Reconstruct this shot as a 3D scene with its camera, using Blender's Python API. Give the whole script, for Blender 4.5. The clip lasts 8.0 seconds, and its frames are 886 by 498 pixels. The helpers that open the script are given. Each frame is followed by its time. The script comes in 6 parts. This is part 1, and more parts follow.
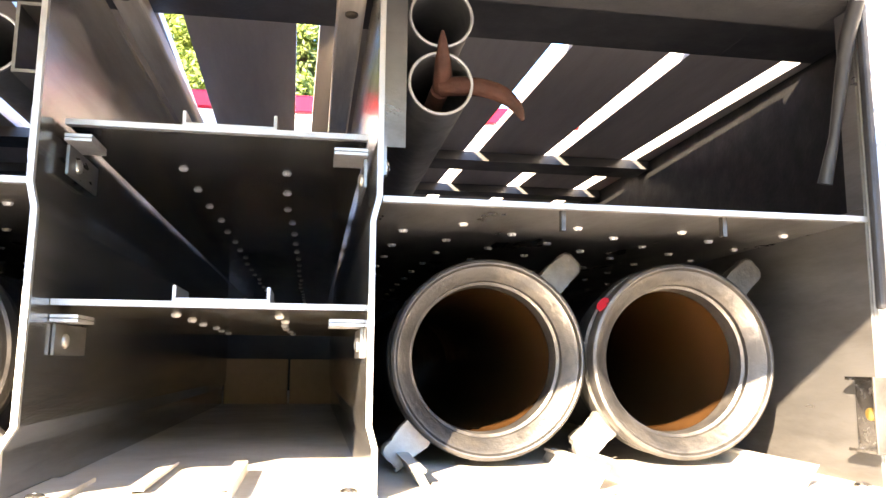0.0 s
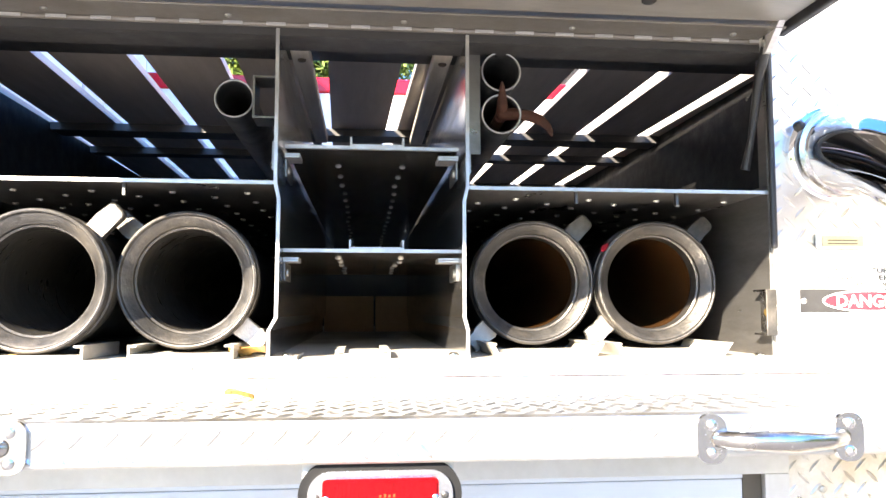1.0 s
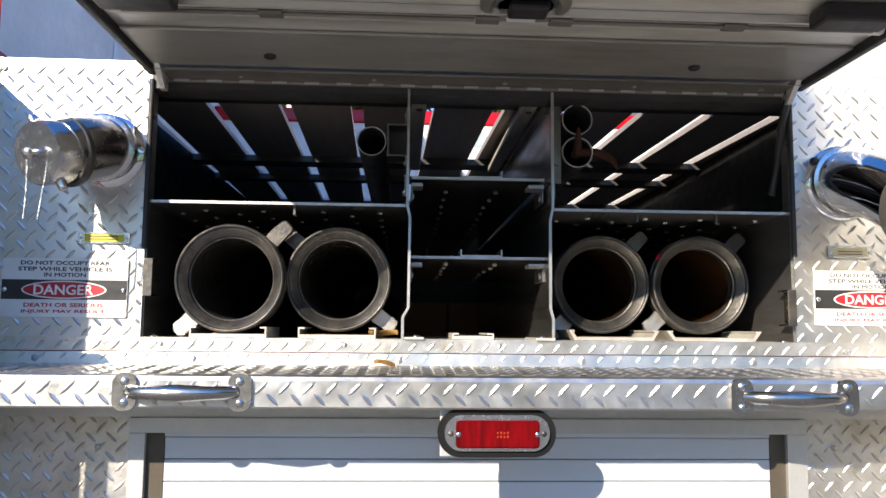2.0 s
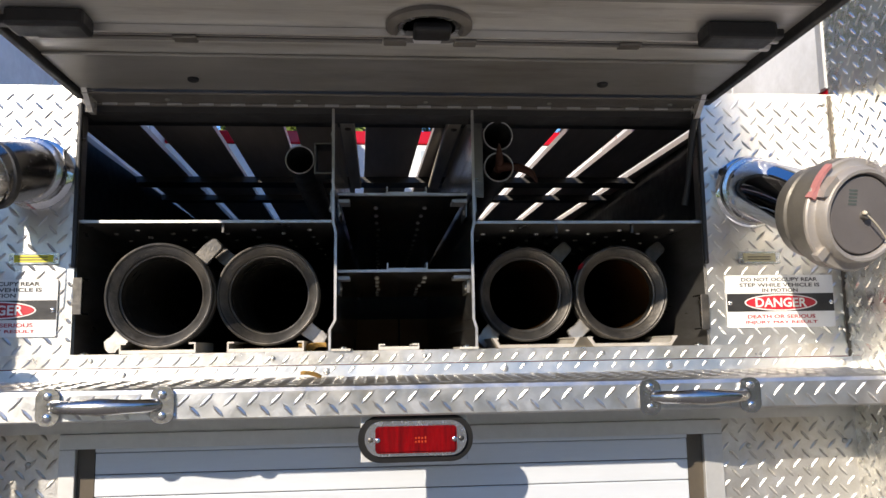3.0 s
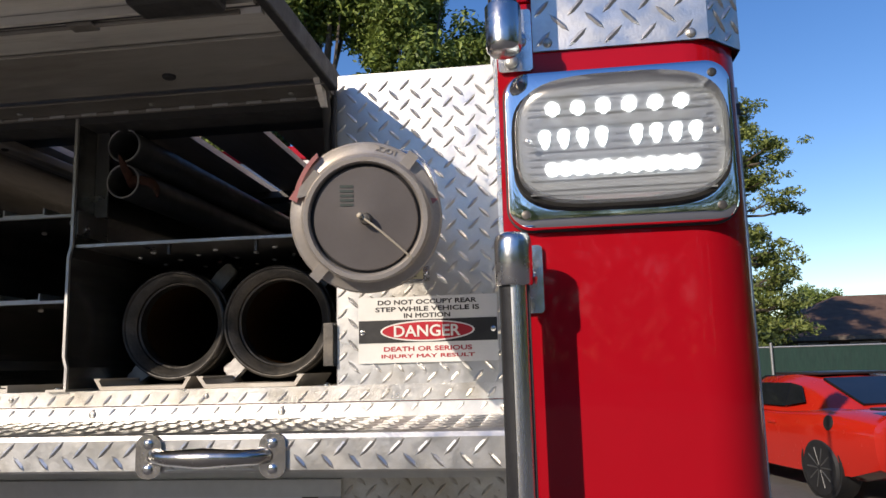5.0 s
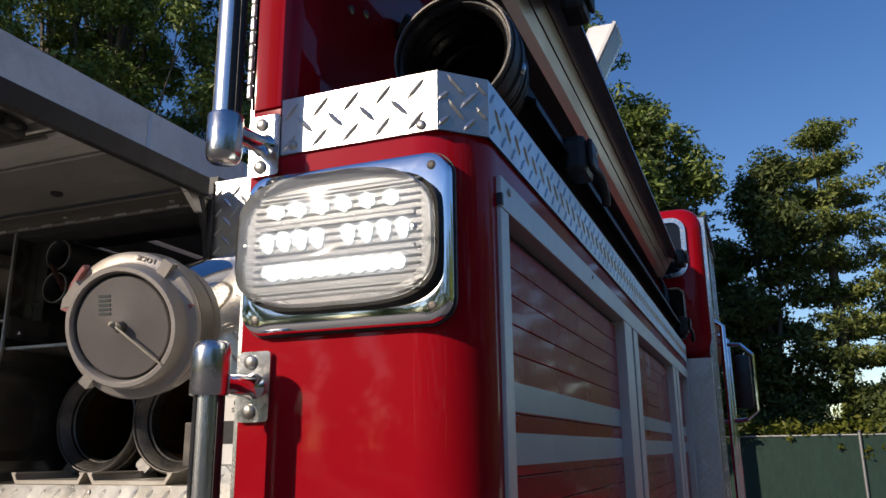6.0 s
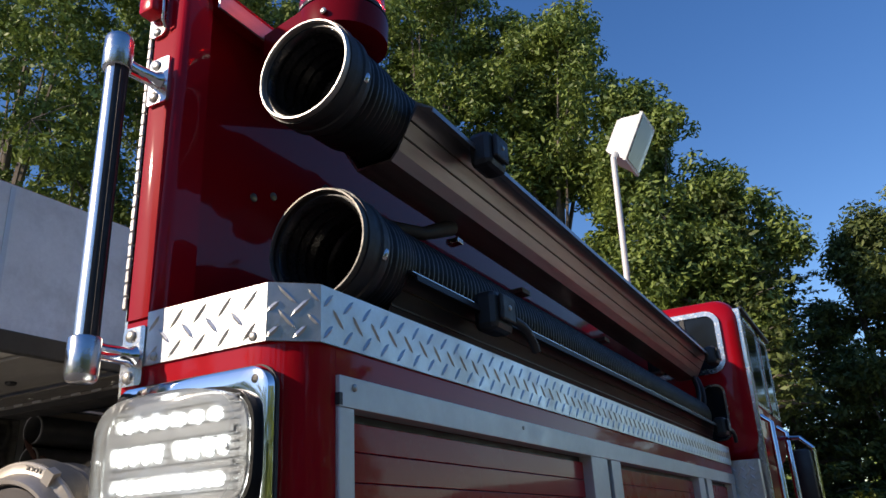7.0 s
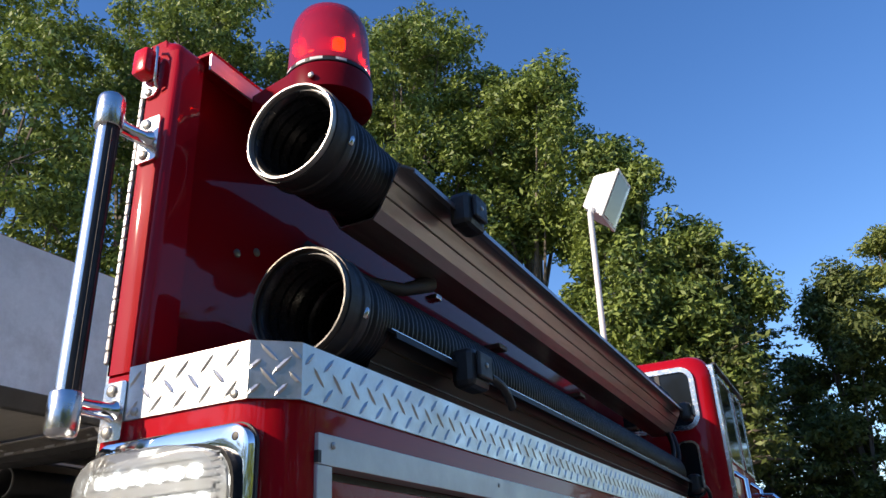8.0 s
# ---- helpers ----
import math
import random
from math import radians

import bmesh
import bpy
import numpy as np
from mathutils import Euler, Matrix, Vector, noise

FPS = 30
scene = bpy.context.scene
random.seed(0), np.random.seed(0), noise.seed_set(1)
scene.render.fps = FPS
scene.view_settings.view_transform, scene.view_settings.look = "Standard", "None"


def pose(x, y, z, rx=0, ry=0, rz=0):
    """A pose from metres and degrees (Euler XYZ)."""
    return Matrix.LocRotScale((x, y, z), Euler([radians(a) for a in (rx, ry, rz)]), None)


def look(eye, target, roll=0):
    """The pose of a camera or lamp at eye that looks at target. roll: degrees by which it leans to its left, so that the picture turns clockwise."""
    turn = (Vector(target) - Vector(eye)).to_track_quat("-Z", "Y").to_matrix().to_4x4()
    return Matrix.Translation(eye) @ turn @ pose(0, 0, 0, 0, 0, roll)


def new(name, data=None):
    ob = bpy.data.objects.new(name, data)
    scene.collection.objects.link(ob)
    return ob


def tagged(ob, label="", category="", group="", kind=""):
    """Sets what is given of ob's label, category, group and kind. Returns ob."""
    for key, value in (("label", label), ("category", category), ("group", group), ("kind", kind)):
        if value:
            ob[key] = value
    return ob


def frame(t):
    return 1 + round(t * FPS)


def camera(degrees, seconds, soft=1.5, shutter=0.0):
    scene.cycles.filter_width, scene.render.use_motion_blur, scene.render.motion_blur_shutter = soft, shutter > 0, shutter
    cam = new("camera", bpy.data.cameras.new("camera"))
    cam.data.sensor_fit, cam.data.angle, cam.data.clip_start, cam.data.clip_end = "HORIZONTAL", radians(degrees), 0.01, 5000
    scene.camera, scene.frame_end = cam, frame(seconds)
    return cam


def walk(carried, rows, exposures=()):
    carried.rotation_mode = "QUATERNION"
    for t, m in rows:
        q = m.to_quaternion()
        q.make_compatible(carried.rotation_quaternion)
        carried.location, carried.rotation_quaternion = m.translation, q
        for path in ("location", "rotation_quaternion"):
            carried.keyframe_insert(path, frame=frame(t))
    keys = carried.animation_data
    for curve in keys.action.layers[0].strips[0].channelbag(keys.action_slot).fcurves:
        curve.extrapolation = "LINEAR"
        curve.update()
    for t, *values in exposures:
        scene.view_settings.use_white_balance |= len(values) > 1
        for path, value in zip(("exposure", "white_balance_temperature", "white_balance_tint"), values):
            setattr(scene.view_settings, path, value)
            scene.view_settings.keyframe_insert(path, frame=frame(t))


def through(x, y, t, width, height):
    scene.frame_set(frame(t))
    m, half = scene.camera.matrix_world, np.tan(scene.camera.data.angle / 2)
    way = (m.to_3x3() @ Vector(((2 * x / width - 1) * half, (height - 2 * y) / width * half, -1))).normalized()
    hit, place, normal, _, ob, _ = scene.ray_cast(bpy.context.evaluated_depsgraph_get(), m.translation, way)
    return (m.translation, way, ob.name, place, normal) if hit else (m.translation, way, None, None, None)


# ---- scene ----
cam = camera(59.4, 8.0)

PATH = [
    (0, (0.093, -0.643, 1.708), (0.415, 1.309, 1.999), 0.5),
    (0.5, (-0.005, -0.88, 1.74), (0.269, 1.095, 1.897), 0.4),
    (1, (-0.005, -1.107, 1.667), (0.199, 0.876, 1.826), -0.0),
    (1.5, (-0.079, -1.311, 1.648), (0.045, 0.677, 1.823), 0.5),
    (1.7, (-0.135, -1.373, 1.632), (-0.039, 0.617, 1.814), 0.6),
    (2.8, (-0.129, -1.493, 1.609), (0.025, 0.484, 1.867), -0.5),
    (3, (-0.042, -1.491, 1.6), (0.123, 0.485, 1.856), -0.9),
    (3.5, (0.192, -1.504, 1.592), (0.276, 0.481, 1.819), -1.1),
    (4, (0.407, -1.418, 1.583), (0.414, 0.57, 1.803), -1.0),
    (4.5, (0.633, -1.276, 1.6), (0.553, 0.709, 1.832), -1.2),
    (5, (0.951, -1.214, 1.625), (0.679, 0.745, 1.925), -1.5),
    (5.2, (1.051, -1.196, 1.632), (0.703, 0.741, 1.988), -1.6),
    (6.3, (1.598, -0.999, 1.678), (0.768, 0.739, 2.219), -1.2),
    (6.5, (1.681, -0.973, 1.709), (0.793, 0.726, 2.28), -2.2),
    (7, (1.77, -0.991, 1.768), (0.881, 0.655, 2.474), -3.0),
    (7.5, (1.801, -1.025, 1.777), (0.98, 0.59, 2.623), -3.3),
    (8, (1.785, -1.023, 1.771), (0.973, 0.61, 2.591), -2.8),
]
EXPOSURES = [(0, 4.35, 8900, 16), (0.5, 4.3, 8300, 13), (1, 3.4, 7600, 11), (1.5, 2.15, 7300, 10), (1.7, 1.7, 7300, 10), (2.8, 0.95, 7300, 11), (3.5, 0.72, 7400, 11), (5.2, 0.15, 7500, 14), (6.3, -0.08, 7700, 14), (6.5, 0.03, 7700, 14), (7, 0.35, 7700, 13), (7.5, 0.72, 7900, 13), (8, 0.78, 7900, 13)]
walk(cam, [(t, look(eye, at, roll)) for t, eye, at, roll in PATH], EXPOSURES)

# ---- world, sun, exposure ----
SUN = Vector((-0.65, -1.0, 0.57)).normalized()
world = bpy.data.worlds.new("world")
scene.world = world
world.use_nodes = True
wn = world.node_tree
sky = wn.nodes.new("ShaderNodeTexSky")
sky.sky_type = "NISHITA"
sky.sun_disc = False
sky.sun_elevation = math.asin(SUN.z)
sky.sun_rotation = math.atan2(SUN.x, SUN.y)
sky.air_density, sky.dust_density, sky.ozone_density = 1.0, 0.1, 3.0
wn.nodes["Background"].inputs[1].default_value = 0.15
vivid = wn.nodes.new("ShaderNodeHueSaturation")
vivid.inputs["Saturation"].default_value = 1.28
vivid.inputs["Hue"].default_value = 0.512
wn.links.new(sky.outputs[0], vivid.inputs["Color"])
wn.links.new(vivid.outputs[0], wn.nodes["Background"].inputs[0])
sun_data = bpy.data.lights.new("sun", "SUN")
sun_data.energy, sun_data.angle, sun_data.color = 3.6, radians(0.53), (1.0, 0.94, 0.86)
sun = new("sun", sun_data)
sun.matrix_world = look(SUN * 40, (0, 0, 0))


# ---- materials ----
def mat(name, c1, c2=None, scale=6.0, rough=(0.4, 0.5), metal=0.0, bump=0.0, bump_scale=120.0, coat=0.0,
        stretch=(1, 1, 1), stain=None, stain_scale=2.0, grain=0.12, piece=0.0, spec=0.5):
    """A surface with two scales of variation; stretch lengthens the grain along an axis."""
    m = bpy.data.materials.new(name)
    m.use_nodes = True
    t = m.node_tree
    b = t.nodes["Principled BSDF"]
    co = t.nodes.new("ShaderNodeTexCoord")
    mp = t.nodes.new("ShaderNodeMapping")
    mp.inputs["Scale"].default_value = stretch
    t.links.new(co.outputs["Object"], mp.inputs["Vector"])

    def noisy(s, detail=5.0, rough_=0.6):
        n = t.nodes.new("ShaderNodeTexNoise")
        n.inputs["Scale"].default_value, n.inputs["Detail"].default_value = s, detail
        n.inputs["Roughness"].default_value = rough_
        t.links.new(mp.outputs[0], n.inputs["Vector"])
        return n.outputs["Fac"]

    def ramp(src, a, z):
        r = t.nodes.new("ShaderNodeMapRange")
        r.inputs["From Min"].default_value, r.inputs["From Max"].default_value = 0.32, 0.68
        r.inputs["To Min"].default_value, r.inputs["To Max"].default_value = a, z
        t.links.new(src, r.inputs["Value"])
        return r.outputs[0]

    def mix(fac, a, z, kind="MIX"):
        n = t.nodes.new("ShaderNodeMix")
        n.data_type, n.blend_type = "RGBA", kind
        if isinstance(fac, float):
            n.inputs[0].default_value = fac
        else:
            t.links.new(fac, n.inputs[0])
        for i, v in ((6, a), (7, z)):
            if isinstance(v, tuple):
                n.inputs[i].default_value = (*v, 1)
            else:
                t.links.new(v, n.inputs[i])
        return n.outputs[2]

    c2 = c2 or tuple(v * 0.8 for v in c1)
    large, fine = noisy(scale), noisy(scale * 17, 3.0)
    col = mix(ramp(large, 0.0, 1.0), c1, c2)
    if grain:
        col = mix(ramp(fine, 0.0, grain), col, tuple(v * 0.45 for v in c1))
    if stain:
        col = mix(ramp(noisy(stain_scale, 6.0, 0.7), -0.6, 0.9), col, stain)
    if piece:
        info = t.nodes.new("ShaderNodeObjectInfo")
        r = t.nodes.new("ShaderNodeMapRange")
        r.inputs["To Min"].default_value, r.inputs["To Max"].default_value = 0.0, piece
        t.links.new(info.outputs["Random"], r.inputs["Value"])
        col = mix(r.outputs[0], col, tuple(v * 0.5 for v in c1))
    t.links.new(col, b.inputs["Base Color"])
    t.links.new(ramp(noisy(scale * 3.1), *rough), b.inputs["Roughness"])
    b.inputs["Metallic"].default_value = metal
    b.inputs["Specular IOR Level"].default_value = spec
    b.inputs["Coat Weight"].default_value = coat
    b.inputs["Coat Roughness"].default_value = 0.04
    if bump:
        bp = t.nodes.new("ShaderNodeBump")
        bp.inputs["Strength"].default_value, bp.inputs["Distance"].default_value = bump, 0.002
        t.links.new(noisy(bump_scale, 4.0), bp.inputs["Height"])
        t.links.new(bp.outputs[0], b.inputs["Normal"])
    return m


def glow(name, colour, strength):
    m = bpy.data.materials.new(name)
    m.use_nodes = True
    b = m.node_tree.nodes["Principled BSDF"]
    b.inputs["Base Color"].default_value = (*colour, 1)
    b.inputs["Emission Color"].default_value = (*colour, 1)
    b.inputs["Emission Strength"].default_value = strength
    return m


def clear(name, tint, gloss=0.10, rough=0.03, body=None, frost=0.0):
    """Thin clear plastic or glass: light passes straight, with a gloss on it; body is the tint of cloudy plastic."""
    m = bpy.data.materials.new(name)
    m.use_nodes = True
    t = m.node_tree
    t.nodes.remove(t.nodes["Principled BSDF"])
    tr, gl, mx = (t.nodes.new("ShaderNode" + k) for k in ("BsdfTransparent", "BsdfGlossy", "MixShader"))
    tr.inputs[0].default_value = (*tint, 1)
    gl.inputs["Roughness"].default_value = rough
    fr = t.nodes.new("ShaderNodeFresnel")
    ad = t.nodes.new("ShaderNodeMath")
    ad.operation, ad.inputs[1].default_value = "ADD", gloss - 0.04
    t.links.new(fr.outputs[0], ad.inputs[0])
    t.links.new(ad.outputs[0], mx.inputs[0])
    if body:
        df, m2 = t.nodes.new("ShaderNodeBsdfDiffuse"), t.nodes.new("ShaderNodeMixShader")
        df.inputs[0].default_value = (*body, 1)
        m2.inputs[0].default_value = 0.5 if body[1] < 0.1 else 0.07
        t.links.new(tr.outputs[0], m2.inputs[1])
        t.links.new(df.outputs[0], m2.inputs[2])
        tr = m2
    if frost:
        rf, m3 = t.nodes.new("ShaderNodeBsdfRefraction"), t.nodes.new("ShaderNodeMixShader")
        rf.inputs["Color"].default_value = (*tint, 1)
        rf.inputs["Roughness"].default_value, rf.inputs["IOR"].default_value = 0.42, 1.25
        m3.inputs[0].default_value = frost
        t.links.new(tr.outputs[0], m3.inputs[1])
        t.links.new(rf.outputs[0], m3.inputs[2])
        tr = m3
    t.links.new(tr.outputs[0], mx.inputs[1])
    t.links.new(gl.outputs[0], mx.inputs[2])
    t.links.new(mx.outputs[0], t.nodes["Material Output"].inputs[0])
    return m


def leafy(name, c1, c2, through=0.35):
    """Foliage that varies from clump to clump and lets some light through."""
    m = bpy.data.materials.new(name)
    m.use_nodes = True
    t = m.node_tree
    b = t.nodes["Principled BSDF"]
    geo = t.nodes.new("ShaderNodeNewGeometry")
    mx = t.nodes.new("ShaderNodeMix")
    mx.data_type = "RGBA"
    mx.inputs[6].default_value, mx.inputs[7].default_value = (*c1, 1), (*c2, 1)
    t.links.new(geo.outputs["Random Per Island"], mx.inputs[0])
    t.links.new(mx.outputs[2], b.inputs["Base Color"])
    b.inputs["Roughness"].default_value = 0.55
    tl = t.nodes.new("ShaderNodeBsdfTranslucent")
    t.links.new(mx.outputs[2], tl.inputs[0])
    ms = t.nodes.new("ShaderNodeMixShader")
    ms.inputs[0].default_value = through
    t.links.new(b.outputs[0], ms.inputs[1])
    t.links.new(tl.outputs[0], ms.inputs[2])
    t.links.new(ms.outputs[0], t.nodes["Material Output"].inputs[0])
    return m


TREAD = mat("tread_plate", (0.74, 0.74, 0.73), (0.64, 0.64, 0.63), 9, (0.28, 0.46), 0.95, 0.14, 260,
            stain=(0.58, 0.53, 0.44), stain_scale=3.0)
TREAD_OLD = mat("worn_tread_plate", (0.75, 0.74, 0.72), (0.61, 0.595, 0.56), 8, (0.27, 0.46), 0.88, 0.3, 260,
                stain=(0.45, 0.40, 0.31), stain_scale=5.0)
RECESS = mat("polished_tread_plate", (0.86, 0.84, 0.78), (0.76, 0.735, 0.67), 7, (0.18, 0.34), 0.95, 0.2, 240,
             stain=(0.62, 0.56, 0.45), stain_scale=4.0)
SHEET = mat("smooth_aluminium", (0.66, 0.66, 0.66), (0.56, 0.56, 0.56), 5, (0.36, 0.52), 0.85, 0.12, 200,
            stretch=(1, 1, 6), stain=(0.46, 0.45, 0.44), stain_scale=1.6)
LIDMAT = mat("lid_aluminium", (0.86, 0.83, 0.77), (0.74, 0.71, 0.65), 4, (0.36, 0.48), 0.6, 0.1, 200,
             stretch=(0.4, 3, 3), stain=(0.36, 0.31, 0.25), stain_scale=3)
LIDDARK = mat("darker_lid_sheet", (0.50, 0.48, 0.44), (0.40, 0.38, 0.34), 4, (0.36, 0.5), 0.6, 0.1, 200, stretch=(0.5, 2, 2), stain=(0.27, 0.24, 0.20), stain_scale=3)
# Aluminium made dark in its colour, standing in for the compartment's shade.
DARKSHEET = mat("shade_dark_aluminium", (0.27, 0.262, 0.25), (0.19, 0.184, 0.175), 5, (0.26, 0.46), 0.8, 0.15, 180,
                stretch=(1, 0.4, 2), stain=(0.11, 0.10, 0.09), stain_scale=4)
BRIGHTSHEET = mat("scratched_divider_sheet", (0.50, 0.485, 0.46), (0.38, 0.37, 0.35), 6, (0.10, 0.24), 0.92, 0.10, 240,
                  stretch=(1, 0.3, 3), stain=(0.20, 0.185, 0.165), stain_scale=5)
EDGE = mat("bright_cut_edge", (0.56, 0.55, 0.53), (0.42, 0.41, 0.40), 30, (0.34, 0.5), 0.8, 0.1, 300)
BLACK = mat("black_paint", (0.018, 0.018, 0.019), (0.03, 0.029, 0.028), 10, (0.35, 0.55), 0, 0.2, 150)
SLATBLACK = mat("dark_slat", (0.38, 0.34, 0.31), (0.30, 0.265, 0.24), 6, (0.3, 0.5), 0, 0.15, 150, stretch=(3, 0.4, 1))
PALEBEAM = mat("lit_pale_beam", (0.76, 0.70, 0.60), (0.66, 0.60, 0.51), 6, (0.4, 0.55), 0.1, 0.15, 150, stretch=(3, 0.3, 3), stain=(0.45, 0.38, 0.30), stain_scale=5)
# Near-black copy of the mill trough; its shade is put into the colour.
TROUGHSHADE = mat("shaded_trough", (0.034, 0.035, 0.038), (0.026, 0.027, 0.029), 4, (0.34, 0.48), 0.0, 0.1, 200, stretch=(2, 0.2, 2), spec=0.12)
HINGE = mat("grimy_hinge", (0.30, 0.275, 0.245), (0.22, 0.20, 0.175), 8, (0.4, 0.55), 0.7, 0.2, 160)
BEAM = mat("dull_black_beam", (0.055, 0.052, 0.05), (0.04, 0.038, 0.036), 8, (0.4, 0.6), 0, 0.2, 150)
PITCH = mat("shade_and_gasket_black", (0.006, 0.006, 0.006), (0.009, 0.009, 0.009), 10, (0.5, 0.7), 0, 0.2, 150, spec=0.2)
RUBBER = mat("black_rubber", (0.014, 0.014, 0.015), (0.025, 0.025, 0.026), 18, (0.42, 0.62), 0, 0.2, 220)
HOSEBLACK = mat("black_pvc_hose", (0.008, 0.008, 0.009), (0.014, 0.014, 0.016), 12, (0.34, 0.50), 0, 0.15, 120, spec=0.28)
LINING = mat("ribbed_hose_lining", (0.012, 0.012, 0.013), (0.020, 0.020, 0.021), 12, (0.20, 0.32), 0, 0.15, 120)
AMBER = mat("amber_hose_lining", (0.058, 0.026, 0.009), (0.022, 0.011, 0.005), 9, (0.14, 0.26), 0, 0.3, 60, stretch=(1, 0.4, 1))
SMOKE = mat("dark_hose_lining", (0.050, 0.047, 0.040), (0.030, 0.028, 0.025), 6, (0.25, 0.4), 0, 0.2, 60, stretch=(1, 3, 1))
CAST = mat("cast_aluminium", (0.60, 0.58, 0.55), (0.46, 0.44, 0.42), 14, (0.34, 0.52), 0.85, 0.3, 160,
           stain=(0.30, 0.28, 0.26), stain_scale=9)
COUPLING = mat("worn_coupling", (0.11, 0.106, 0.102), (0.06, 0.058, 0.055), 16, (0.40, 0.56), 0.85, 0.35, 140,
               stain=(0.19, 0.17, 0.145), stain_scale=11)
ANODISED = mat("anodised_cap", (0.50, 0.46, 0.42), (0.43, 0.395, 0.36), 14, (0.42, 0.56), 0.55, 0.2, 200,
               stain=(0.46, 0.40, 0.33), stain_scale=14)
BEDWALL = mat("pale_bed_wall", (0.82, 0.82, 0.81), (0.70, 0.70, 0.69), 4, (0.5, 0.65), 0.1, 0.1, 200, stain=(0.50, 0.49, 0.47), stain_scale=2.5)
# Brown cap metal with the shade on its sides put into the colour.
ADAPTER = mat("shaded_anodised", (0.20, 0.185, 0.16), (0.14, 0.13, 0.115), 14, (0.4, 0.55), 0.5, 0.2, 200)
POLISHED = mat("polished_cast", (0.56, 0.54, 0.51), (0.46, 0.44, 0.42), 25, (0.16, 0.28), 1.0, 0.12, 180)
CAPDISC = mat("cap_disc", (0.21, 0.19, 0.18), (0.185, 0.165, 0.155), 10, (0.42, 0.52), 0.4, 0.1, 200, grain=0.05)
CHROME = mat("chrome", (0.88, 0.88, 0.89), (0.80, 0.80, 0.82), 8, (0.03, 0.09), 1.0, 0.0, grain=0.04)
RAILCHROME = mat("brushed_chrome", (0.84, 0.83, 0.82), (0.76, 0.75, 0.74), 30, (0.20, 0.32), 1.0, 0.05, 300, stretch=(1, 1, 0.05), grain=0.04)
SATIN = mat("satin_steel", (0.76, 0.75, 0.74), (0.62, 0.61, 0.60), 20, (0.16, 0.30), 1.0, 0.1, 200)
ZINC = mat("zinc_bolt", (0.56, 0.55, 0.52), (0.40, 0.38, 0.34), 40, (0.3, 0.5), 0.9)
RED = mat("red_paint", (0.42, 0.005, 0.014), (0.39, 0.0045, 0.012), 1.5, (0.36, 0.46), 0.0, 0.0, 300, coat=0.45, grain=0.03, spec=0.03)
SHUTTERRED = mat("shutter_red_paint", (0.42, 0.006, 0.012), (0.38, 0.005, 0.010), 2, (0.25, 0.32), 0.0, 0.0, coat=0.28, grain=0.02, spec=0.05)
DARKRED = mat("red_painted_metal", (0.19, 0.003, 0.007), (0.16, 0.003, 0.006), 3, (0.25, 0.35), 0, 0.0, 300, coat=0.2, grain=0.04, spec=0.05)
BRIGHTSTUD = mat("bright_stud", (0.58, 0.57, 0.55), (0.48, 0.47, 0.45), 30, (0.4, 0.5), 0.3)
RUST = mat("rusty_iron", (0.095, 0.030, 0.016), (0.045, 0.017, 0.010), 40, (0.7, 0.9), 0.1, 0.6, 180)
DUSTY = mat("dusty_floor_sheet", (0.62, 0.59, 0.53), (0.48, 0.45, 0.40), 7, (0.45, 0.6), 0.35, 0.25, 160, stain=(0.36, 0.31, 0.25), stain_scale=4)
PIPE = mat("dull_pipe", (0.20, 0.20, 0.195), (0.14, 0.14, 0.135), 12, (0.35, 0.55), 0.7, 0.2, 150)
BROWN = mat("brown_board", (0.46, 0.32, 0.21), (0.36, 0.24, 0.15), 5, (0.6, 0.8), 0, 0.2, 80)
WHITE = mat("white_enamel", (0.80, 0.80, 0.78), (0.72, 0.72, 0.70), 12, (0.3, 0.42), 0, 0.03, 200, grain=0.04)
SIGNBLACK = mat("sign_black", (0.02, 0.02, 0.022), (0.035, 0.035, 0.036), 30, (0.3, 0.45), 0)
SIGNRED = mat("sign_red", (0.52, 0.02, 0.035), (0.44, 0.016, 0.03), 30, (0.3, 0.45), 0)
YELLOW = mat("yellow_label", (0.70, 0.62, 0.03), (0.60, 0.52, 0.03), 30, (0.4, 0.5), 0)
FADED = mat("faded_label", (0.52, 0.47, 0.30), (0.42, 0.38, 0.27), 60, (0.4, 0.5), 0.3)
GREYPAINT = mat("shutter_slat_paint", (0.68, 0.72, 0.77), (0.61, 0.65, 0.70), 3, (0.36, 0.5), 0.25, 0.06, 200, stretch=(0.5, 1, 4), grain=0.05, piece=0.12)
FRAMEALU = mat("door_frame_aluminium", (0.66, 0.66, 0.65), (0.58, 0.58, 0.57), 4, (0.38, 0.5), 0.6, 0.08, 200)
BRONZE = mat("bronze_seal", (0.11, 0.09, 0.065), (0.08, 0.065, 0.05), 8, (0.4, 0.55), 0.2)
REDLENS = mat("red_lens", (0.19, 0.0012, 0.003), (0.075, 0.0008, 0.002), 40, (0.10, 0.18), 0, 0.25, 90, coat=0.25, stretch=(3, 1, 0.3), spec=0.15)
LENSGLINT = mat("amber_glint", (0.42, 0.035, 0.008), (0.36, 0.03, 0.007), 60, (0.2, 0.3), coat=0.6, grain=0.0)
DOME = clear("red_dome", (0.90, 0.05, 0.06), 0.09, 0.12, (0.62, 0.008, 0.028))
LENS = clear("clear_lens", (0.92, 0.93, 0.94), 0.06, 0.10, (0.8, 0.8, 0.8), 0.26)
LED = glow("white_led", (0.84, 0.95, 1.0), 4.0)
BRIGHTLENS = mat("bright_red_lens", (0.70, 0.008, 0.018), (0.58, 0.006, 0.014), 40, (0.2, 0.3), 0, 0.1, 90, coat=0.25, spec=0.2)
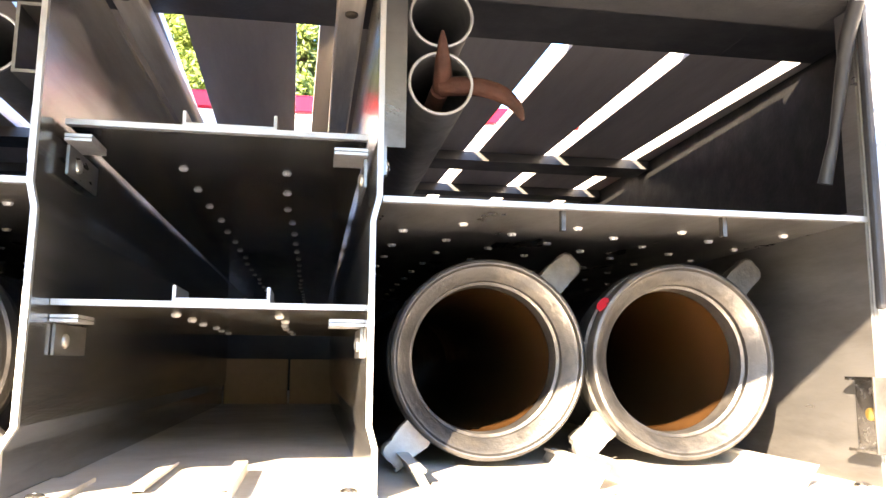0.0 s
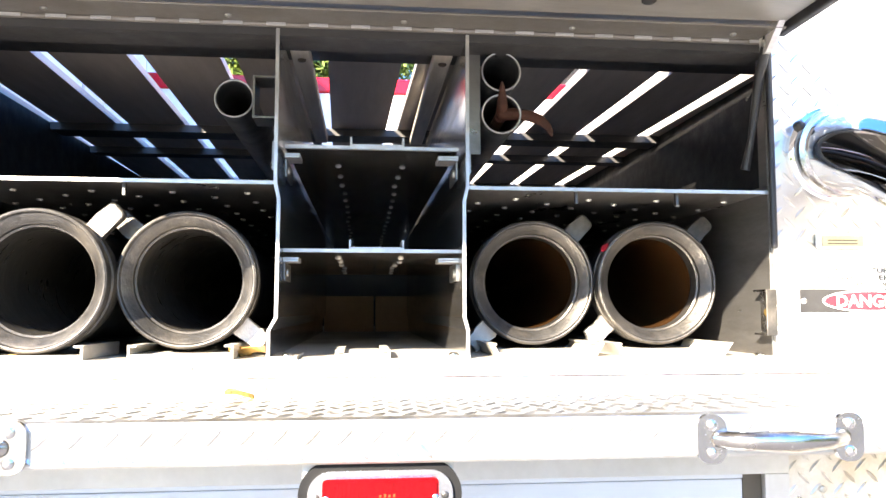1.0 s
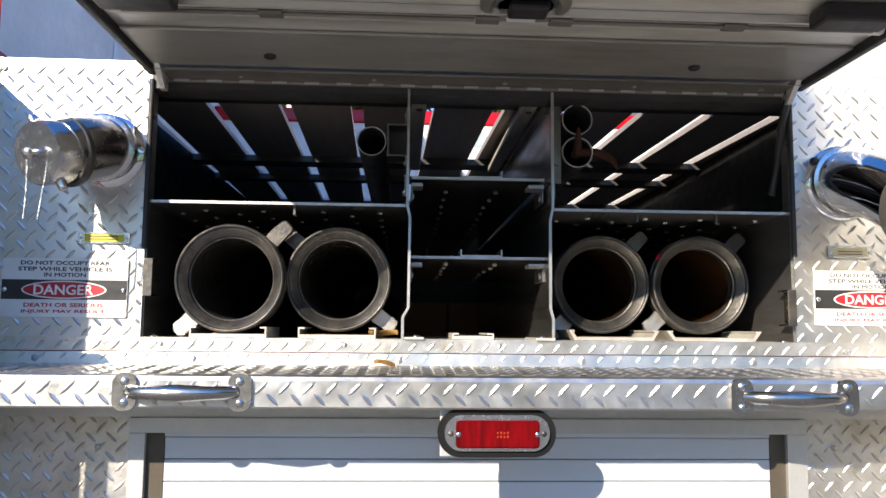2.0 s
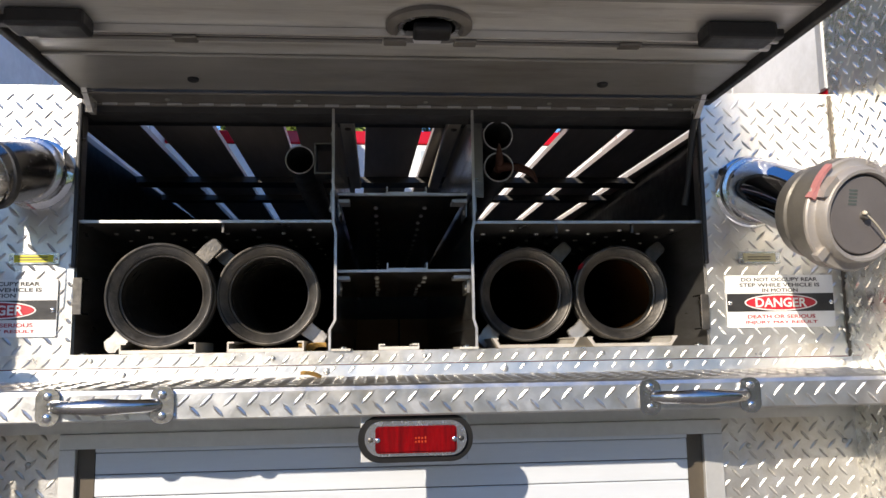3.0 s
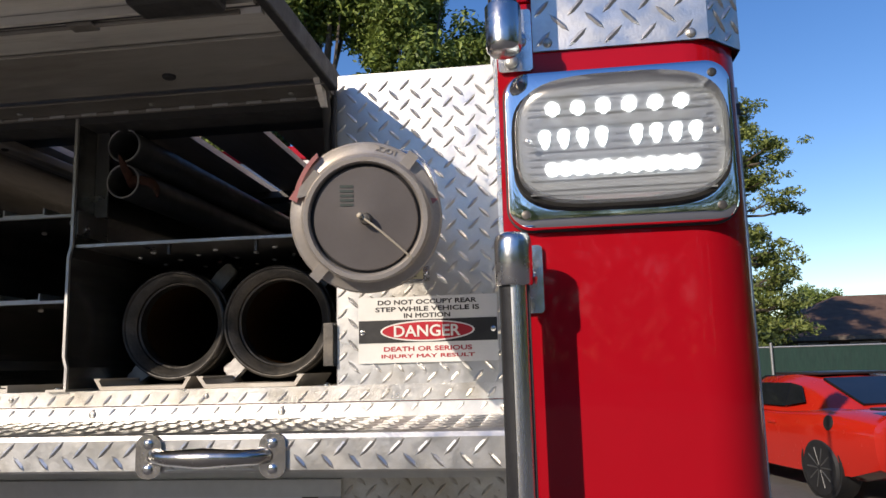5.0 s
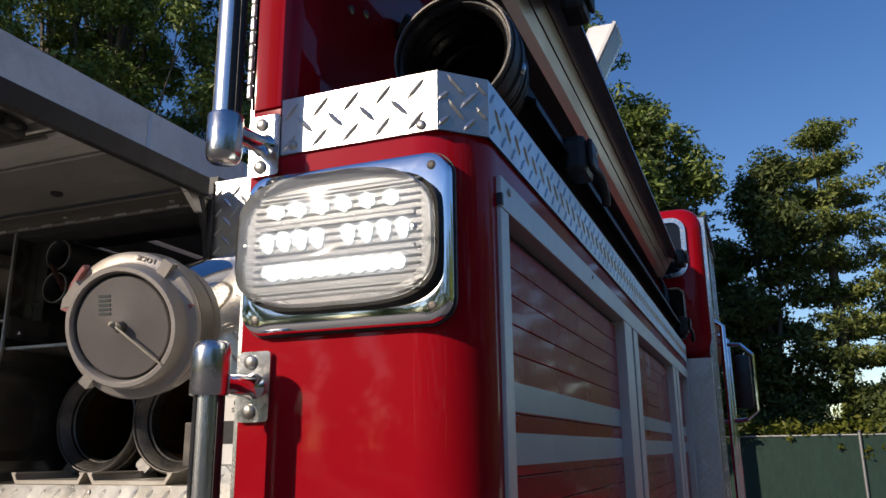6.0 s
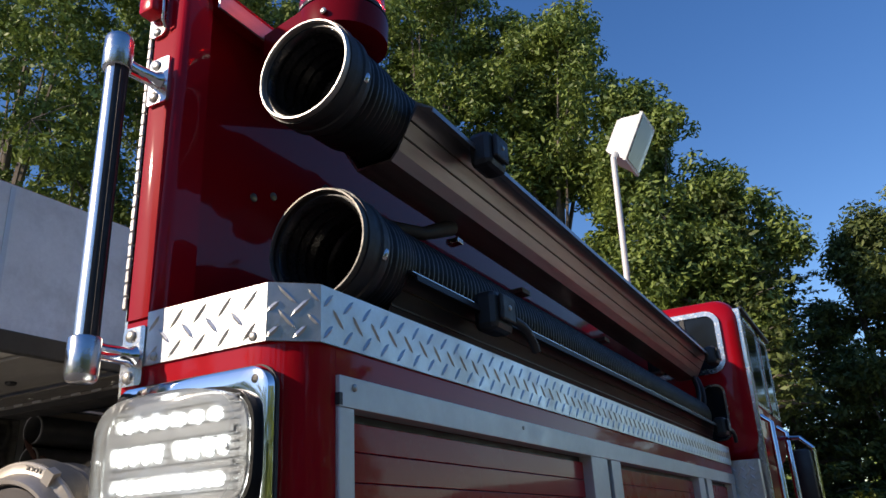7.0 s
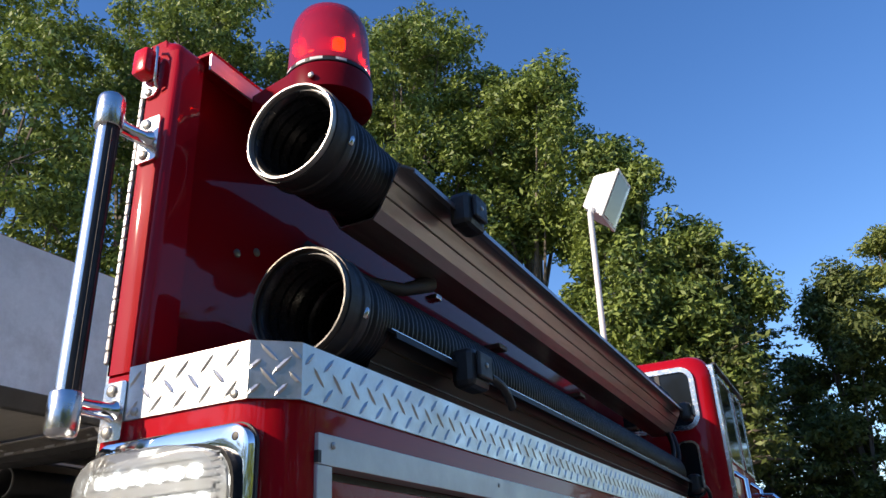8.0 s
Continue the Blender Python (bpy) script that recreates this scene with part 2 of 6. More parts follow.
LAMPRED = glow("beacon_bulb", (1.0, 0.13, 0.05), 26.0)
REFLECTOR = mat("lamp_reflector", (0.25, 0.262, 0.275), (0.22, 0.23, 0.24), 8, (0.25, 0.4), 0.2, 0.0, 200, grain=0.03)
PINK = mat("faded_red_latch", (0.48, 0.20, 0.19), (0.40, 0.15, 0.145), 30, (0.5, 0.65), 0)
CORD = mat("pale_cord", (0.62, 0.55, 0.42), (0.5, 0.44, 0.34), 80, (0.6, 0.8), 0)
TROUGH = mat("mill_trough", (0.50, 0.46, 0.44), (0.40, 0.365, 0.35), 4, (0.28, 0.42), 0.85, 0.1, 200, stretch=(2, 0.2, 2),
             stain=(0.20, 0.165, 0.15), stain_scale=2)
STRIPE = mat("grey_stripe_tape", (0.42, 0.48, 0.50), (0.38, 0.43, 0.45), 6, (0.3, 0.4), 0.1, coat=0.3)
LEAFDRY = mat("dry_leaf", (0.42, 0.26, 0.07), (0.30, 0.16, 0.04), 60, (0.6, 0.8), 0, 0.4, 200)
ASPHALT = mat("grey_lot_surface", (0.165, 0.158, 0.148), (0.12, 0.115, 0.107), 0.6, (0.8, 0.95), 0, 0.8, 120, grain=0.4)
BARK = mat("bark", (0.20, 0.165, 0.135), (0.115, 0.092, 0.075), 3, (0.8, 0.95), 0, 0.8, 30, stretch=(3, 3, 0.6))
FENCEGREEN = mat("green_mesh", (0.008, 0.042, 0.031), (0.006, 0.031, 0.024), 2, (0.7, 0.85), 0, 0.4, 160, stretch=(6, 6, 1))
GALV = mat("galvanised_post", (0.42, 0.43, 0.43), (0.34, 0.35, 0.35), 10, (0.4, 0.55), 0.7)
CARRED = mat("orange_red_car", (0.58, 0.022, 0.010), (0.54, 0.02, 0.009), 2, (0.2, 0.28), 0, coat=1.0, grain=0.02)
CARGLASS = mat("dark_car_glass", (0.01, 0.012, 0.014), (0.015, 0.017, 0.02), 4, (0.04, 0.08), 0, grain=0.0, spec=0.3)
SHINGLE = mat("brown_shingle", (0.20, 0.125, 0.095), (0.14, 0.088, 0.068), 3, (0.8, 0.95), 0, 0.6, 60, spec=0.05)
BRICKWALL = mat("far_brown_wall", (0.26, 0.19, 0.14), (0.20, 0.14, 0.10), 4, (0.8, 0.9), 0, 0.3, 40)
OAK = leafy("broad_leaves", (0.060, 0.105, 0.022), (0.30, 0.38, 0.090), 0.24)
PINEGREEN = leafy("pine_needles", (0.085, 0.130, 0.036), (0.34, 0.38, 0.10), 0.25)
DARKGREEN = leafy("dark_leaves", (0.040, 0.070, 0.020), (0.19, 0.23, 0.060), 0.3)
VINE = leafy("vine_leaves", (0.10, 0.14, 0.014), (0.24, 0.24, 0.035), 0.35)


# ---- mesh helpers ----
def empty_at(name, place, label, category, group="", kind=""):
    ob = new(name)
    ob.location = place
    return tagged(ob, label, category, group, kind)


def root_place(ob):
    while ob.parent:
        ob = ob.parent
    return Vector(ob.location)


def link(name, mesh, material, parent=None, label="", kind=""):
    if material and not mesh.materials:
        mesh.materials.append(material)
    ob = new(name, mesh)
    if parent:
        ob.parent = parent
        ob.matrix_parent_inverse = Matrix.Translation(-root_place(parent)) if not parent.parent else Matrix.Identity(4)
    return tagged(ob, label, kind=kind)


def part(name, bm, material, parent=None, label="", smooth=None, kind=""):
    """Links a bmesh, made in world places, as one mesh object under a thing or a part."""
    mesh = bpy.data.meshes.new(name)
    bmesh.ops.recalc_face_normals(bm, faces=bm.faces)
    bm.to_mesh(mesh)
    bm.free()
    if smooth is not None:
        mesh.polygons.foreach_set("use_smooth", [True] * len(mesh.polygons))
        mesh.set_sharp_from_angle(angle=radians(smooth))
    return link(name, mesh, material, parent, label, kind)


def box(bm, x0, x1, y0, y1, z0, z1, bevel=0.0):
    r = bmesh.ops.create_cube(bm, size=1.0)["verts"]
    bmesh.ops.scale(bm, vec=(x1 - x0, y1 - y0, z1 - z0), verts=r)
    bmesh.ops.translate(bm, vec=((x0 + x1) / 2, (y0 + y1) / 2, (z0 + z1) / 2), verts=r)
    if bevel:
        e = list({e for v in r for e in v.link_edges})
        bmesh.ops.bevel(bm, geom=e, offset=bevel, segments=2, affect="EDGES", profile=0.5)
    return bm


def boxed(*a, **k):
    return box(bmesh.new(), *a, **k)


def extrude(bm, outline, vec):
    """A closed solid: outline, a loop of 3D points, pushed along vec."""
    vec = Vector(vec)
    a = [bm.verts.new(p) for p in outline]
    b = [bm.verts.new(Vector(p) + vec) for p in outline]
    n = len(a)
    bm.faces.new(a)
    bm.faces.new(list(reversed(b)))
    for i in range(n):
        bm.faces.new((a[i], b[i], b[(i + 1) % n], a[(i + 1) % n]))
    return bm


def rounded(w, h, r, seg=6):
    """Loop of (u, v) of a rounded rectangle about 0."""
    out = []
    for cx, cy, a0 in ((w / 2 - r, h / 2 - r, 0), (-w / 2 + r, h / 2 - r, 90), (-w / 2 + r, -h / 2 + r, 180), (w / 2 - r, -h / 2 + r, 270)):
        for i in range(seg + 1):
            a = radians(a0 + 90 * i / seg)
            out.append((cx + r * math.cos(a), cy + r * math.sin(a)))
    return out


def plate(bm, cx, cz, w, h, r, y0, y1, seg=6):
    """A rounded plate that faces the rear, between the depths y0 and y1."""
    return extrude(bm, [(cx + u, y0, cz + v) for u, v in rounded(w, h, r, seg)], (0, y1 - y0, 0))


def rings(bm, loops, close=True, cap=True):
    """Skins a row of equal loops of points."""
    vs = [[bm.verts.new(p) for p in lp] for lp in loops]
    n = len(vs[0])
    for a, b in zip(vs, vs[1:]):
        for i in range(n if close else n - 1):
            bm.faces.new((a[i], a[(i + 1) % n], b[(i + 1) % n], b[i]))
    if cap:
        bm.faces.new(list(reversed(vs[0])))
        bm.faces.new(vs[-1])
    return bm


def basis(axis):
    axis = Vector(axis).normalized()
    up = Vector((0, 0, 1)) if abs(axis.z) < 0.95 else Vector((0, 1, 0))
    u = axis.cross(up).normalized()
    return u, u.cross(axis).normalized(), axis


def lathe(bm, place, axis, profile, seg=32, cap=True):
    """Turned shape: profile of (distance along the axis, radius)."""
    u, v, a = basis(axis)
    loops = []
    for d, r in profile:
        c = Vector(place) + a * d
        loops.append([c + (u * math.cos(2 * math.pi * i / seg) + v * math.sin(2 * math.pi * i / seg)) * r for i in range(seg)])
    return rings(bm, loops, True, cap)


def sweep(bm, points, radii, seg=12, cap=True):
    """A round bar along points."""
    pts = [Vector(p) for p in points]
    radii = radii if isinstance(radii, (list, tuple)) else [radii] * len(pts)
    loops = []
    side = None
    for i, p in enumerate(pts):
        d = (pts[min(i + 1, len(pts) - 1)] - pts[max(i - 1, 0)]).normalized()
        if side is None:
            side = basis(d)[0]
        side = (side - d * side.dot(d)).normalized()
        up = d.cross(side)
        loops.append([p + (side * math.cos(2 * math.pi * k / seg) + up * math.sin(2 * math.pi * k / seg)) * radii[i] for k in range(seg)])
    return rings(bm, loops, True, cap)


def arc(a, b, c, n=10):
    """Points of a curve from a to c, drawn towards b."""
    a, b, c = Vector(a), Vector(b), Vector(c)
    return [a * (1 - t) ** 2 + b * 2 * t * (1 - t) + c * t * t for t in (i / n for i in range(n + 1))]


def mesh_from(name, verts, faces):
    me = bpy.data.meshes.new(name)
    me.from_pydata(verts, [], faces)
    me.update()
    return me


def lugs(name, origin, u, v, w, h, parent, material=None, pitch=0.0285, keep=None, seed=1, size=1.0, skip=(), first=0):
    """Raised treads of checker plate on the rectangle origin + u*[0,w] + v*[0,h]; they stand out along u x v."""
    rnd = random.Random(seed)
    o, u, v = Vector(origin), Vector(u).normalized(), Vector(v).normalized()
    n = u.cross(v)
    verts, faces = [], []
    half, wide, high = 0.0140 * size, 0.0031, 0.0016 * size
    du, dv = pitch * 1.26, pitch * 0.60
    for j in range(int(h / dv) + 1):
        for i in range(int(w / du) + 1):
            cu, cv = (i + (0.75 if j % 2 else 0.25)) * du, (j + 0.62) * dv
            if cu > w - 0.005 or cv > h - 0.005:
                continue
            if any(a0 < cu < a1 and b0 < cv < b1 for a0, a1, b0, b1 in skip):
                continue
            a = radians(46 if j % 2 == first else 134) + rnd.uniform(-0.04, 0.04)
            p = o + u * cu + v * cv
            lu = u * math.cos(a) + v * math.sin(a)
            lv = n.cross(lu)
            k = len(verts)
            m = min(half, (cu - 0.001) / max(0.2, abs(math.cos(a))), (w - cu - 0.001) / max(0.2, abs(math.cos(a))),
                    (cv - 0.001) / max(0.2, abs(math.sin(a))), (h - cv - 0.001) / max(0.2, abs(math.sin(a))))
            lift = n * 0.0002
            for s, q, z in ((-1, 0, 0), (-0.45, 1, 0), (0.45, 1, 0), (1, 0, 0), (0.45, -1, 0), (-0.45, -1, 0), (-0.6, 0, 1), (0.6, 0, 1)):
                verts.append(p + lift + lu * (s * m) + lv * (q * wide) + n * (z * high))
            faces += [(k + x, k + y, k + z) for x, y, z in ((0, 6, 1), (6, 2, 1), (6, 7, 2), (7, 3, 2), (7, 4, 3), (6, 4, 7), (6, 5, 4), (0, 5, 6))]
    me = mesh_from(name, verts, [tuple(reversed(f)) for f in faces])
    return link(name, me, material or TREAD, parent, "raised checker treads", "stuff")


def bolt(place, axis, r, parent, name="bolt", material=None, h=0.6):
    bm = bmesh.new()
    lathe(bm, place, axis, [(0, r), (r * h * 0.5, r * 0.98), (r * h * 0.85, r * 0.72), (r * h, r * 0.3)], 12)
    lathe(bm, Vector(place) + Vector(axis).normalized() * (r * h), axis, [(-r * 0.1, r * 0.28), (r * 0.02, r * 0.28)], 6)
    return part(name, bm, material or ZINC, parent, smooth=40)


def lettering(text, place, height, width, material, parent, turn=0.0, u=(1, 0, 0), v=(0, 0, 1), depth=0.0004):
    """Words as thin raised letters, fitted to a width, centred at place on the plane of u and v."""
    cu = bpy.data.curves.new("lettering", "FONT")
    cu.body, cu.align_x, cu.align_y = text, "CENTER", "CENTER"
    cu.extrude = depth
    cu.bevel_depth, cu.bevel_resolution = 0.023, 0
    cu.resolution_u = 3
    tmp = bpy.data.objects.new("lettering", cu)
    scene.collection.objects.link(tmp)
    bpy.context.view_layer.update()
    me = bpy.data.meshes.new_from_object(tmp)
    bpy.data.objects.remove(tmp)
    xs = [q.co.x for q in me.vertices]
    ys = [q.co.y for q in me.vertices]
    sx, sy = width / (max(xs) - min(xs)), height / (max(ys) - min(ys))
    mx, my = (max(xs) + min(xs)) / 2, (max(ys) + min(ys)) / 2
    u, v = Vector(u).normalized(), Vector(v).normalized()
    n = u.cross(v)
    c, s = math.cos(turn), math.sin(turn)
    for q in me.vertices:
        a, b = (q.co.x - mx) * sx, (q.co.y - my) * sy
        q.co = Vector(place) + u * (a * c - b * s) + v * (a * s + b * c) + n * (q.co.z * 0.02 + depth)
    me.materials.clear()
    return link("lettering", me, material, parent)


# ---- ground and closing surroundings ----
bm = bmesh.new()
bmesh.ops.create_grid(bm, x_segments=24, y_segments=24, size=900)
for q in bm.verts:
    d = q.co.xy.length
    q.co.z = 0.0 if d < 120 else 0.004 * (d - 120)
tagged(part("ground", bm, ASPHALT), "grey worn asphalt of a parking lot", "ground", kind="structure")

# ---- the fire engine ----
engine = empty_at("fire_engine", (0, 2.5, 0), "red and bright aluminium fire engine with its rear hatch open", "fire engine")
FZ, SHZ, BZ = 1.600, 1.845, 2.111
PX, RX, SX = 0.892, 0.914, 1.192     # recess wall, upper side wall, body side
BY = 2.455                           # front end of the body
RY = -0.296                          # rear face of the corner bodies


def P(name, bm, material, parent=None, label="", smooth=None):
    return part(name, bm, material, parent or engine, label, smooth)


# rear panels beside the hatch opening, and the ones below the ledge
for s in (-1, 1):
    x0, x1 = sorted((s * 0.608, s * PX))
    panel = P("rear_panel", boxed(x0, x1, 0, 0.006, 1.60, 2.113), TREAD, label="bright checker plate panel")
    lugs("tread", (x0, 0, 1.60), (1, 0, 0), (0, 0, 1), x1 - x0, 0.51, panel, seed=5 + s)
    bolt((s * 0.877, 0, 2.092), (0, -1, 0), 0.006, panel)
    bolt((s * 0.877, -0.0, 1.63), (0, -1, 0), 0.005, panel)
    low = P("lower_panel", boxed(x0 if s > 0 else -PX, PX if s > 0 else -0.616, 0.0, 0.006, 0.55, 1.495), TREAD_OLD, label="checker plate panel beside the shutter")
    lx = 0.616 if s > 0 else -PX
    lugs("tread", (lx, 0, 0.95), (1, 0, 0), (0, 0, 1), PX - 0.616, 0.545, low, TREAD_OLD, seed=11 + s)
    for bx, bz in ((0.672, 1.405), (0.868, 1.41)):
        bolt((s * bx, 0, bz), (0, -1, 0), 0.0055, low)
    # recess side wall between panel and corner
    side = P("recess_wall", boxed(min(s * PX, s * (PX + 0.005)), max(s * PX, s * (PX + 0.005)), RY, 0.0, 0.55, 2.64 if s > 0 else 2.073), RECESS, label="checker plate recess side wall")
    if s > 0:
        lugs("tread", (PX, 0, 0.95), (0, -1, 0), (0, 0, 1), -RY, 1.69, side, RECESS, seed=21)
    else:
        lugs("tread", (-PX, RY, 0.95), (0, 1, 0), (0, 0, 1), -RY, 1.11, side, RECESS, seed=22)
    P("corner_seam", boxed(min(s * PX, s * (PX - 0.004)), max(s * PX, s * (PX - 0.004)), -0.004, 0.0, 1.56, 2.11), BRONZE)

# ledge under the hatch: upright strip, shelf, front face and return
ledge = P("ledge", boxed(-PX, PX, -0.003, 0.006, 1.575, 1.600), TREAD_OLD, label="checker plate ledge below the hatch")
lugs("tread", (-PX, -0.003, 1.5755), (1, 0, 0), (0, 0, 1), 2 * PX, 0.0245, ledge, TREAD_OLD, pitch=0.0265, seed=3)
bm = bmesh.new()
prof = [(0.004, 1.5735), (-0.008, 1.5735), (-0.010, 1.553), (-0.196, 1.546), (-0.203, 1.543), (-0.206, 1.537), (-0.206, 1.497), (-0.204, 1.494),
        (-0.160, 1.494), (-0.160, 1.497), (-0.203, 1.4975), (-0.203, 1.536), (-0.196, 1.542), (-0.010, 1.549), (0.004, 1.551)]
extrude(bm, [(-PX, y, z) for y, z in prof], (2 * PX, 0, 0))
P("ledge_shelf", bm, TREAD, ledge, smooth=14)
lugs("tread", (-PX, -0.0082, 1.5545), (1, 0, 0), (0, 0, 1), 2 * PX, 0.0185, ledge, pitch=0.0285, seed=31)
lugs("tread", (-PX, -0.196, 1.546), (1, 0, 0), (0, 1, 0.0376), 2 * PX, 0.184, ledge, pitch=0.0285, seed=32)
lugs("tread", (-PX, -0.206, 1.497), (1, 0, 0), (0, 0, 1), 2 * PX, 0.041, ledge, pitch=0.0290, size=1.15, seed=33, first=1)
for bx in (-0.787, -0.51, -0.14, 0.197, 0.519, 0.872):
    bolt((bx, -0.008, 1.562), (0, -1, 0), 0.0065, ledge)
for bx in (-0.57, -0.24, 0.045, 0.39):
    bolt((bx, -0.003, 1.588), (0, -1, 0), 0.0045, ledge)
P("soffit", boxed(-PX, PX, -0.002, 0.004, 1.458, 1.4935), FRAMEALU, ledge)

# hatch compartment: floor, walls, back, dividers, shelves
P("compartment_floor", boxed(-0.745, 0.745, 0.0065, 2.44, 1.588, FZ), DUSTY, label="dirty aluminium compartment floor")
for s in (-1, 1):
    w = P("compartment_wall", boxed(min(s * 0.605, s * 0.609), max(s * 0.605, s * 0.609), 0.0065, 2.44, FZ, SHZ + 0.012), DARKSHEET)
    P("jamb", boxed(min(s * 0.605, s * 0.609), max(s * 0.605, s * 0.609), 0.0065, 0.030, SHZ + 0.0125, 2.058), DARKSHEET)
    wx = 0.742
    a, b = sorted((s * wx, s * (wx + 0.006)))
    # Upper wall: shade put into its near-black colour, so no sun strip shows.
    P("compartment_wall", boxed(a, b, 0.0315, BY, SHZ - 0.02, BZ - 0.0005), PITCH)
    a, b = sorted((s * 0.6095, s * (wx + 0.005)))
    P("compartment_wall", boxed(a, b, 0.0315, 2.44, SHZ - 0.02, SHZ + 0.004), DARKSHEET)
    # latch keeper on the jamb
    kz = 1.665 if s > 0 else 1.708
    k = P("latch_keeper", boxed(min(s * 0.588, s * 0.6045), max(s * 0.588, s * 0.6045), -0.012, -0.009, kz - 0.034, kz + 0.034, 0.001), COUPLING, label="steel latch keeper")
    P("keeper_flange", boxed(min(s * 0.601, s * 0.6045), max(s * 0.601, s * 0.6045), -0.009, 0.03, kz - 0.034, kz + 0.034), SATIN, k)
    for dz in (-0.034, 0.031):
        P("keeper_lip", boxed(min(s * 0.589, s * 0.6005), max(s * 0.589, s * 0.6005), -0.0085, 0.028, kz + dz, kz + dz + 0.003), SATIN, k)
    bolt((s * 0.6005, 0.010, kz), (-s, 0, 0), 0.006, k, "brass_pin", mat("brass", (0.55, 0.38, 0.12), None, 20, (0.3, 0.4), 0.9))
    bolt((s * 0.588, 0.012, FZ), (0, 0, 1), 0.008, engine, material=SATIN)
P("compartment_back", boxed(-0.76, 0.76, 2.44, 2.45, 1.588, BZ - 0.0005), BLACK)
for i in range(7):
    x = -0.628 + 0.166 * i
    P("stored_board", boxed(x, x + 0.160, 1.45, 1.47, 1.5945, 1.715, 0.003), BROWN, label="brown board at the back of the compartment")


def divider(xs):
    """Upright sheet with two small joggles; its cut edge is bright."""
    zs = (FZ + 0.0005, 1.640, 1.658, 1.825, 1.846, 2.070)
    t = 0.0024
    left = [(x - t, z) for x, z in zip(xs, zs)]
    right = [(x + t, z) for x, z in zip(xs, zs)]
    loop = left + right[::-1]
    d = P("divider", extrude(bmesh.new(), [(x, -0.002, z) for x, z in loop], (0, 1.42, 0)), BRIGHTSHEET, label="aluminium divider sheet with a bright front edge")
    P("front_edge", extrude(bmesh.new(), [(x, -0.008, z) for x, z in loop], (0, 0.0058, 0)), EDGE, d)
    return d


dl = divider((-0.135, -0.135, -0.125, -0.124, -0.129, -0.129))
dr = divider((0.144, 0.144, 0.139, 0.139, 0.144, 0.144))


def perforated(x0, x1, z, name, cols, label, y0=0.0, y1=2.36):
    """Shelf sheet with a bright front edge; pale studs below stand in for daylit holes."""
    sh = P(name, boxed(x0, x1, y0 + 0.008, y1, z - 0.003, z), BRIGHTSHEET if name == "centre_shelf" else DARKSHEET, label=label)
    P("front_edge", boxed(x0, x1, y0, y0 + 0.0078, z - 0.0050, z), EDGE, sh)
    verts, faces = [], []
    rnd = random.Random(int(z * 1000) + int(x0 * 100))
    # bright studs painted where light shows through the shelf's holes
    for c in cols:
        for j in range(22):
            cx, cy = c + rnd.uniform(-0.003, 0.003), y0 + (0.150 if cols.index(c) % 2 == 0 or len(cols) == 2 else 0.100) + j * 0.102
            if not x0 + 0.008 < cx < x1 - 0.008 or cy > y1 - 0.02:
                continue
            k = len(verts)
            for i in range(8):
                a = math.pi * i / 4
                verts.append((cx + 0.0054 * math.cos(a), cy + 0.0054 * math.sin(a), z - 0.0031))
            for i in range(8):
                a = math.pi * i / 4
                verts.append((cx + 0.0036 * math.cos(a), cy + 0.0036 * math.sin(a), z - 0.0058))
            faces += [(k + i, k + 8 + i, k + 8 + (i + 1) % 8, k + (i + 1) % 8) for i in range(8)]
            faces.append(tuple(k + 8 + i for i in range(8)))
    link("rivet", mesh_from("rivet", verts, faces), BRIGHTSTUD, sh, "rows of pale studs standing in for daylight through shelf holes", "stuff")
    return sh


rs = perforated(0.1475, 0.6040, SHZ + 0.003, "side_shelf", [0.180 + 0.0575 * i for i in range(8)], "perforated aluminium shelf above the suction hoses")
ls = perforated(-0.6040, -0.1325, SHZ + 0.006, "side_shelf", [-0.585 + 0.0575 * i for i in range(8)], "perforated aluminium shelf above the suction hoses")
for sh, z, xs in ((rs, SHZ + 0.003, (0.20, 0.29, 0.365, 0.445, 0.535)), (ls, SHZ + 0.006, (-0.53, -0.455, -0.36, -0.27))):
    for x in xs:
        bolt((x, 0.04 + abs(x) * 0.05, z), (0, 0, 1), 0.006, sh, material=SATIN)
        if abs(x - 0.29) < 0.01 or abs(x - 0.445) < 0.01 or abs(x + 0.36) < 0.01:
            P("hook_pin", boxed(x + 0.018, x + 0.022, 0.012, 0.019, z - 0.022, z - 0.0035), COUPLING, sh)
CY = 0.040
cs1 = perforated(-0.1215, 0.1365, 1.912, "centre_shelf", (-0.045, 0.057), "thin aluminium centre shelf", CY)
cs2 = perforated(-0.1215, 0.1365, 1.758, "centre_shelf", (-0.045, 0.057), "thin aluminium centre shelf", CY, 0.80)
for sh, z in ((cs1, 1.912), (cs2, 1.758)):
    clip = P("clip", boxed(-0.026, 0.055, CY + 0.002, CY + 0.07, z + 0.0002, z + 0.0030), EDGE, sh, "small upturned clip")
    for x in (-0.026, 0.0522):
        P("clip_leg", boxed(x, x + 0.0028, CY + 0.002, CY + 0.07, z + 0.0032, z + 0.0135), EDGE, clip)
    for s, x in ((1, -0.1213), (-1, 0.1363)):
        for i in range(2):
            P("doubler", boxed(min(x, x + s * 0.030), max(x, x + s * 0.022), CY + 0.001, CY + 0.05, z - 0.0155 - 0.0035 * i, z - 0.0128 - 0.0035 * i), EDGE, sh)
        P("angle_bracket", boxed(min(x, x + s * 0.0025), max(x, x + s * 0.0025), CY + 0.01, CY + 0.10, z - 0.046, z - 0.020), DARKSHEET, sh)
        bolt((x + s * 0.0026, CY + 0.035, z - 0.034), (s, 0, 0), 0.0065, sh, material=ZINC)
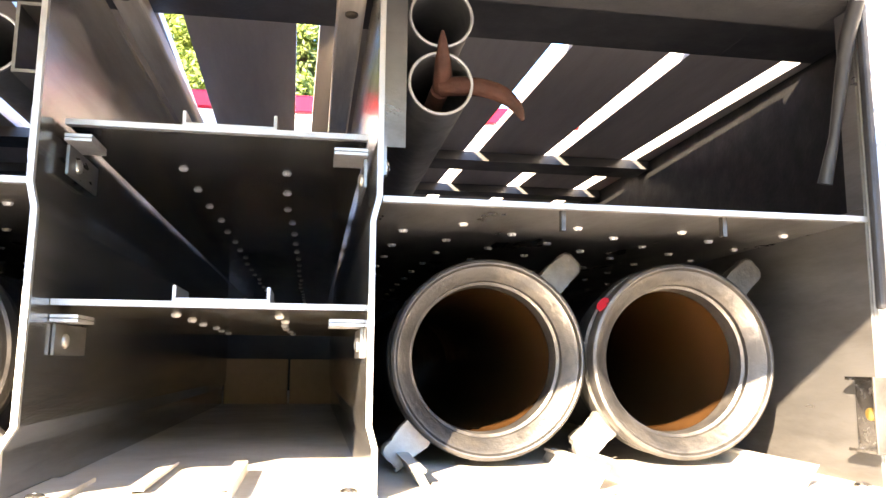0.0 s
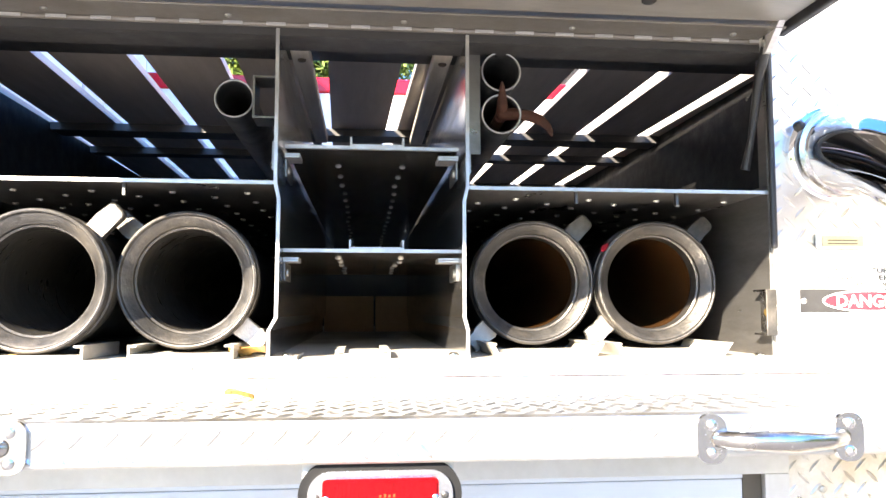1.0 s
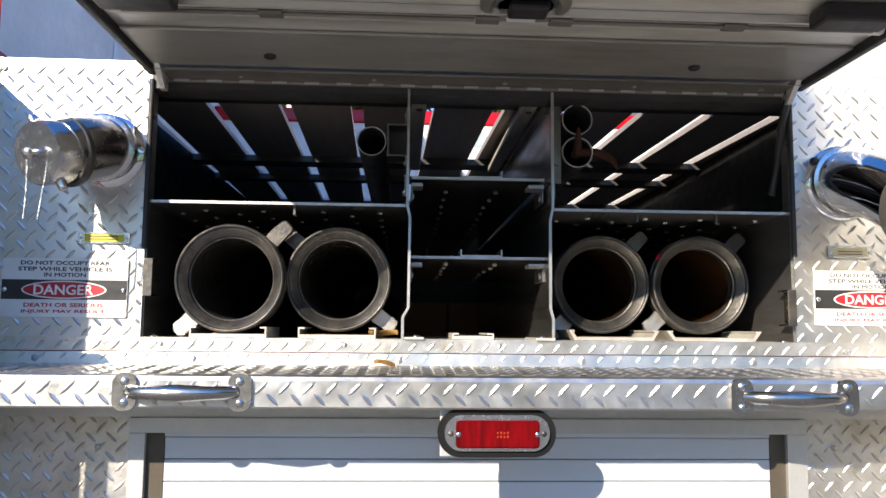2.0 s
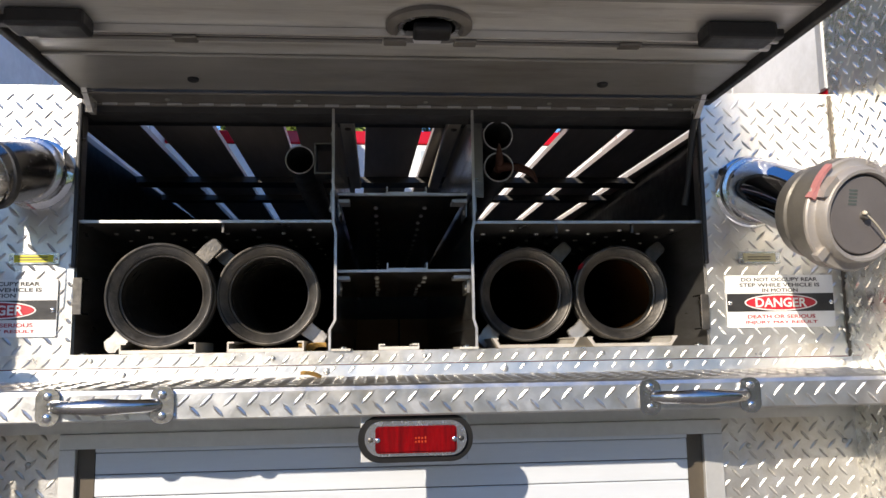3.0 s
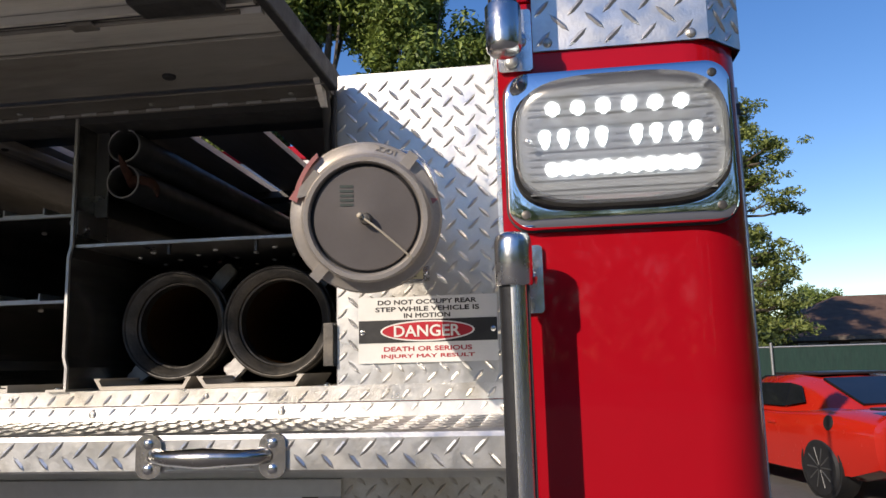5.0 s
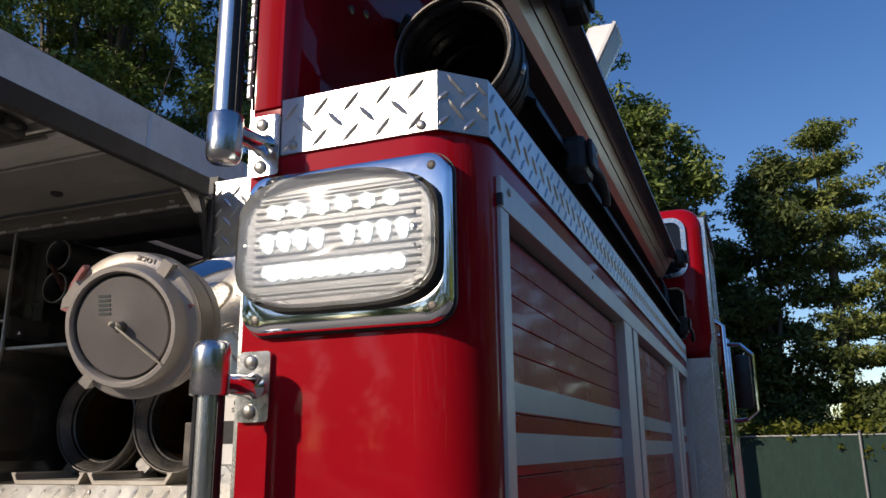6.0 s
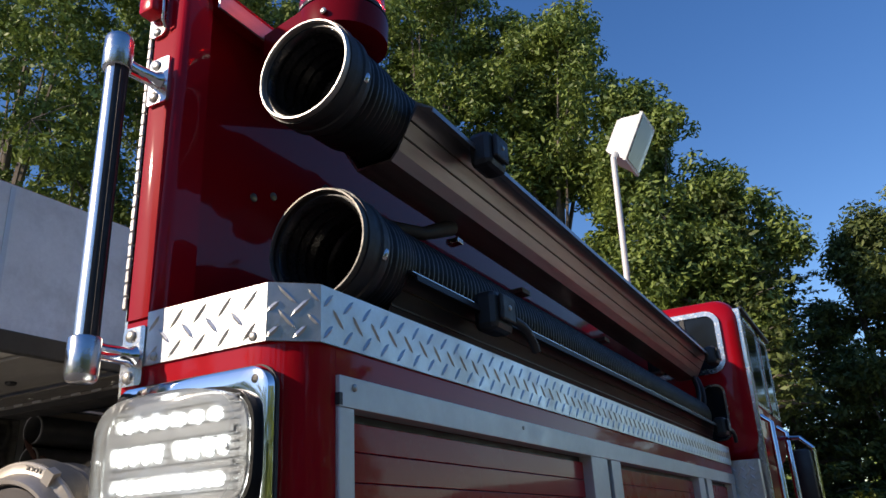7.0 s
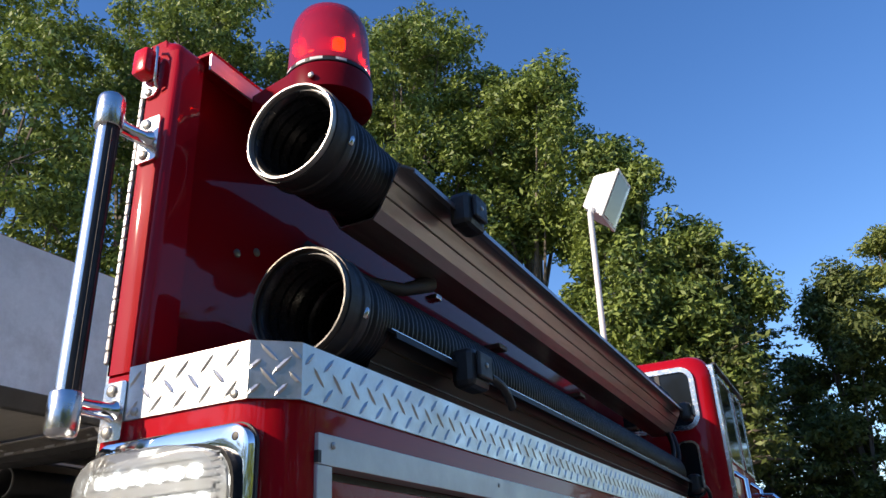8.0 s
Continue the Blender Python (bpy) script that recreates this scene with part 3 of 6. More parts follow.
for d, x, s in ((dl, -0.1318, -1), (dr, 0.1468, 1)):
    P("angle_bracket", boxed(min(x, x + s * 0.003), max(x, x + s * 0.003), 0.0, 0.09, 1.866, 1.908), DARKSHEET, d)
    bolt((x + s * 0.003, 0.026, 1.878), (s, 0, 0), 0.008, d, material=SATIN)
    P("top_clip", boxed(min(x, x + s * 0.034), max(x, x + s * 0.034), -0.002, 0.06, 2.062, 2.066), SHEET, d)
    P("foot", boxed(min(x, x - s * 0.036), max(x, x - s * 0.036), -0.010, 0.12, FZ, FZ + 0.004), DUSTY, d)
    bolt((x - s * 0.022, 0.004, FZ + 0.004), (0, 0, 1), 0.0075, d, material=SATIN)


def saddle(x0, x1, y0, h=0.020, flare=0.0):
    """Bent sheet tray with upturned ends that holds a coupling."""
    t = 0.0028
    loop = [(x0 - flare, FZ + h), (x0 - flare + 0.012, FZ + h), (x0 - flare + 0.012, FZ + h - t), (x0 - flare * 0.5 + t, FZ + h - t), (x0 + t, FZ + 0.004 + t),
            (x1 - t, FZ + 0.004 + t), (x1 + flare * 0.5 - t, FZ + h - t), (x1 + flare - 0.012, FZ + h - t), (x1 + flare - 0.012, FZ + h), (x1 + flare, FZ + h),
            (x1, FZ + 0.0005), (x0, FZ + 0.0005)]
    return P("saddle", extrude(bmesh.new(), [(x, y0, z) for x, z in loop], (0, 0.16, 0)), DUSTY, label="bent aluminium hose saddle")


saddle(-0.520, -0.382, -0.004)
saddle(-0.326, -0.184, 0.004)
saddle(-0.043, 0.034, 0.0, 0.012)
saddle(0.190, 0.340, 0.020, flare=0.012)
saddle(0.378, 0.534, 0.014, flare=0.014)

# slatted hose bed floor above, with its bearers; daylight falls through the gaps
for i in range(-6, 6):
    a, b = 0.089 + 0.1595 * i, 0.061 + 0.1595 * (i + 1)
    a, b = max(a, -0.880), min(b, 0.884)
    P("bed_slat", extrude(bmesh.new(), [(a, 0.2605, BZ), (b, 0.2605, BZ), (b - 0.058, BY, BZ), (max(a - 0.058, -0.886), BY, BZ)], (0, 0, 0.014)), SLATBLACK)
for y, d in ((0.775, 0.075), (1.045, 0.050), (1.55, 0.05), (2.1, 0.05)):
    P("bed_bearer", boxed(-0.740, 0.740, y, y + d, BZ - 0.018, BZ - 0.0005), BEAM)
P("bed_head_beam", boxed(-0.606, 0.606, 0.008, 0.060, 2.0605, BZ + 0.016), BEAM)
P("bed_head_plate", boxed(-0.606, 0.606, 0.0605, 0.260, BZ, BZ + 0.016), BEAM)
for a, b in ((-0.885, -0.6065), (0.6065, 0.885)):
    P("bed_head_beam", boxed(a, b, 0.008, 0.060, 2.0605, 2.1125), BEAM)
    P("bed_corner_plate", boxed(a, b, 0.0605, 0.260, 2.1110, 2.1125), BEAM)
P("hatch_head", boxed(-0.607, 0.607, -0.004, 0.0075, 2.0605, 2.110), BEAM)
# stringers made pale in colour to stand in for daylight on them
for x, m in ((-0.1225, PALEBEAM), (0.1060, PALEBEAM)):
    st = P("bed_stringer", boxed(x, x + 0.030, 0.062, 0.77, BZ - 0.038, BZ - 0.019, 0.003), m)
    bolt((x + 0.016, 0.14, BZ - 0.038), (0, 0, -1), 0.007, st, material=BRONZE)

# hose bed side walls (smooth inside), the upper red side wall with its flanged top
left = P("hose_bed_wall", boxed(-PX - 0.004, -PX - 0.0005, 0.002, BY, 2.128, 3.11), BEDWALL, label="tall mottled aluminium hose bed wall")
for y in (0.55, 1.4, 2.1):
    P("wall_joint", boxed(-PX - 0.0004, -PX + 0.002, y, y + 0.02, 2.13, 3.10), FRAMEALU, left)
right = P("hose_bed_wall", boxed(PX + 0.0005, PX + 0.004, 0.002, BY, 2.128, 2.64), BEDWALL, label="smooth aluminium hose bed wall")
P("wall_flange", boxed(0.8430, PX, 0.002, BY, 2.634, 2.640), BEDWALL, right)
P("edge_trim", boxed(0.8345, 0.8428, 0.002, BY, 2.626, 2.644, 0.002), RUBBER, right, "black edge trim")
for y in (0.005, 0.42, 1.4, 2.1):
    P("wall_joint", boxed(PX - 0.003, PX + 0.0004, y, y + 0.02, 2.13, 2.633), FRAMEALU, right)
part_wall = P("bed_partition", boxed(-PX + 0.004, PX - 0.004, 1.60, 1.61, 2.1255, 2.430), BEDWALL, label="aluminium hose bed partition with a red top rail")
P("top_rail", boxed(-PX + 0.004, PX - 0.004, 1.59, 1.62, 2.4302, 2.485, 0.006), RED, part_wall)
for x in (-0.27, 0.16):
    P("hand_hole", boxed(x - 0.03, x + 0.03, 1.597, 1.5996, 2.345, 2.405, 0.001), STRIPE, part_wall)
P("bed_front_wall", boxed(-PX, PX, BY, BY + 0.01, 2.0, 2.60), SHEET)
for s in (-1, 1):
    top = 2.643 if s > 0 else 3.11
    ys = RY if s > 0 else 0.0
    # rear post: an upright flange, rounded towards the side and at its upper corner
    a, e = 0.8930, 0.9560
    loop = [(s * a, 2.073), (s * e, 2.073)] + [(s * (e - 0.030 + 0.030 * math.sin(t)), top - 0.03 + 0.03 * math.cos(t)) for t in (math.pi / 2 * (1 - i / 6) for i in range(7))] + [(s * a, top)]
    bm = extrude(bmesh.new(), [(x, ys, z) for x, z in loop], (0, 0.060, 0))
    bm.edges.ensure_lookup_table()
    turn = [g for g in bm.edges if all(abs(q.co.y - ys) < 1e-5 for q in g.verts) and all(abs(q.co.x) > a + 0.01 and q.co.z > 2.0 for q in g.verts) and abs(g.verts[0].co.z - g.verts[1].co.z) > 1e-5]
    bmesh.ops.bevel(bm, geom=turn, offset=0.017, segments=5, affect="EDGES", profile=0.5)
    post = P("rear_post", bm, RED, label="red rear post of the side wall", smooth=50)
    x0, x1 = sorted((s * 0.8965, s * RX))
    wall = P("upper_side_wall", boxed(x0, x1, ys + 0.0605, BY, 2.073, top - 0.004), RED, label="deep red upper side wall")
    x0, x1 = sorted((s * 0.8965, s * 0.9700))
    cap = P("top_flange", boxed(x0, x1, ys + 0.0610, BY, top - 0.0038, top + 0.004, 0.002), RED, wall)
    x0, x1 = sorted((s * 0.9660, s * 0.9705))
    P("flange_lip", boxed(x0, x1, ys + 0.0610, BY, top - 0.036, top - 0.0040), SHEET, cap)
    x0, x1 = sorted((s * (a - 0.008), s * (a - 0.0005)))
    for i in range(28):
        z = 2.09 + i * 0.0195
        if z < top and s > 0:
            P("edge_bead", boxed(x0, x1, RY - 0.0035, RY + 0.006, z, z + 0.0194, 0.0022), CAST, post)

# corner bodies: rear face, rounded upright edge, long side, deck
for s in (-1, 1):
    r = 0.075
    arc_pts = [(SX - r + r * math.sin(t), RY + r - r * math.cos(t)) for t in (math.pi / 2 * i / 8 for i in range(9))]
    loop = [(s * 0.8975, BY), (s * 0.8975, RY)] + [(s * x, y) for x, y in arc_pts] + [(s * SX, -0.2188)] + [(s * SX, -0.2186), (s * (SX - 0.03), -0.2184), (s * (SX - 0.03), BY)]
    body = P("corner_body", extrude(bmesh.new(), [(x, y, 0.55) for x, y in loop], (0, 0, 1.519)), RED, label="glossy red rear corner body", smooth=50)
    # checker plate band round the top
    t0 = 0.0045
    k8 = math.tan(math.pi / 8)
    outer, inner = ([(s * 0.942, RY - g), (s * (SX - r + (r + g) * k8), RY - g), (s * (SX + g), RY + r - (r + g) * k8), (s * (SX + g), BY)] for g in (t0, 0.0005))
    bm = bmesh.new()
    rings(bm, [[(*p, 2.004) for p in outer], [(*p, 2.077) for p in outer], [(*p, 2.079) for p in inner], [(*p, 2.004) for p in inner]], close=False, cap=False)
    band = P("tread_band", bm, TREAD, label="checker plate band along the body top", smooth=20)
    if s > 0:
        fx, fl = SX - r + (r + t0) * k8, (r + t0) * (1 - k8) * math.sqrt(2)
        lugs("tread", (0.944, RY - t0, 2.006), (1, 0, 0), (0, 0, 1), fx - 0.946, 0.070, band, pitch=0.0335, size=1.2, seed=41)
        lugs("tread", (fx, RY - t0, 2.006), (1, 1, 0), (0, 0, 1), fl, 0.070, band, pitch=0.0260, size=1.25, seed=51)
        lugs("tread", (SX + t0, RY + r - (r + t0) * k8 + 0.004, 2.006), (0, 1, 0), (0, 0, 1), BY - RY - r, 0.070, band, pitch=0.0335, size=1.15, seed=61)
        bolt((1.130, RY - t0, 2.012), (0, -1, 0), 0.006, band)
        bolt((0.960, RY - t0, 2.014), (0, -1, 0), 0.006, band)
    x0, x1 = sorted((s * (RX + 0.001), s * (SX - 0.002)))
    P("deck", boxed(x0, x1, RY + 0.07, BY, 2.0695, 2.073), DARKSHEET)

# right side: roller shutters in aluminium frames
fx = SX - 0.004
side = P("side_frame", boxed(fx - 0.02, SX + 0.006, -0.218, BY, 1.930, 1.969, 0.001), FRAMEALU, label="aluminium shutter frame rail")
P("side_rail", boxed(SX - 0.03, SX, -0.2183, BY, 1.9695, 2.0685), RED, label="red rail above the shutters")
bolt((SX + 0.006, -0.187, 1.956), (1, 0, 0), 0.005, side)
bolt((SX + 0.006, 0.34, 1.956), (1, 0, 0), 0.004, side)
P("frame_end", boxed(SX - 0.002, SX + 0.007, -0.2195, -0.213, 1.932, 1.947), BLACK, side)
bays = ((-0.186, 0.705), (0.915, 1.775), (1.985, 2.375))
stiles = ((-0.218, -0.186), (0.705, 0.815), (0.845, 0.915), (1.775, 1.865), (1.90, 1.985), (2.375, BY))
for a, b in stiles:
    P("stile", boxed(fx - 0.02, SX + 0.005, a, b, 0.70, 1.9298, 0.001), FRAMEALU, side)
for a, b in ((0.815, 0.845), (1.865, 1.90)):
    P("stile_gap", boxed(fx - 0.02, SX - 0.003, a, b, 0.70, 1.9298), BLACK, side)
for bi, (a, b) in enumerate(bays):
    sh = P("side_shutter", boxed(SX - 0.034, SX - 0.024, a, b, 0.70, 1.9295), BLACK, label="red roller shutter with a grey stripe")
    z = 1.918
    while z > 1.30:
        hgt = 0.0375
        P("slat", boxed(SX - 0.0238, SX - 0.0165, a + 0.001, b - 0.001, z - hgt + 0.0011, z, 0.0010), SHUTTERRED, sh)
        z -= hgt
    P("slat", boxed(SX - 0.0238, SX - 0.0165, a + 0.001, b - 0.001, 0.70, z, 0.002), SHUTTERRED, sh)
    for z0, z1 in ((1.6965, 1.7325), (1.632, 1.671)):
        P("stripe", boxed(SX - 0.0164, SX - 0.0158, a + 0.001, b - 0.001, z0, z1), STRIPE, sh, "grey reflective stripe")

# rear roller shutter
door = P("rear_shutter", boxed(-0.590, 0.590, 0.0075, 0.012, 0.60, 1.43), BLACK, label="pale grey roller shutter")
z = 1.4225
for i in range(20):
    P("slat", boxed(-0.556, 0.549, 0.0015, 0.0070, z - 0.0378, z, 0.0016), GREYPAINT, door)
    z -= 0.0393
P("top_slat", boxed(-0.556, 0.549, -0.0005, 0.0060, 1.4235, 1.4305, 0.001), GREYPAINT, door)
for x0, x1 in ((-0.587, -0.5565), (0.5495, 0.578)):
    P("guide_seal", boxed(x0, x1, 0.001, 0.0068, 0.60, 1.4305), BRONZE, door)
for x0, x1, z0, z1 in ((-0.616, -0.5875, 0.60, 1.4308), (0.5785, 0.6155, 0.60, 1.4308), (-0.616, 0.6155, 1.431, 1.4578)):
    P("shutter_frame", boxed(x0, x1, -0.010, 0.0068, z0, z1, 0.001), FRAMEALU, door)

# the open lid
lid = P("hatch_lid", boxed(-0.600, 0.616, -0.565, -0.028, 2.092, 2.106, 0.002), LIDMAT, label="open hatch lid of brushed aluminium, seen from below")
for x0, x1 in ((-0.6045, -0.5905), (0.606, 0.6205)):
    P("lid_side_seal", boxed(x0, x1, -0.570, -0.030, 2.076, 2.110, 0.003), RUBBER, lid, "black edge seal")
P("lid_front_edge", boxed(-0.590, 0.6055, -0.5705, -0.5655, 2.082, 2.1065, 0.001), RUBBER, lid)
P("lid_pan", boxed(-0.588, 0.603, -0.232, -0.064, 2.0860, 2.0915, 0.0015), LIDDARK, lid, "darker pan sheet")
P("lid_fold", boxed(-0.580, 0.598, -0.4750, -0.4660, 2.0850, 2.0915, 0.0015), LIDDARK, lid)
bm = bmesh.new()
extrude(bm, [(-0.575, y, z) for y, z in ((-0.345, 2.0915), (-0.345, 2.080), (-0.338, 2.080), (-0.332, 2.087), (-0.322, 2.087), (-0.316, 2.080), (-0.306, 2.080), (-0.306, 2.0915))], (1.175, 0, 0))
P("lid_channel", bm, LIDMAT, lid, smooth=40)
P("channel_gap", boxed(-0.574, 0.599, -0.3315, -0.3225, 2.0855, 2.0868), BLACK, lid)
for x0, x1 in ((-0.55, -0.035), (0.105, 0.575)):
    P("lid_rod", sweep(bmesh.new(), [(x0, -0.327, 2.078), (x1, -0.327, 2.078)], 0.0035, 8), HINGE, lid)
for x in (-0.335, -0.015, 0.095, 0.36):
    P("rod_guide", boxed(x - 0.018, x + 0.018, -0.338, -0.316, 2.0745, 2.0798, 0.002), HINGE, lid)
latch = P("lid_ring", lathe(bmesh.new(), (0.036, -0.365, 2.092), (0, 0, -1), [(0, 0.066), (0.007, 0.066), (0.011, 0.061), (0.0115, 0.053), (0.006, 0.050), (0.004, 0.047), (0.004, 0.042), (0.0, 0.040)], 32), HINGE, lid, "round rust-stained latch ring", 40)
P("ring_lip", lathe(bmesh.new(), (0.036, -0.365, 2.088), (0, 0, -1), [(0.0, 0.049), (0.004, 0.0475), (0.004, 0.0405), (0.0, 0.040)], 32), SATIN, latch, smooth=40)
P("latch_well", lathe(bmesh.new(), (0.036, -0.365, 2.0905), (0, 0, -1), [(0.0, 0.0395), (0.0008, 0.039)], 28), PITCH, latch)
P("latch_block", boxed(0.012, 0.070, -0.383, -0.338, 2.074, 2.0892, 0.005), BLACK, latch)
for dx in (-0.05, 0.05):
    bolt((0.036 + dx, -0.318, 2.080), (0, 0, -1), 0.006, latch)
for x in (-0.515, 0.515):
    b = P("side_latch", boxed(x - 0.055, x + 0.055, -0.402, -0.352, 2.064, 2.0915, 0.006), BLACK, lid, "black latch box")
    P("latch_bolt", boxed(x - 0.02 + (0.05 if x > 0 else -0.05), x + 0.02 + (0.05 if x > 0 else -0.05), -0.392, -0.372, 2.070, 2.084, 0.003), BLACK, b)
hinge = P("hinge", boxed(-0.588, 0.606, -0.062, -0.008, 2.078, 2.0815, 0.001), HINGE, lid, "long grimy piano hinge")
hinge_leaf = P("hinge_leaf", boxed(-0.588, 0.606, -0.0078, -0.0045, 2.0720, 2.090), HINGE, hinge)
P("hinge_pin", sweep(bmesh.new(), [(-0.588, -0.006, 2.076), (0.606, -0.006, 2.076)], 0.0042, 8), HINGE, hinge)
for i in range(20):
    x = -0.565 + 0.060 * i
    P("knuckle", boxed(x, x + 0.027, -0.0125, -0.0105, 2.0725, 2.0770), BRIGHTSTUD, hinge)
for i in range(5):
    bolt((-0.44 + 0.245 * i, -0.03, 2.078), (0, 0, -1), 0.005, hinge)
for x in (-0.585, 0.590):
    sb = P("stop_bracket", extrude(bmesh.new(), [(x, -0.012, 2.052), (x, -0.030, 2.052), (x, -0.075, 2.090), (x, -0.012, 2.090)], (0.010, 0, 0)), LIDMAT, lid, "riveted stop bracket")
    for y, z in ((-0.028, 2.066), (-0.045, 2.082)):
        bolt((x - 0.001 if x > 0 else x + 0.011, y, z), (-1 if x > 0 else 1, 0, 0), 0.006, sb)
for x in (-0.37, 0.375):
    s2 = P("rubber_stop", lathe(bmesh.new(), (x, -0.125, 2.092), (0, 0, -1), [(0, 0.011), (0.010, 0.010), (0.012, 0.007)], 12), RUBBER, lid, smooth=40)
# black stay rod at the right jamb
P("stay_rod", sweep(bmesh.new(), [(0.597, -0.03, 2.085), (0.594, 0.0, 2.02), (0.589, 0.02, 1.93), (0.583, 0.03, 1.885)], [0.0075, 0.0075, 0.005, 0.007], 10), BLACK, lid, "thin black stay rod", 50)
for s in (-1, 1):
    P("jamb_seal", boxed(min(s * 0.602, s * 0.611), max(s * 0.602, s * 0.611), -0.011, -0.002, 1.76, 2.078, 0.003), RUBBER, engine, "black rubber jamb seal")


# ---- fittings on the rear ----
def grab_handle(xa, xb, z):
    """Polished cast handle with two-screw feet."""
    h = P("grab_handle", sweep(bmesh.new(), [(xa + 0.008, -0.209, z), (xa + 0.020, -0.224, z), (xa + 0.040, -0.232, z), ((xa + xb) / 2, -0.236, z), (xb - 0.040, -0.232, z), (xb - 0.020, -0.224, z), (xb - 0.008, -0.209, z)],
                              [0.0105, 0.0105, 0.0105, 0.0135, 0.0105, 0.0105, 0.0105], 14), POLISHED, label="polished cast grab handle", smooth=60)
    for x in (xa, xb):
        P("foot", plate(bmesh.new(), x, z, 0.036, 0.058, 0.0155, -0.2125, -0.2062), POLISHED, h, smooth=30)
        for dz in (0.0165, -0.0165):
            bolt((x, -0.2126, z + dz), (0, -1, 0), 0.0066, h, "screw", SATIN)
    return h


grab_handle(0.4065, 0.5795, 1.516)
grab_handle(-0.5585, -0.3840, 1.5195)

# red marker lamp on its bracket under the ledge
lc = (0.017, 1.4560)
lamp = P("marker_lamp", boxed(lc[0] - 0.090, lc[0] + 0.086, -0.1820, -0.1780, 1.4185, 1.4935, 0.001), FRAMEALU, label="red oblong lamp in a polished oval bezel")
P("gasket", plate(bmesh.new(), lc[0], lc[1], 0.188, 0.075, 0.0365, -0.1930, -0.1825, 10), PITCH, lamp, smooth=30)
P("bezel", plate(bmesh.new(), lc[0], lc[1] + 0.001, 0.166, 0.056, 0.0270, -0.1985, -0.1932, 10), SATIN, lamp, smooth=30)
bm = plate(bmesh.new(), lc[0], lc[1], 0.132, 0.043, 0.006, -0.2080, -0.1975, 4)
bmesh.ops.bevel(bm, geom=[e for e in bm.edges if all(q.co.y < -0.2060 for q in e.verts)], offset=0.003, segments=2, affect="EDGES")
lens = P("lens", bm, REDLENS, lamp, "ribbed glossy red lens", 40)
for i in range(26):
    x = lc[0] - 0.0575 + i * 0.0046
    P("lens_rib", sweep(bmesh.new(), [(x, -0.2071, lc[1] - 0.0165), (x, -0.2071, lc[1] + 0.0165)], 0.0012, 6), REDLENS, lens, smooth=50)
# orange bars painted on the lens for light thrown back from it
for k in range(4):
    for dz in (-0.0030, 0.0030):
        P("bulb_glint", boxed(lc[0] - 0.002 + 0.0052 * k, lc[0] + 0.0006 + 0.0052 * k, -0.2088, -0.2083, lc[1] + dz - 0.0020, lc[1] + dz + 0.0010 + 0.0008 * (k % 2)), LENSGLINT, lens)
for dx in (-0.062, 0.062):
    bolt((lc[0] + dx, -0.2080, lc[1]), (0, -1, 0), 0.004, lamp, "screw", SATIN)
for dx in (-0.074, 0.074):
    bolt((lc[0] + dx, -0.1986, lc[1]), (0, -1, 0), 0.0045, lamp, "screw", COUPLING)


def danger_sign(x0, z0, z1, w):
    """White enamel plate with a black band and red oval."""
    x1, h = x0 + w, z1 - z0
    cx = (x0 + x1) / 2
    sg = P("danger_sign", plate(bmesh.new(), cx, (z0 + z1) / 2, w, h, 0.003, -0.0042, -0.0020, 2), WHITE, label="white, black and red danger notice plate")
    P("black_band", boxed(x0 + 0.001, x1 - 0.001, -0.0050, -0.0044, z0 + 0.0315, z0 + 0.067), SIGNBLACK, sg)
    zc = z0 + 0.0490
    for nm, a, b, y, m in (("oval_border", 0.0750, 0.0165, -0.0056, WHITE), ("oval", 0.0720, 0.0140, -0.0062, SIGNRED)):
        P(nm, extrude(bmesh.new(), [(cx + a * math.cos(t), y, zc + b * math.sin(t)) for t in (2 * math.pi * i / 40 for i in range(40))], (0, 0.0005, 0)), m, sg)
    lettering("DANGER", (cx, -0.0063, zc), 0.0185, 0.106, WHITE, sg)
    for txt, z, wd, m in (("DO NOT OCCUPY REAR", z1 - 0.0085, 0.158, SIGNBLACK), ("STEP WHILE VEHICLE IS", z1 - 0.0195, 0.166, SIGNBLACK), ("IN MOTION", z1 - 0.0300, 0.074, SIGNBLACK),
                          ("DEATH OR SERIOUS", z0 + 0.0215, 0.140, SIGNRED), ("INJURY MAY RESULT", z0 + 0.0095, 0.148, SIGNRED)):
        lettering(txt, (cx, -0.0043, z), 0.0075, wd, m, sg)
    for x in (x0 + 0.007, x1 - 0.007):
        bolt((x, -0.005, zc), (0, -1, 0), 0.0045, sg, "rivet", SATIN)


danger_sign(0.6435, 1.633, 1.7365, 0.2225)
danger_sign(-0.8560, 1.634, 1.7400, 0.2225)
for x0, x1, z0, z1, m, txt in ((-0.724, -0.634, 1.768, 1.7885, YELLOW, "yellow plastic label in a metal frame"), (0.674, 0.760, 1.7605, 1.784, FADED, "faded label in a metal frame")):
    lb = P("small_label", boxed(x0, x1, -0.0042, -0.0020, z0, z1), SATIN, label=txt)
    P("face", boxed(x0 + 0.010, x1 - 0.010, -0.0050, -0.0044, z0 + 0.0035, z1 - 0.0035), m, lb)
    for x in (x0 + 0.005, x1 - 0.005):
        bolt((x, -0.0043, (z0 + z1) / 2), (0, -1, 0), 0.003, lb, "rivet", SATIN)
    for i in range(2):
        P("text_bar", boxed(x0 + 0.018, x1 - 0.02, -0.0054, -0.0051, z0 + 0.007 + 0.005 * i, z0 + 0.0088 + 0.005 * i), BRONZE, lb)

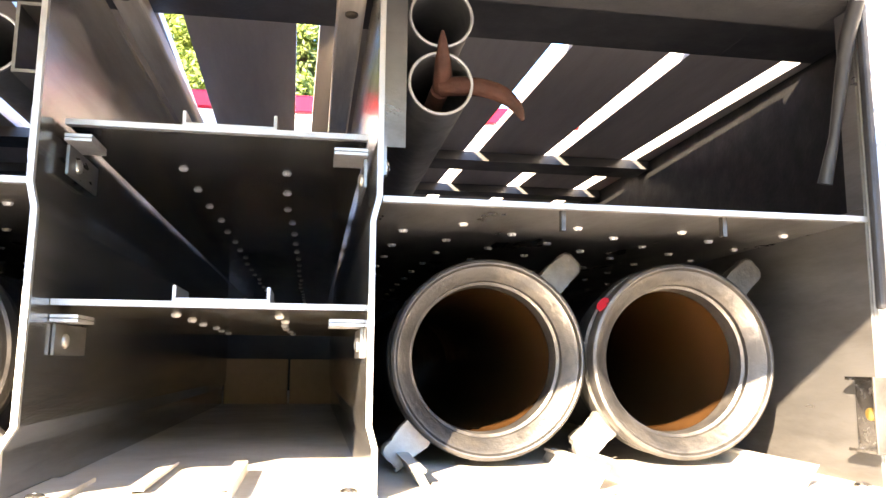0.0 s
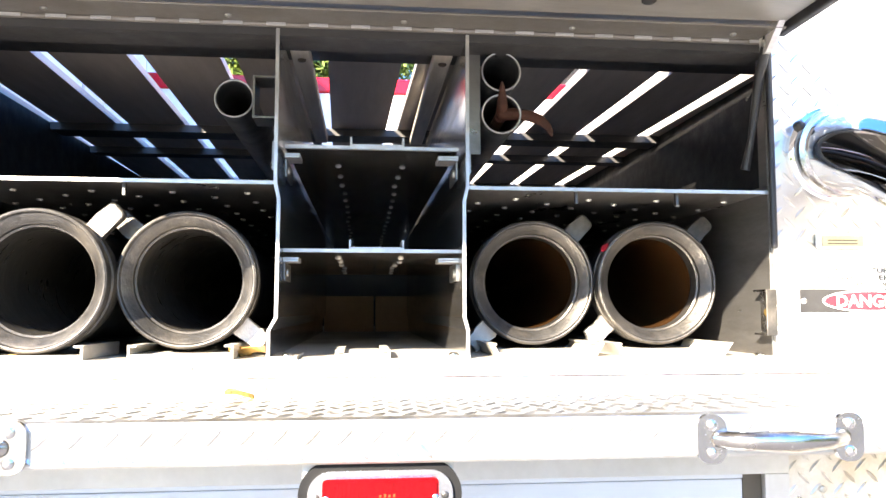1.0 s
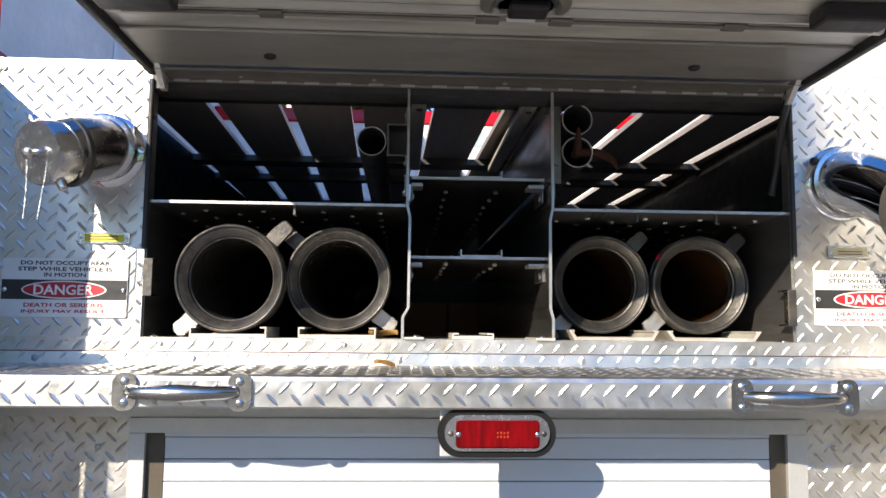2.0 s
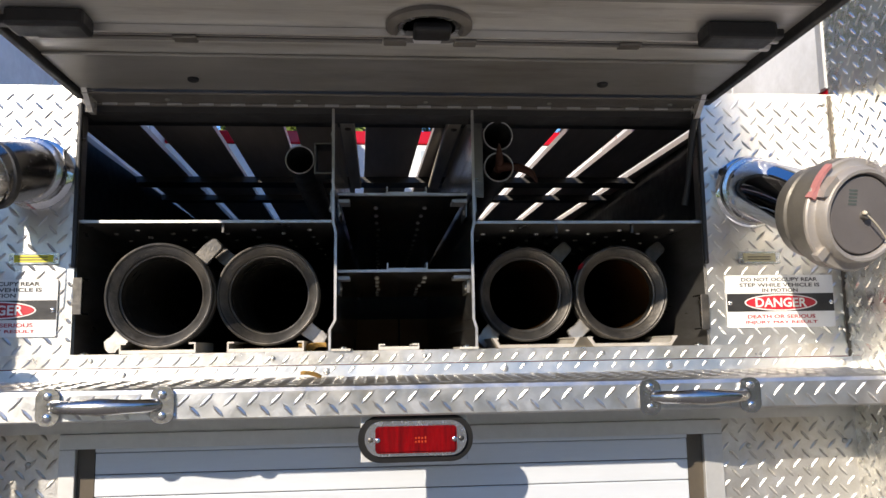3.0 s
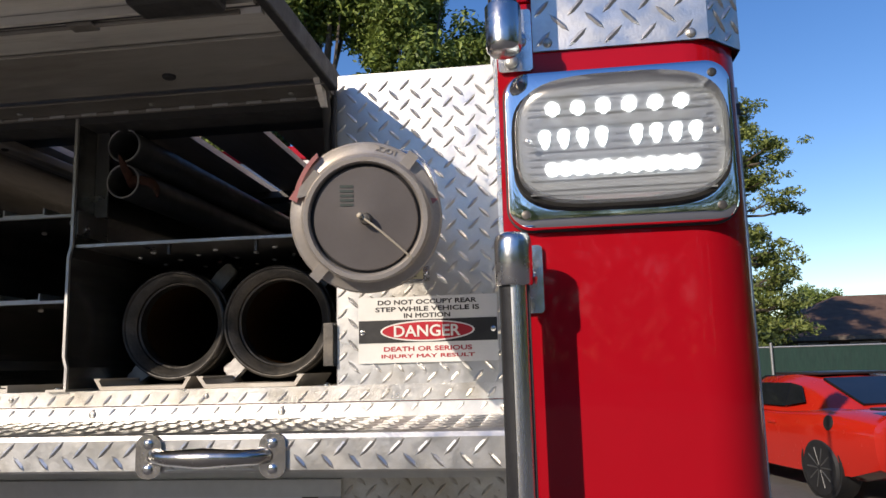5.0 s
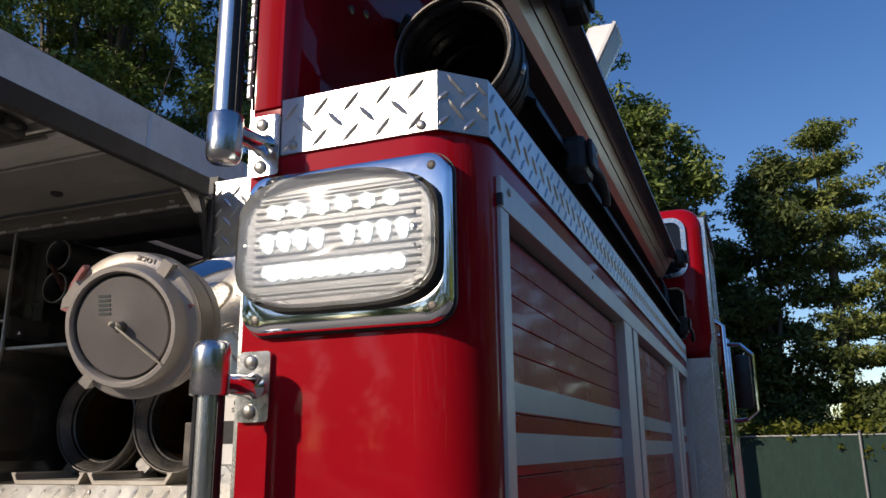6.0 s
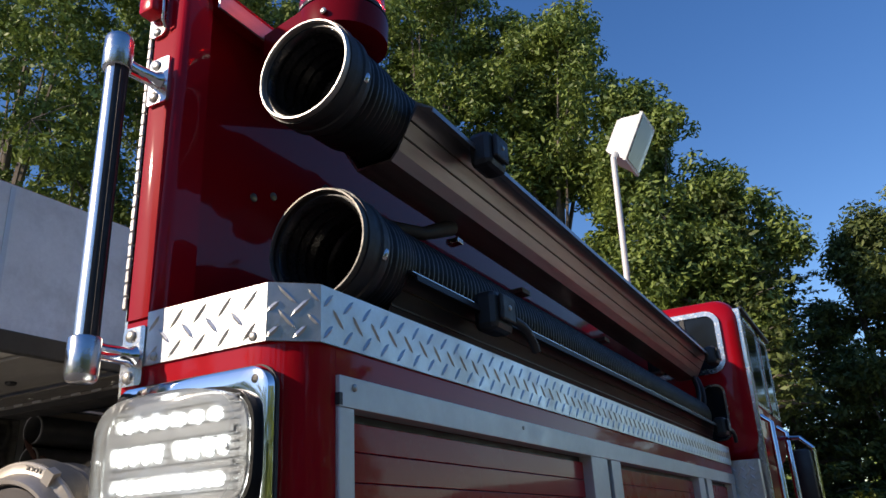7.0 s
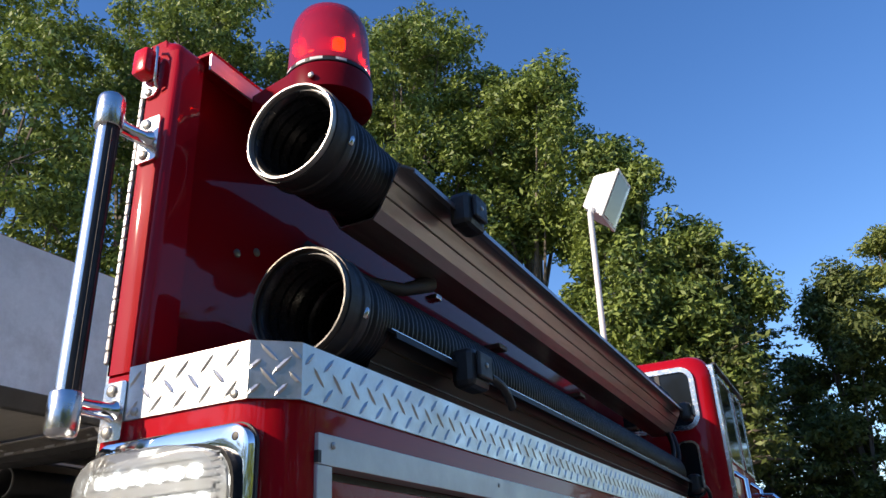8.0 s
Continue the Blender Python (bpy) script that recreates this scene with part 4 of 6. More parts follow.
# right intake: chrome elbow out of the panel
axis = Vector((0.19, -0.94, -0.22)).normalized()
capc = Vector((0.730, -0.298, 1.808))
base = Vector((0.705, 0.0, 1.905))
pipe = P("intake_elbow", lathe(bmesh.new(), base, (0, -1, 0), [(0, 0.073), (0.010, 0.073), (0.014, 0.069), (0.016, 0.064)], 40), CHROME, label="chrome intake elbow", smooth=40)
pts = arc(base, base + Vector((0.004, -0.085, 0.0)), capc - axis * 0.085, 14)
P("elbow_tube", sweep(bmesh.new(), pts, 0.061, 40), CHROME, pipe, smooth=60)
P("base_collar", lathe(bmesh.new(), base + Vector((0, -0.016, 0)), (0, -1, 0), [(0, 0.068), (0.006, 0.069), (0.012, 0.0665), (0.014, 0.061)], 40), SATIN, pipe, smooth=40)
bolt((0.647, -0.012, 1.945), (0, -1, 0), 0.008, pipe, "lock_screw", BLACK, 1.6)
P("adapter", lathe(bmesh.new(), capc - axis * 0.098, axis, [(0, 0.064), (0.004, 0.074), (0.012, 0.079), (0.036, 0.083), (0.040, 0.080), (0.0442, 0.080)], 44), ADAPTER, pipe, "dull anodised adapter, darkened in colour for its shaded side", 30)


def cap_basis():
    u, v, n = basis(axis)
    return -u, v, n


def on_cap(a, r, d=0.0):
    """A place on the cap's face: angle, radius and height above the ring."""
    u, v, n = cap_basis()
    return capc + (u * math.cos(a) + v * math.sin(a)) * r + n * d


storz = empty_at("hose_cap", capc, "dull grey-brown locking hose cap on the chrome intake", "hose cap")
part("ring", lathe(bmesh.new(), capc, axis, [(-0.0035, 0.0800), (-0.004, 0.0930), (0.0, 0.0930), (0.0025, 0.0905), (0.0035, 0.0825), (0.006, 0.0790), (0.022, 0.0765), (0.0265, 0.0740), (0.0265, 0.0690), (0.023, 0.0668), (0.008, 0.0660), (0.008, 0.03)], 56, cap=False), ANODISED, storz, "worn anodised ring", 30)
part("skirt", lathe(bmesh.new(), capc, axis, [(-0.053, 0.080), (-0.050, 0.086), (-0.036, 0.0875), (-0.034, 0.0925), (-0.0042, 0.0935), (-0.0042, 0.0790)], 56, cap=False), ADAPTER, storz, "brown skirt, darkened in colour for its shaded side", 30)
# black ring put where the recess round the disc is only in shade
part("seal", lathe(bmesh.new(), capc, axis, [(0.0082, 0.0658), (0.0165, 0.0658), (0.0165, 0.0632), (0.0082, 0.0632)], 48), RUBBER, storz, "dark ring for the shaded gap round the disc")
part("disc", lathe(bmesh.new(), capc, axis, [(0.0085, 0.0630), (0.0195, 0.0628), (0.0210, 0.0615), (0.0210, 0.02), (0.0222, 0.012)], 48), CAPDISC, storz, "smooth taupe disc", 30)
part("knob", lathe(bmesh.new(), capc, axis, [(0.0215, 0.008), (0.025, 0.0065), (0.029, 0.0070), (0.032, 0.0055), (0.033, 0.002)], 20), ADAPTER, storz, smooth=40)
u_, v_, n_ = cap_basis()
part("lanyard", sweep(bmesh.new(), arc(on_cap(2.6, 0.008, 0.031), on_cap(-0.6, 0.02, 0.038), on_cap(-0.72, 0.072, 0.028), 10), 0.0014, 8), CORD, storz, "thin pale cord", 60)
part("lanyard_knot", lathe(bmesh.new(), on_cap(2.6, 0.008, 0.028), axis, [(0, 0.002), (0.003, 0.004), (0.007, 0.003), (0.009, 0.001)], 10), CORD, storz, smooth=60)
for a, nm, m in ((0.92, "lug", ANODISED), (3.98, "lug", ANODISED)):
    c = on_cap(a, 0.087, -0.004)
    ru = (u_ * math.cos(a) + v_ * math.sin(a))
    rv = n_.cross(ru)
    part(nm, extrude(bmesh.new(), [c + ru * x + rv * y for x, y in ((-0.010, -0.007), (0.011, -0.007), (0.011, 0.007), (-0.010, 0.007))], n_ * 0.014), m, storz)
a = 2.55
ru = (u_ * math.cos(a) + v_ * math.sin(a))
rv = n_.cross(ru)
c = on_cap(a, 0.0950, -0.006)
lever = [on_cap(2.20 + 0.55 * i / 6, 0.0985 - 0.0010 * i, -0.004) for i in range(7)] + [on_cap(2.88, 0.096, -0.004), on_cap(2.90, 0.0860, -0.004), on_cap(2.68, 0.0855, -0.004)] + [on_cap(2.62 - 0.40 * i / 5, 0.0885 + 0.0010 * i, -0.004) for i in range(6)]
part("latch_lever", extrude(bmesh.new(), lever, n_ * 0.013), PINK, storz, "thin faded red latch lever", 30)
part("latch_body", extrude(bmesh.new(), [c + ru * x + rv * y for x, y in ((-0.022, -0.014), (-0.012, -0.016), (-0.009, 0.012), (-0.013, 0.024), (-0.021, 0.016))], n_ * 0.030), ANODISED, storz)
tri_at = on_cap(0.25, 0.0865, 0.0032)
a = 0.30
ru = (u_ * math.cos(a) + v_ * math.sin(a))
rv = n_.cross(ru)
part("lock_mark", extrude(bmesh.new(), [tri_at + ru * x + rv * y for x, y in ((-0.004, -0.004), (0.005, 0.0), (-0.004, 0.004))], n_ * 0.0006), PINK, storz)
lettering("LOCK", on_cap(1.28, 0.0862, 0.0031), 0.0070, 0.026, ANODISED, storz, turn=math.pi - 0.30, u=u_, v=v_, depth=0.0008)
for i in range(5):
    c = on_cap(2.25, 0.036, 0.0211) + v_ * (0.0055 * (i - 2))
    part("text_bar", extrude(bmesh.new(), [c + u_ * x + v_ * y for x, y in ((-0.008, -0.0016), (0.008, -0.0016), (0.008, 0.0016), (-0.008, 0.0016))], n_ * 0.0006), mat("green_print", (0.09, 0.11, 0.10), None, 30, (0.5, 0.6)) if i == 0 else bpy.data.materials["green_print"], storz)

# left discharge: shorter chrome elbow with a capped end and a bead chain
base_l = Vector((-0.680, 0.0, 1.938))
axis_l = Vector((-0.42, -0.85, -0.22)).normalized()
cap_l = Vector((-0.733, -0.165, 1.898))
pl = P("discharge_elbow", lathe(bmesh.new(), base_l, (0, -1, 0), [(0, 0.068), (0.010, 0.068), (0.016, 0.058)], 36), CHROME, label="chrome discharge elbow", smooth=40)
P("elbow_tube", sweep(bmesh.new(), arc(base_l, base_l + Vector((0, -0.07, 0)), cap_l - axis_l * 0.045, 12), [0.056] * 13, 36), POLISHED, pl, "dull chrome tube", 60)
P("collar", lathe(bmesh.new(), cap_l - axis_l * 0.068, axis_l, [(0, 0.056), (0.003, 0.0595), (0.012, 0.0595), (0.016, 0.056)], 36), COUPLING, pl, "dark swivel collar", 40)
P("collar", lathe(bmesh.new(), base_l + Vector((0, -0.03, 0)), (0, -1, 0), [(0, 0.057), (0.003, 0.062), (0.014, 0.062), (0.018, 0.057)], 36), SATIN, pl, smooth=40)
capl = empty_at("discharge_cap", cap_l, "small polished cap with bead chain on the chrome discharge", "hose cap")
part("cap", lathe(bmesh.new(), cap_l, axis_l, [(-0.048, 0.050), (-0.044, 0.054), (-0.006, 0.054), (0.0, 0.051), (0.001, 0.012)], 40), SATIN, capl, smooth=30)
part("knob", lathe(bmesh.new(), cap_l, axis_l, [(0.001, 0.006), (0.012, 0.007), (0.016, 0.010), (0.022, 0.009), (0.025, 0.004)], 16), SATIN, capl, smooth=40)
for a in (1.2, 4.3):
    uu, vv, nn = basis(axis_l)
    c = cap_l + (uu * math.cos(a) + vv * math.sin(a)) * 0.056 - nn * 0.02
    part("lug", lathe(bmesh.new(), c, uu * math.cos(a) + vv * math.sin(a), [(-0.004, 0.009), (0.010, 0.008), (0.013, 0.005)], 12), SATIN, capl, smooth=40)
hang = cap_l + axis_l * 0.018
chain = [hang + Vector((0.002 * math.sin(3 * t), 0, -0.105 * t)) for t in (i / 26 for i in range(27))] + [hang + Vector((0.018 + 0.012 * t, 0.01, -0.105 * (1 - t))) for t in (i / 22 for i in range(23))]
bm = bmesh.new()
for p in chain:
    lathe(bm, p, (0, 0, 1), [(-0.0022, 0.0008), (0, 0.0022), (0.0022, 0.0008)], 6)
part("bead_chain", bm, SATIN, capl, "bead chain", 60)


def grab_rail(x, y, z0, z1, cap_low, cap_high):
    """Upright rail: chrome tube with black inserts, chrome end caps and bolted arms."""
    r = P("grab_rail", sweep(bmesh.new(), [(x, y, z0), (x, y, z1)], 0.0150, 24), RAILCHROME, label="chrome grab rail with black rubber inserts", smooth=50)
    for s in (-1, 1):
        out, inn = [], []
        for i in range(9):
            a = radians(-74 + (150 if s < 0 else 90) * i / 8) if not cap_low else radians(-74 + 88 * i / 8) if s < 0 else radians(-44 + 92 * i / 8)
            out.append((x + s * 0.0160 * math.cos(a), y - 0.0160 * math.sin(a) + 0.0))
            inn.append((x + s * 0.0148 * math.cos(a), y - 0.0148 * math.sin(a)))
        ins = P("insert", extrude(bmesh.new(), [(*p, z0) for p in out + inn[::-1]], (0, 0, z1 - z0)), RUBBER, r, "black ribbed insert", 30)
        for k in range(3):
            a = radians(-40 + 28 * k)
            px_, py_ = x + s * 0.0163 * math.cos(a), y - 0.0163 * math.sin(a)
            P("rib", boxed(px_ - 0.0006, px_ + 0.0006, py_ - 0.0006, py_ + 0.0006, z0, z1), RUBBER, ins)
    ends = []
    if cap_low:
        ends.append((z0 + 0.030, -1))
    if cap_high:
        ends.append((z1 - 0.030, 1))
    for z, s in ends:
        c = P("end_cap", lathe(bmesh.new(), (x, y, z - s * 0.006), (0, 0, s), [(0, 0.0195), (0.002, 0.0208), (0.048, 0.0206), (0.0545, 0.0190), (0.058, 0.0150), (0.059, 0.002)], 28), SATIN, r, "satin end cap", 50)
        zc = z + s * 0.008
        P("arm", sweep(bmesh.new(), [(x, y, zc), (x + 0.002, y + 0.026, zc), (x + 0.006, RY - 0.012, zc), (x + 0.008, RY - 0.003, zc)], [0.015, 0.0115, 0.012, 0.017], 16), CHROME, r, smooth=60)
        bp = P("bracket_plate", plate(bmesh.new(), x + 0.010 * (1 if x > 0 else -1), zc, 0.042, 0.080, 0.005, RY - 0.0065, RY - 0.0004, 4), SATIN, r, smooth=30)
        for dz in (-0.028, 0.028):
            bolt((x + 0.005 * (1 if x > 0 else -1), RY - 0.0066, zc + dz), (0, -1, 0), 0.0085, r, "bolt", ZINC)
    return r


grab_rail(0.9100, -0.368, 1.9975, 2.4695, True, True)
grab_rail(0.9110, -0.368, 0.95, 1.746, False, True)
grab_rail(-0.9110, -0.368, 0.95, 1.746, False, True)

# LED warning light
LX, LZ = 1.0365, 1.8775
wl = P("warning_light", plate(bmesh.new(), LX, LZ, 0.268, 0.197, 0.030, RY - 0.005, RY - 0.0004, 8), RUBBER, label="lit white LED warning light in a chrome flange")
bm = bmesh.new()
lps = []
for w, h, r, y in ((0.264, 0.193, 0.028, RY - 0.0052), (0.264, 0.193, 0.028, RY - 0.010), (0.260, 0.189, 0.027, RY - 0.016), (0.252, 0.180, 0.030, RY - 0.018), (0.242, 0.146, 0.048, RY - 0.0165)):
    lps.append([(LX + a, y, LZ + b) for a, b in rounded(w, h, r, 8)])
rings(bm, lps)
P("flange", bm, CHROME, wl, "chrome flange", 35)


def barrel(w, h, n=48, k=3.7):
    """Loop of (u, v) of a rectangle with swollen sides and round corners."""
    out = []
    for i in range(n):
        a = 2 * math.pi * (i + 0.5) / n
        c, q = math.cos(a), math.sin(a)
        out.append((w / 2 * math.copysign(abs(c) ** (2 / k), c), h / 2 * math.copysign(abs(q) ** (2 / k), q)))
    return out


def slab(w, h, y0, y1):
    return extrude(bmesh.new(), [(LX + u, y0, LZ + v) for u, v in barrel(w, h)], (0, y1 - y0, 0))


P("gasket", slab(0.248, 0.152, RY - 0.030, RY - 0.0168), PITCH, wl, smooth=30)
P("reflector", slab(0.232, 0.136, RY - 0.0322, RY - 0.0302), REFLECTOR, wl, "grey reflector board", 30)
for dz, hh in ((0.0225, 0.003), (-0.0145, 0.003), (0.058, 0.002), (-0.053, 0.002)):
    P("reflector_rib", boxed(LX - 0.098, LX + 0.098, RY - 0.0345, RY - 0.0323, LZ + dz - hh, LZ + dz + hh, 0.0008), REFLECTOR, wl)


def bulge(y, push, f):
    return [(LX + u * f, y - push - (0.014 * (1 - (u / 0.121) ** 2) if push else 0.0), LZ + v * f) for u, v in barrel(0.240, 0.144)]


bm = bmesh.new()
rings(bm, [bulge(RY - 0.0302, 0, 1.0), bulge(RY - 0.044, 0, 0.995), bulge(RY - 0.050, 0.002, 0.975), bulge(RY - 0.050, 0.005, 0.92), bulge(RY - 0.050, 0.008, 0.7), bulge(RY - 0.050, 0.009, 0.35)])
lens_ob = P("lens", bm, LENS, wl, "clear bulged lens", 50)
lens_ob.visible_shadow = False
led_round = bmesh.new()
lathe(led_round, (0, 0, 0), (0, -1, 0), [(0, 0.0084), (0.004, 0.0080), (0.006, 0.0050)], 14)
me_round = bpy.data.meshes.new("led")
led_round.to_mesh(me_round)
led_small = bmesh.new()
lathe(led_small, (0, 0, 0), (0, -1, 0), [(0, 0.0080), (0.004, 0.0077), (0.006, 0.0048)], 12)
me_small = bpy.data.meshes.new("led")
led_small.to_mesh(me_small)
led_drop = bmesh.new()
extrude(led_drop, [(0.0076 * math.cos(t) * (1 if math.sin(t) > 0 else 0.75), 0, 0.0085 * math.sin(t) if math.sin(t) > 0 else 0.0135 * math.sin(t)) for t in (2 * math.pi * i / 16 for i in range(16))], (0, -0.004, 0))
bmesh.ops.recalc_face_normals(led_drop, faces=led_drop.faces)
me_drop = bpy.data.meshes.new("led")
led_drop.to_mesh(me_drop)
for me_, lit, spots in ((me_round, LED, [(-0.0745 + 0.0290 * i, 0.044) for i in range(6)]), (me_drop, LED, [(s * (0.0195 + 0.0218 * i), 0.008) for s in (-1, 1) for i in range(4)]), (me_small, LED, [(-0.078 + 0.0157 * i, -0.033) for i in range(11)])):
    for dx, dz in spots:
        ob = link("led", me_, lit, wl)
        ob.location = (LX + dx, RY - 0.0324, LZ + dz * 0.94)
# glowing bar added to imitate the bloom that joins the lowest lamps
P("led_bloom_bar", boxed(LX - 0.080, LX + 0.082, RY - 0.0350, RY - 0.0325, LZ - 0.0365, LZ - 0.0255, 0.001), LED, wl, "added glowing strip for the merged bloom of the lamps")
for k in range(15):
    z = LZ - 0.060 + 0.0086 * k
    P("lens_flute", sweep(bmesh.new(), [(LX - 0.104, RY - 0.0335, z), (LX + 0.104, RY - 0.0335, z)], 0.0011, 6), REFLECTOR, wl, smooth=50)
for dx, dz in ((-0.111, -0.079), (0.111, -0.079), (-0.111, 0.079), (0.111, 0.079)):
    bolt((LX + dx, RY - 0.0172, LZ + dz), (0, -1, 0), 0.0055, wl, "screw", COUPLING, 0.28)
for dx in (-0.104, 0.104):
    bolt((LX + dx, RY - 0.0505, LZ), (0, -1, 0), 0.0045, wl, "screw", SATIN)

# small red side marker at the post's top
mk = P("side_marker", plate(bmesh.new(), 0.9080, 2.572, 0.034, 0.080, 0.012, RY - 0.006, RY - 0.0004, 5), SATIN, label="small red marker lamp in a chrome base", smooth=30)
P("lens", boxed(0.8920, 0.9240, RY - 0.034, RY - 0.0062, 2.562, 2.612, 0.006), BRIGHTLENS, mk, "bright red lens", 40)
bolt((0.9080, RY - 0.006, 2.540), (0, -1, 0), 0.007, mk)
P("guard", sweep(bmesh.new(), [(0.9270, RY - 0.007, 2.542), (0.9300, RY - 0.016, 2.550), (0.9300, RY - 0.018, 2.610), (0.9245, RY - 0.014, 2.620), (0.9145, RY - 0.007, 2.621)], 0.0026, 8), SATIN, mk, "chrome wire guard", 60)

# beacon on its bracket
bx, by, bz = 1.100, -0.075, 2.548
bc = P("beacon", lathe(bmesh.new(), (bx, by, bz), (0, 0, 1), [(0.020, 0.070), (0.023, 0.0775), (0.062, 0.0800), (0.070, 0.0785), (0.073, 0.074)], 48), DARKRED, label="red rotating beacon on a red bracket", smooth=40)
P("bracket", extrude(bmesh.new(), [(0.972, -0.130, bz + 0.022), (bx - 0.02, by - 0.0755, bz + 0.022), (bx - 0.02, by + 0.0755, bz + 0.022), (0.972, 0.10, bz + 0.022)], (0, 0, 0.044)), DARKRED, bc)
P("band", lathe(bmesh.new(), (bx, by, bz + 0.074), (0, 0, 1), [(0.0022, 0.074), (0.003, 0.0765), (0.009, 0.0765), (0.010, 0.074)], 48), BLACK, bc, "black band with pale print", 40)
P("gasket", lathe(bmesh.new(), (bx, by, bz + 0.071), (0, 0, 1), [(0.0022, 0.0750), (0.0022, 0.0790), (0.0045, 0.0790), (0.0046, 0.0750)], 48), RUBBER, bc, smooth=40)
for a0, a1 in ((-2.45, -2.30), (-2.22, -1.98), (-1.78, -1.52), (-1.40, -1.10), (-0.80, -0.55)):
    run = [a0 + (a1 - a0) * i / 4 for i in range(5)]
    inner = [(bx + 0.0766 * math.cos(a), by + 0.0766 * math.sin(a), bz + 0.0770) for a in run]
    outer = [(bx + 0.0770 * math.cos(a), by + 0.0770 * math.sin(a), bz + 0.0770) for a in reversed(run)]
    P("text_bar", extrude(bmesh.new(), inner + outer, (0, 0, 0.0055)), WHITE, bc)
dome = P("dome", lathe(bmesh.new(), (bx, by, bz + 0.085), (0, 0, 1), [(0, 0.0755), (0.010, 0.0750), (0.086, 0.0720), (0.110, 0.0680), (0.131, 0.0590), (0.144, 0.044), (0.151, 0.025), (0.153, 0.005)], 48, cap=False), DOME, bc, "glossy red dome", 50)
dome.visible_shadow = False
P("rotor", lathe(bmesh.new(), (bx, by, bz + 0.077), (0, 0, 1), [(0, 0.067), (0.026, 0.067), (0.030, 0.027), (0.048, 0.024), (0.080, 0.036), (0.085, 0.018)], 24), DARKRED, bc, smooth=40)
P("mirror", extrude(bmesh.new(), [(bx + 0.030, by - 0.020, bz + 0.113), (bx + 0.052, by + 0.016, bz + 0.113), (bx + 0.052, by + 0.016, bz + 0.150), (bx + 0.030, by - 0.020, bz + 0.150)], (0.0025, -0.0015, 0)), SATIN, bc, "small tilted reflector")
for dx, dy, r in ((0.044, -0.034, 0.0115), (-0.006, -0.046, 0.0055)):
    P("bulb", lathe(bmesh.new(), (bx + dx, by + dy, bz + 0.113), (0, 0, 1), [(0, r * 0.5), (r * 0.5, r), (r * 1.8, r), (r * 2.3, r * 0.4)], 12), LAMPRED, bc, "glowing bulb", 50)
bolt((bx + 0.02, by - 0.0795, bz + 0.040), (0, -1, 0), 0.006, bc)


# ---- hard suction hoses in troughs along the side ----
def trough(z, cx, y0, y1, out, metal, drop):
    """Extruded tray with sloped sides and turned lips."""
    L = [(cx - 0.112, z + 0.095), (cx - 0.107, z + 0.095), (cx - 0.052, z + 0.004), (cx + 0.016, z + 0.004), (cx + 0.030, z + 0.020), (cx + out - 0.036, z + 0.094), (cx + out - 0.034, z + 0.1005), (cx + out, z + 0.079),
         (cx + out + 0.001, z + 0.068), (cx + out - 0.003, z + 0.069), (cx + out - 0.003, z + 0.076), (cx + out - 0.031, z + 0.092), (cx + 0.034, z + 0.017), (cx + 0.018, z), (cx - 0.055, z)]
    tr = P("hose_trough", extrude(bmesh.new(), [(x, y0, zz) for x, zz in L], (0, y1 - y0, drop)), metal, label="long extruded aluminium hose trough")
    for f in (0.30, 0.66):
        x, zz = cx + 0.034 + (out - 0.065) * f, z + 0.017 + 0.075 * f
        P("groove", extrude(bmesh.new(), [(x + a, y0, zz + b) for a, b in ((-0.001, -0.002), (0.0012, -0.002), (0.0012, 0.001), (-0.001, 0.001))], (0, y1 - y0, drop)), BRONZE, tr)
    lip = [(cx + out - 0.0365, z + 0.0965), (cx + out - 0.0330, z + 0.1025), (cx + out - 0.0290, z + 0.1000), (cx + out - 0.0290, z + 0.0985), (cx + out - 0.0335, z + 0.1010), (cx + out - 0.0350, z + 0.0965)]
    P("lip", extrude(bmesh.new(), [(x, y0 + 0.012, zz) for x, zz in lip], (0, y1 - y0 - 0.012, drop)), SATIN, tr, "thin bright strip along the lip")
    for y in (0.20, y1 - 0.12):
        k = drop * (y - y0) / (y1 - y0)
        b = P("strap_buckle", boxed(cx + out - 0.016, cx + out + 0.030, y, y + 0.078, z + k + 0.034, z + k + 0.106, 0.012), BLACK, tr, "black strap buckle")
        P("buckle_lever", boxed(cx + out + 0.0305, cx + out + 0.040, y + 0.010, y + 0.066, z + k + 0.050, z + k + 0.098, 0.004), RUBBER, b)
        hz = z + 0.0865
        over = [(cx - 0.012 + 0.083 * math.cos(q), y + 0.04, hz + k + 0.083 * math.sin(q)) for q in (radians(8 + 15.5 * i) for i in range(11))]
        if drop:
            P("strap", sweep(bmesh.new(), [(cx + out + 0.004, y + 0.04, z + k + 0.100)] + over, 0.0045, 8), BLACK, b, smooth=60)
        else:
            P("strap_tail", sweep(bmesh.new(), arc((cx + out + 0.032, y + 0.07, z + k + 0.060), (cx + out + 0.042, y + 0.12, z + k + 0.055), (cx + out + 0.034, y + 0.16, z + k + 0.020), 6), 0.0085, 8), BLACK, b, smooth=60)
        bolt((cx + out + 0.040, y + 0.038, z + k + 0.075), (1, 0, 0), 0.005, b)
    for y in (0.75, 1.4, 2.1):
        P("trough_bracket", boxed(RX + 0.0005, cx - 0.05, y, y + 0.05, z + drop - 0.012, z + drop - 0.0005), DARKSHEET, tr)
    return tr


